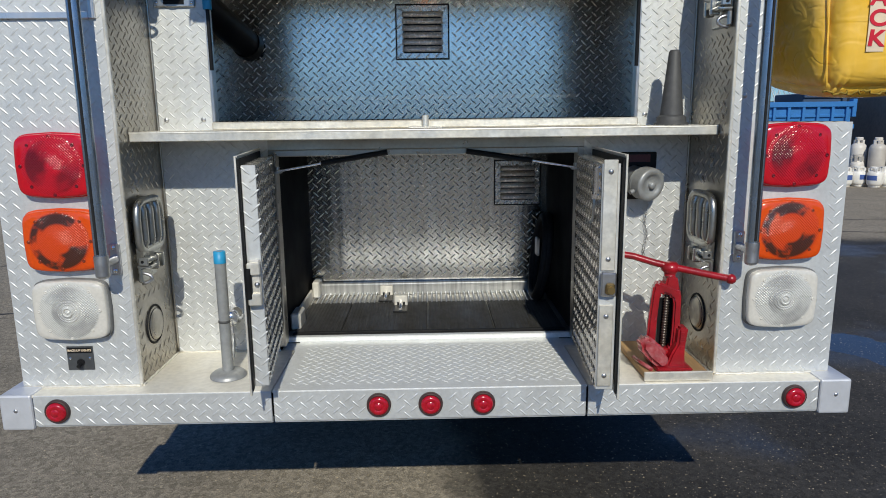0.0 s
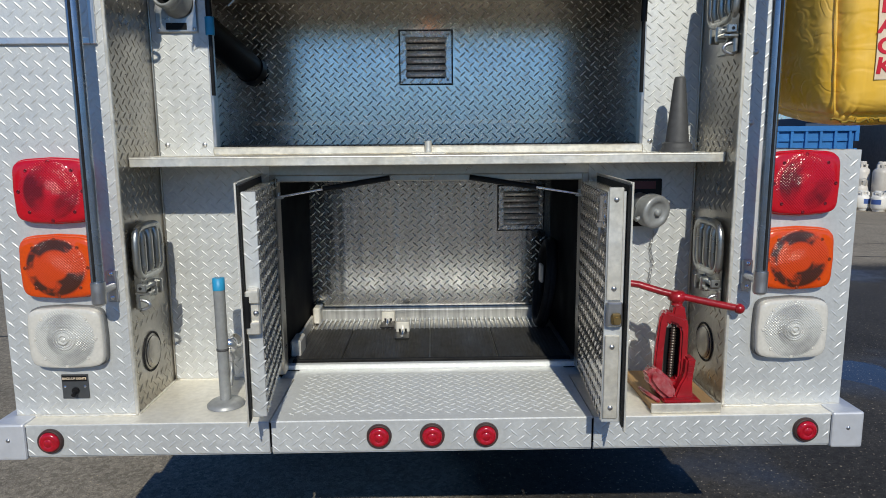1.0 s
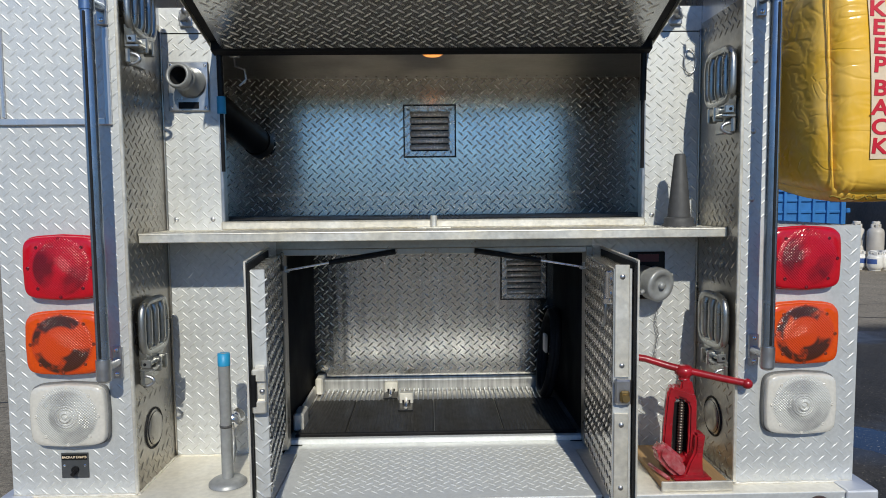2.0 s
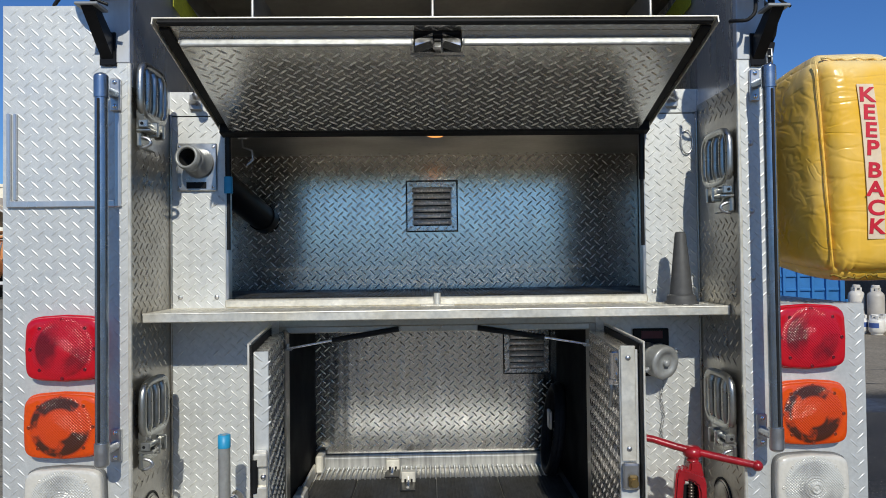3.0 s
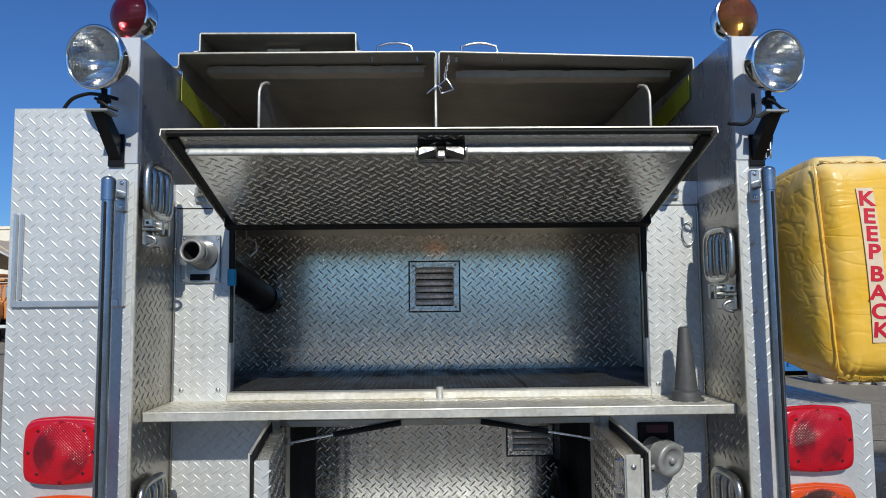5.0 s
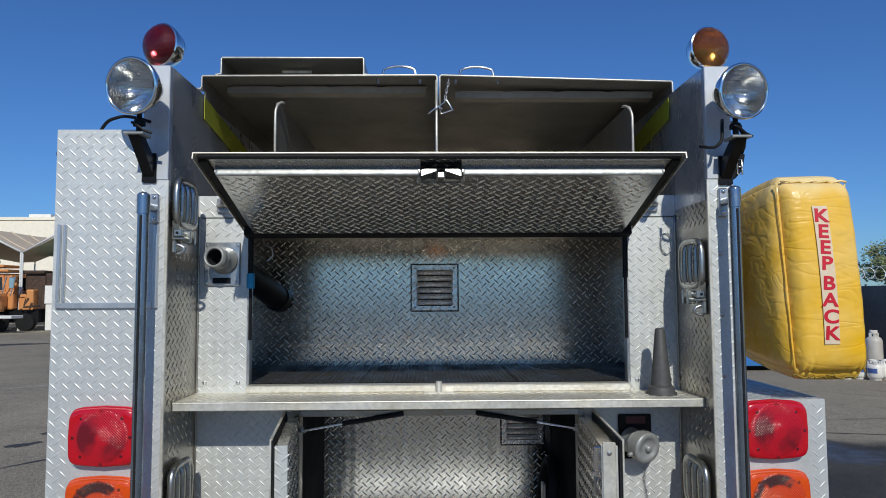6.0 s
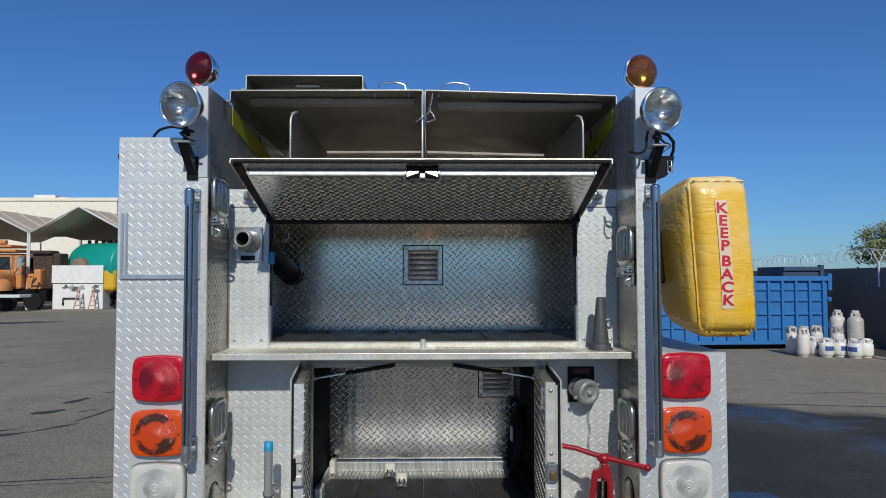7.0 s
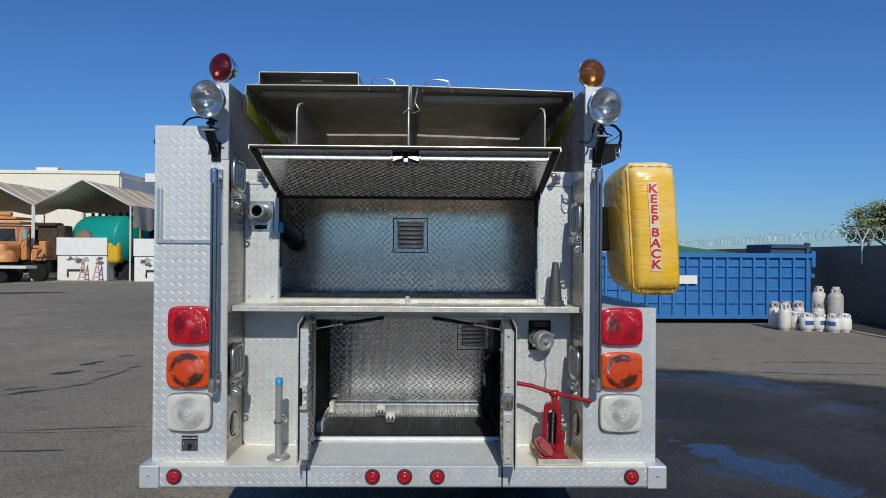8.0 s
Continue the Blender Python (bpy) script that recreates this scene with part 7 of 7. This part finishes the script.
for m in ((8.62, 12.30, 30), (9.03, 12.02, 20), (9.22, 11.76, 300), (9.50, 11.84, 120)):
    copy_thing(small, pose(m[0], m[1], 0, 0, 0, m[2]))

# block wall running away, with a wire coil on top
WA, WB = Vector((9.45, 0.0, 0)), Vector((15.9, 43.0, 0))
wd = (WB - WA).normalized()
WM = Matrix(((wd.x, wd.y, 0, WA.x), (wd.y, -wd.x, 0, WA.y), (0, 0, 1, 0), (0, 0, 0, 1)))  # x along the wall, y away from the yard
wall_len, WALL_H = (WB - WA).length, 2.0
bm = bmesh.new()
block(bm, 0, wall_len, 0.0, 0.19, 0, WALL_H)
for k in range(10):
    block(bm, 0, wall_len, -0.006, 0.0, 0.2 * k + 0.012, 0.2 * k + 0.198)
bmesh.ops.transform(bm, matrix=WM, verts=bm.verts)
bmesh.ops.recalc_face_normals(bm, faces=bm.faces)
solid("wall_east", bm, BLOCK, "dark painted block wall, its south side added unseen", "wall", kind="structure")
# a pale kerb edges the dark strip along the wall
KA, KB = Vector((9.55, 4.0, 0)), Vector((9.74, 14.0, 0))
kd = (KB - KA).normalized()
bm = bmesh.new()
block(bm, 0, (KB - KA).length, -0.045, 0.045, 0, 0.035, 0.008)
bmesh.ops.transform(bm, matrix=Matrix(((kd.x, kd.y, 0, KA.x), (kd.y, -kd.x, 0, KA.y), (0, 0, 1, 0), (0, 0, 0, 1))), verts=bm.verts)
bmesh.ops.recalc_face_normals(bm, faces=bm.faces)
solid("kerb", bm, material("concrete_kerb", (0.46, 0.43, 0.38), 0.85, grain=0.1, grain_scale=20, stain=0.4, stain_scale=2), "low pale concrete kerb before the block wall", "kerb", kind="structure")
bm = bmesh.new()
bm.faces.new([bm.verts.new((x, y, 0.012)) for x, y in ((9.58, 4.0), (10.03, 4.0), (11.52, 14.0), (9.76, 14.0))])
solid("verge", bm, material("dark_brown_ground", (0.075, 0.058, 0.045), 0.95, grain=0.3, grain_scale=30, stain=0.5, stain_scale=3, bump=0.01, bump_scale=25), "dark brown strip of ground along the wall", "earth", kind="structure")
bm = bmesh.new()
pts = []
turns = int(wall_len / 0.52)
for k in range(turns * 14):
    q = 2 * math.pi * k / 14
    pts.append(WM @ Vector((0.52 * k / 14 + 0.05 * math.sin(k * 0.37), 0.09 + 0.17 * math.cos(q), WALL_H + 0.34 + 0.03 * math.sin(k * 0.045) + (0.17 + 0.02 * math.sin(k * 0.11)) * math.sin(q))))
sweep(bm, pts, 0.009, 4)
solid("razor_wire", bm, RAZOR, "coil of galvanised razor wire above the wall", "razor wire", kind="stuff")
for k in range(4):
    x = 5.56 + 9.0 * k
    bm = bmesh.new()
    rod(bm, (x, -0.03, 1.5), (x, -0.03, WALL_H + 0.12), 0.03, 8)
    for s in (-1, 1):
        rod(bm, (x, -0.03, WALL_H + 0.1), (x, -0.03 + s * 0.17, WALL_H + 0.46), 0.018, 8)
    bmesh.ops.transform(bm, matrix=WM, verts=bm.verts)
    solid("wire_post", bm, RAZOR, "galvanised Y-shaped post carrying the wire coil", "post", "wire posts")

bm = bmesh.new()  # unseen wall added behind the viewer to darken the low reflections
block(bm, -45, 30, -26.2, -26.0, 0, 2.3)
solid("wall_south", bm, BLOCK, "dark painted block wall, its south side added unseen", "wall", kind="structure")

# tree beyond the wall
rnd = random.Random(11)
tree = thing("tree", (21.0, 26.0, 0), "bushy tree with small dry green leaves beyond the wall", "tree")
bm = bmesh.new()
rod(bm, (0, 0, 0), (0.1, 0, 1.9), 0.2, 10, 0.14)
for k in range(9):
    q = k * 2.4
    rod(bm, (0.1, 0, 1.5 + 0.05 * k), (1.5 * math.cos(q), 1.2 * math.sin(q), 2.6 + 0.18 * k), 0.07, 6, 0.02)
part("trunk", bm, BARK, tree)
bm = bmesh.new()
for c in range(170):
    q, e = rnd.uniform(0, 6.283), rnd.uniform(-0.4, 1.0)
    rr = rnd.uniform(0.5, 1.0)
    cx, cy, cz = 2.3 * rr * math.cos(q) * math.cos(e), 1.7 * rr * math.sin(q) * math.cos(e), 3.0 + 1.35 * rr * math.sin(e)
    s = rnd.uniform(0.22, 0.5)
    for _ in range(75):
        p = Vector((cx + rnd.gauss(0, s * 0.5), cy + rnd.gauss(0, s * 0.5), cz + rnd.gauss(0, s * 0.42)))
        a = Vector((rnd.gauss(0, 1), rnd.gauss(0, 1), rnd.gauss(0, 1))).normalized() * rnd.uniform(0.06, 0.11)
        b = a.orthogonal().normalized() * a.length * 0.45
        vs = [bm.verts.new(p - a), bm.verts.new(p + b), bm.verts.new(p + a), bm.verts.new(p - b)]
        bm.faces.new(vs)
part("crown", bm, LEAF, tree)

# ---- far side: sheds, building, lorries ----
bm = bmesh.new()
block(bm, -60, -25.5, 52, 74, 0, 8.2)
block(bm, -60, -25.4, 51.9, 52.0, 8.02, 8.27)
house = thing("warehouse", (-40, 52, 0), "long cream stucco warehouse with a flat roof", "building")
bmesh.ops.translate(bm, verts=bm.verts, vec=(40, -52, 0))
part("wall", bm, STUCCO, house)
bm = bmesh.new()
block(bm, -33.4 + 40, -31.6 + 40, 2, 3.6, 8.2, 8.75)
block(bm, -31.4 + 40, -30.6 + 40, 2, 3.2, 8.2, 8.55)
part("roof_unit", bm, WHITE_BOX, house)
bm = bmesh.new()
block(bm, -25.1 + 40, -24.0 + 40, 4, 5, 7.8, 8.55)
part("roof_unit", bm, WHITE_BOX, house)
# side painted pale to look lit, though it faces away from the sun
bm = bmesh.new()
block(bm, -25.5 + 40, -25.40 + 40, 0.2, 21.8, 0.3, 7.8)
part("metal_side", bm, material("pale_lit_siding", (0.82, 0.80, 0.75), 0.6, 0.2, grain=0.08, stain=0.3, stain_scale=0.6), house)


CANVAS_SEAM = material("pale_canvas_seam", (0.64, 0.53, 0.40), 0.85, grain=0.1, grain_scale=8, stain=0.3)


def shade_tent(x0, x1, y0, y1, ridge, eave):
    tent = thing("shade_tent", ((x0 + x1) / 2, y0, 0), "tan canvas shade tent on white poles", "tent", "shade tents")
    w, d = (x1 - x0) / 2, y1 - y0
    bm = bmesh.new()
    n = 14
    for s in (-1, 1):
        rows = []
        for i in range(n + 1):
            u = i / n
            sag = 0.10 * math.sin(math.pi * u)
            rows.append([bm.verts.new((s * w * u, d * v, ridge + (eave - ridge) * u - sag - 0.12 * math.sin(math.pi * v * 3) ** 2 * (0.3 + 0.7 * u))) for v in (0, 0.16, 0.33, 0.5, 0.66, 0.83, 1)])
        for a, b in zip(rows, rows[1:]):
            for i in range(6):
                bm.faces.new((a[i], a[i + 1], b[i + 1], b[i])).smooth = True
    part("canopy", bm, CANVAS, tent)
    bm = bmesh.new()
    sweep(bm, [(-w, -0.03, eave), (0, -0.03, ridge), (w, -0.03, eave)], 0.06, 6)
    part("front_edge", bm, POLE, tent)
    for v in (0.16, 0.33, 0.5, 0.66):  # seams where the sheets are sewn together
        bm = bmesh.new()
        for s in (-1, 1):
            sweep(bm, [(s * w * i / n, d * v, 0.02 + ridge + (eave - ridge) * i / n - 0.10 * math.sin(math.pi * i / n) - 0.12 * math.sin(math.pi * v * 3) ** 2 * (0.3 + 0.7 * i / n)) for i in range(n + 1)], 0.032, 5)
        part("seam", bm, CANVAS_SEAM, tent, "pale sewn seam")
    for x in (-w, w):
        for y in (0.0, d * 0.5, d):
            bm = bmesh.new()
            rod(bm, (x, y, 0), (x, y, eave), 0.05, 8)
            part("pole", bm, POLE, tent)
    return tent


shade_tent(-22.35, -16.95, 35.0, 46, 5.75, 4.28)
shade_tent(-28.1, -22.45, 35.0, 46, 5.75, 4.32)
bm = bmesh.new()
n = 16
rows = [[bm.verts.new((-16.8 + 0.14 * math.sin(k * 2.2) * (4.5 - z), 35.0 + 11 * k / n, z + (0.12 * math.sin(k * 1.7) if z < 3.5 else 0))) for z in (4.3, 3.0)] for k in range(n + 1)]
for a, b in zip(rows, rows[1:]):
    bm.faces.new((a[0], b[0], b[1], a[1])).smooth = True
solid("tent_side_curtain", bm, CANVAS, "tan canvas curtain hanging from the tent eave", "curtain")

tanker = thing("tank_truck", (-18.9, 37.0, 0), "teal water tank truck with a yellow cab parked under canvas", "truck")
bm = bmesh.new()
M = pose(0, 0, 2.45, 0, 0, -22) @ pose(0, 0, 0, 0, 90, 0)
lathe(bm, [(0.0, -2.0), (0.9, -1.95), (1.28, -1.8), (1.36, -1.6), (1.36, 1.5), (1.3, 1.62), (0.0, 1.72)], M, 32)
part("tank", bm, TEAL, tanker)
for k in range(6):
    bm = bmesh.new()
    rod(bm, (-1.3 + 0.5 * k, 0.3 - 0.2 * k, 3.75), (-1.3 + 0.5 * k, 0.3 - 0.2 * k, 3.98), 0.1, 8)
    part("tank_fitting", bm, BLACK_PAINT, tanker)
bm = bmesh.new()
sweep(bm, [(1.55, -1.0, 1.2), (1.5, -0.95, 3.4), (1.0, -0.6, 3.7)], 0.05, 6)
sweep(bm, [(1.95, -0.7, 1.2), (1.9, -0.65, 3.2), (1.5, -0.4, 3.6)], 0.05, 6)
part("tank_ladder", bm, TRUCK_YELLOW, tanker)
bm = bmesh.new()
block(bm, 0.45, 1.2, -1.75, -0.8, 1.0, 2.3, 0.25, 3)
part("yellow_bin", bm, TRUCK_YELLOW, tanker, "yellow rounded rear bin")
bm = bmesh.new()
block(bm, -2.4, 2.4, -0.6, 0.9, 0.5, 1.1)
part("chassis", bm, BLACK_PAINT, tanker)
for x in (-1.5, 0.2, 1.5):
    bm = bmesh.new()
    rod(bm, (x, -0.95, 0.5), (x, -0.6, 0.5), 0.5, 20)
    part("wheel", bm, BLACK, tanker)

lorry = thing("orange_truck", (-22.9, 34.6, 0), "old orange work truck parked under the canvas", "truck")
bm = bmesh.new()
block(bm, -3.2, 0.35, 0.0, 1.9, 1.15, 2.15, 0.1, 2)
part("body", bm, ORANGE, lorry)
bm = bmesh.new()
block(bm, -3.0, 0.1, -1.5, 0.05, 1.15, 2.1, 0.22, 3)
part("bonnet", bm, ORANGE, lorry)
bm = bmesh.new()
prism(bm, [(-3.1, 2.1), (0.35, 2.1), (0.2, 3.0), (0.0, 3.12), (-2.9, 3.12), (-3.0, 3.0)], Matrix.Translation((0, 1.9, 0)) @ FRONT, 1.8)
bmesh.ops.recalc_face_normals(bm, faces=bm.faces)
cab = part("cab", bm, ORANGE, lorry)
bm = bmesh.new()
prism(bm, [(-2.8, 2.2), (-0.15, 2.2), (-0.25, 2.92), (-2.7, 2.92)], Matrix.Translation((0, 0.098, 0)) @ FRONT, 0.02)
part("windscreen", bm, GLASS_DARK, cab, "dark windscreen")
bm = bmesh.new()
block(bm, 0.30, 0.365, 0.45, 1.5, 2.2, 2.9, 0.01)
part("side_window", bm, GLASS_DARK, cab)
bm = bmesh.new()
for x, z0, z1 in ((-0.05, 1.9, 2.95), (0.42, 1.9, 2.95)):
    rod(bm, (x, -0.35, z0), (x + 0.25, -0.35, z1), 0.035, 6)
block(bm, 0.35, 0.6, -0.4, -0.3, 2.3, 2.9, 0.02)
part("mirror_arm", bm, CHROME, cab)
for x0, x1, z in ((-3.2, -0.1, 3.45), (-3.2, 0.15, 3.2)):
    bm = bmesh.new()
    block(bm, x0, x1, -0.2, 1.6, z, z + 0.14, 0.03)
    part("roof_rack", bm, ORANGE, lorry, "orange roof rack")
bm = bmesh.new()
rod(bm, (-3.2, -0.1, 3.78), (-0.4, -0.1, 3.72), 0.13, 10)
part("rack_pipe", bm, ORANGE, lorry)
bm = bmesh.new()
prof = [(0.0, -0.78), (0.30, -0.76), (0.52, -0.55), (0.62, -0.2), (0.62, 0.2), (0.55, 0.5), (0.3, 0.7), (0.0, 0.72)]
lathe(bm, prof, Matrix.Translation((-0.28, -1.1, 1.15)) @ pose(0, 0, 0, 0, 90, 0), 24)
bmesh.ops.bisect_plane(bm, geom=bm.verts[:] + bm.edges[:] + bm.faces[:], plane_co=(0, 0, 1.08), plane_no=(0, 0, -1), clear_outer=True)
part("wing", bm, ORANGE, lorry, "rounded orange front wing")
bm = bmesh.new()
prism(bm, squircle(0.34, 0.15, 24, 3.0), Matrix.Translation((-0.49, -1.62, 1.38)) @ FRONT, 0.06)
recess = part("lamp_recess", bm, BLACK_PAINT, lorry, "black headlight surround")
for x in (-0.62, -0.36):
    bm = bmesh.new()
    lathe(bm, [(0.10, 0.0), (0.09, 0.04), (0.0, 0.06)], Matrix.Translation((x, -1.68, 1.38)) @ FRONT, 16)
    part("headlight", bm, LAMP_AMBER, recess)
bm = bmesh.new()  # bars framing and parting the windscreen
for x0, x1 in ((-2.86, -2.76), (-1.52, -1.46), (-0.24, -0.12)):
    prism(bm, [(x0, 2.16), (x1, 2.16), (x1 - 0.06, 2.98), (x0 - 0.06, 2.98)], Matrix.Translation((0, 0.09, 0)) @ FRONT, 0.05)
block(bm, -2.9, -0.1, 0.03, 0.09, 2.14, 2.21)
block(bm, -2.9, -0.2, 0.03, 0.09, 2.93, 3.02)
part("screen_frame", bm, ORANGE, cab, "orange windscreen frame")
bm = bmesh.new()
for x in (-2.3, -0.9):
    rod(bm, (x, 0.02, 2.2), (x + 0.5, 0.02, 2.62), 0.015, 6)
part("wiper", bm, BLACK_PAINT, cab)
bm = bmesh.new()
block(bm, 0.352, 0.358, 0.42, 0.45, 1.25, 2.95)
block(bm, 0.352, 0.358, 1.5, 1.53, 1.25, 2.95)
block(bm, 0.352, 0.37, 1.3, 1.45, 2.0, 2.05)
part("door_seam", bm, BLACK_PAINT, cab)
bm = bmesh.new()
for k in range(7):
    block(bm, -2.95, -1.55, -1.565, -1.552, 1.30 + 0.09 * k, 1.33 + 0.09 * k)
part("grille_bar", bm, STEEL, lorry)
bm = bmesh.new()
lathe(bm, [(0.0, -0.6), (0.42, -0.58), (0.46, -0.5), (0.46, 0.5), (0.42, 0.58), (0.0, 0.6)], Matrix.Translation((3.0, 1.5, 2.45)) @ pose(0, 0, 0, 90, 0, 0), 24)
part("drum", bm, material("tan_brown_drum", (0.22, 0.15, 0.10), 0.7, grain=0.2, grain_scale=8, stain=0.5, stain_scale=3), lorry, "brown mixing drum on the deck")
bm = bmesh.new()
block(bm, -3.0, -1.5, -1.55, -1.48, 1.25, 1.95, 0.03)
part("grille", bm, BLACK_PAINT, lorry)
bm = bmesh.new()
block(bm, -3.2, 0.6, -1.6, -1.4, 0.6, 0.95, 0.03)
part("bumper", bm, BLACK_PAINT, lorry)
bm = bmesh.new()
block(bm, -3.0, 1.55, 0.2, 1.4, 0.45, 1.15)
part("chassis", bm, BLACK_PAINT, lorry)
for x in (-2.6, 0.25):
    bm = bmesh.new()
    rod(bm, (x, -1.2, 0.48), (x, -0.85, 0.48), 0.48, 20)
    part("wheel", bm, BLACK, lorry)
for x in (1.0,):
    bm = bmesh.new()
    rod(bm, (x, 0.0, 0.48), (x, 0.35, 0.48), 0.48, 20)
    part("wheel", bm, BLACK, lorry)
for x0, x1, y0, z0, z1, m2 in ((0.45, 1.0, 0.3, 1.1, 2.0, ORANGE), (0.9, 1.3, 0.2, 1.1, 2.25, ORANGE), (0.55, 2.1, 0.7, 2.2, 3.15, RUST), (1.3, 1.72, 0.6, 1.15, 3.0, RUST), (1.8, 3.1, 2.3, 1.15, 3.2, RUST), (0.4, 1.7, 0.5, 3.1, 3.3, RUST)):
    bm = bmesh.new()
    block(bm, x0, x1, y0, y0 + 0.9, z0, z1, 0.08, 2)
    part("deck_machine", bm, m2, lorry, "worn machinery on the deck")

rnd = random.Random(21)
for k in range(4):  # pipes and hoses lying over the deck
    bm = bmesh.new()
    x0, z0 = rnd.uniform(0.4, 1.5), rnd.uniform(1.3, 3.3)
    sweep(bm, [(x0, -0.15, z0), (x0 + rnd.uniform(-0.3, 0.3), -0.3, z0 + rnd.uniform(-0.5, 0.2)), (x0 + rnd.uniform(-0.4, 0.5), 0.1, z0 + rnd.uniform(-0.9, -0.2))], rnd.uniform(0.03, 0.07), 6)
    part("deck_pipe", bm, ORANGE if k % 3 == 0 else RUST, lorry)

trailer = thing("flat_trailer", (-23.6, 32.4, 0), "low grey metal trailer", "trailer")
bm = bmesh.new()
block(bm, -1.2, 2.6, -0.4, 0.6, 0.75, 0.9, 0.02)
block(bm, -1.2, 0.2, -0.42, 0.6, 0.45, 0.8, 0.02)
part("bed", bm, POLE, trailer)
bm = bmesh.new()
rod(bm, (1.35, -0.5, 0.30), (1.35, -0.3, 0.30), 0.30, 18)
part("wheel", bm, BLACK, trailer)


SMEAR = [material("dark_smear", (0.12, 0.12, 0.12), 0.8, grain=0.3, grain_scale=8), material("grey_smear", (0.38, 0.37, 0.36), 0.8, grain=0.3, grain_scale=8)]


def skip_box(x0, x1, y, top, seed):
    w = (x1 - x0) / 2
    ob = thing("white_skip", ((x0 + x1) / 2, y, 0), "white-painted site bin smeared with dark patches", "bin", "site bins")
    bm = bmesh.new()
    block(bm, -w, w, 0, 1.3, 0.0, top, 0.03)
    part("shell", bm, WHITE_BOX, ob)
    r2 = random.Random(seed)
    bm = bmesh.new()
    block(bm, -w - 0.02, w + 0.02, -0.05, 0.0, top * 0.60, top * 1.005)
    part("upper_panel", bm, WHITE_BOX, ob, "clean white upper panel")
    bm = bmesh.new()
    block(bm, -w, w, -0.012, 0.0, top * 0.585, top * 0.60)
    part("seam", bm, BLACK_PAINT, ob)
    for k in range(9):
        bm = bmesh.new()
        cx, cz = r2.uniform(-w * 0.8, w * 0.8), r2.uniform(top * 0.40, top * 0.52)
        pts = [(cx + r2.uniform(0.10, 0.30) * math.cos(q), cz + r2.uniform(0.06, 0.18) * math.sin(q)) for q in (2 * math.pi * i / 11 for i in range(11))]
        prism(bm, pts, Matrix.Translation((0, -0.001, 0)) @ FRONT, 0.004 + 0.001 * k)
        part("dark_smear", bm, SMEAR[k % 2], ob)
    bm = bmesh.new()
    sweep(bm, [(-w * 0.55, -0.06, 0.25), (-w * 0.55, -0.06, 0.62), (w * 0.1, -0.06, 0.62)], 0.05, 6)
    part("pipe", bm, RUST, ob)
    return ob


skip_box(-21.15, -18.35, 35.2, 2.45, 2)
skip_box(-16.5, -13.4, 34.5, 2.4, 9)
LADDER_RED = material("faded_red_ladder", (0.62, 0.36, 0.30), 0.6, grain=0.1, stain=0.3)
ladder = thing("step_ladder", (-19.1, 34.6, 0), "pale red folding step ladder", "ladder")
for dx in (-0.45, 0.35):
    for k in (0, 1):
        bm = bmesh.new()
        rod(bm, (dx + 0.62 * k * 0.6 - 0.1, 0, 0), (dx + 0.15, 0.1, 1.25), 0.035, 6)
        part("leg", bm, LADDER_RED, ladder)
    for k in range(4):
        bm = bmesh.new()
        rod(bm, (dx - 0.04 + 0.03 * k, 0.02, 0.25 + 0.26 * k), (dx + 0.32 - 0.04 * k, 0.02, 0.25 + 0.26 * k), 0.03, 6)
        part("rung", bm, LADDER_RED, ladder)
# black backing added for the clutter and shade below the tent
bm = bmesh.new()
block(bm, -17.4, -12, 38.5, 39, 0, 3.6)
solid("dark_store", bm, BLACK_PAINT, "black block added for dark clutter and shade under the canvas", "store")
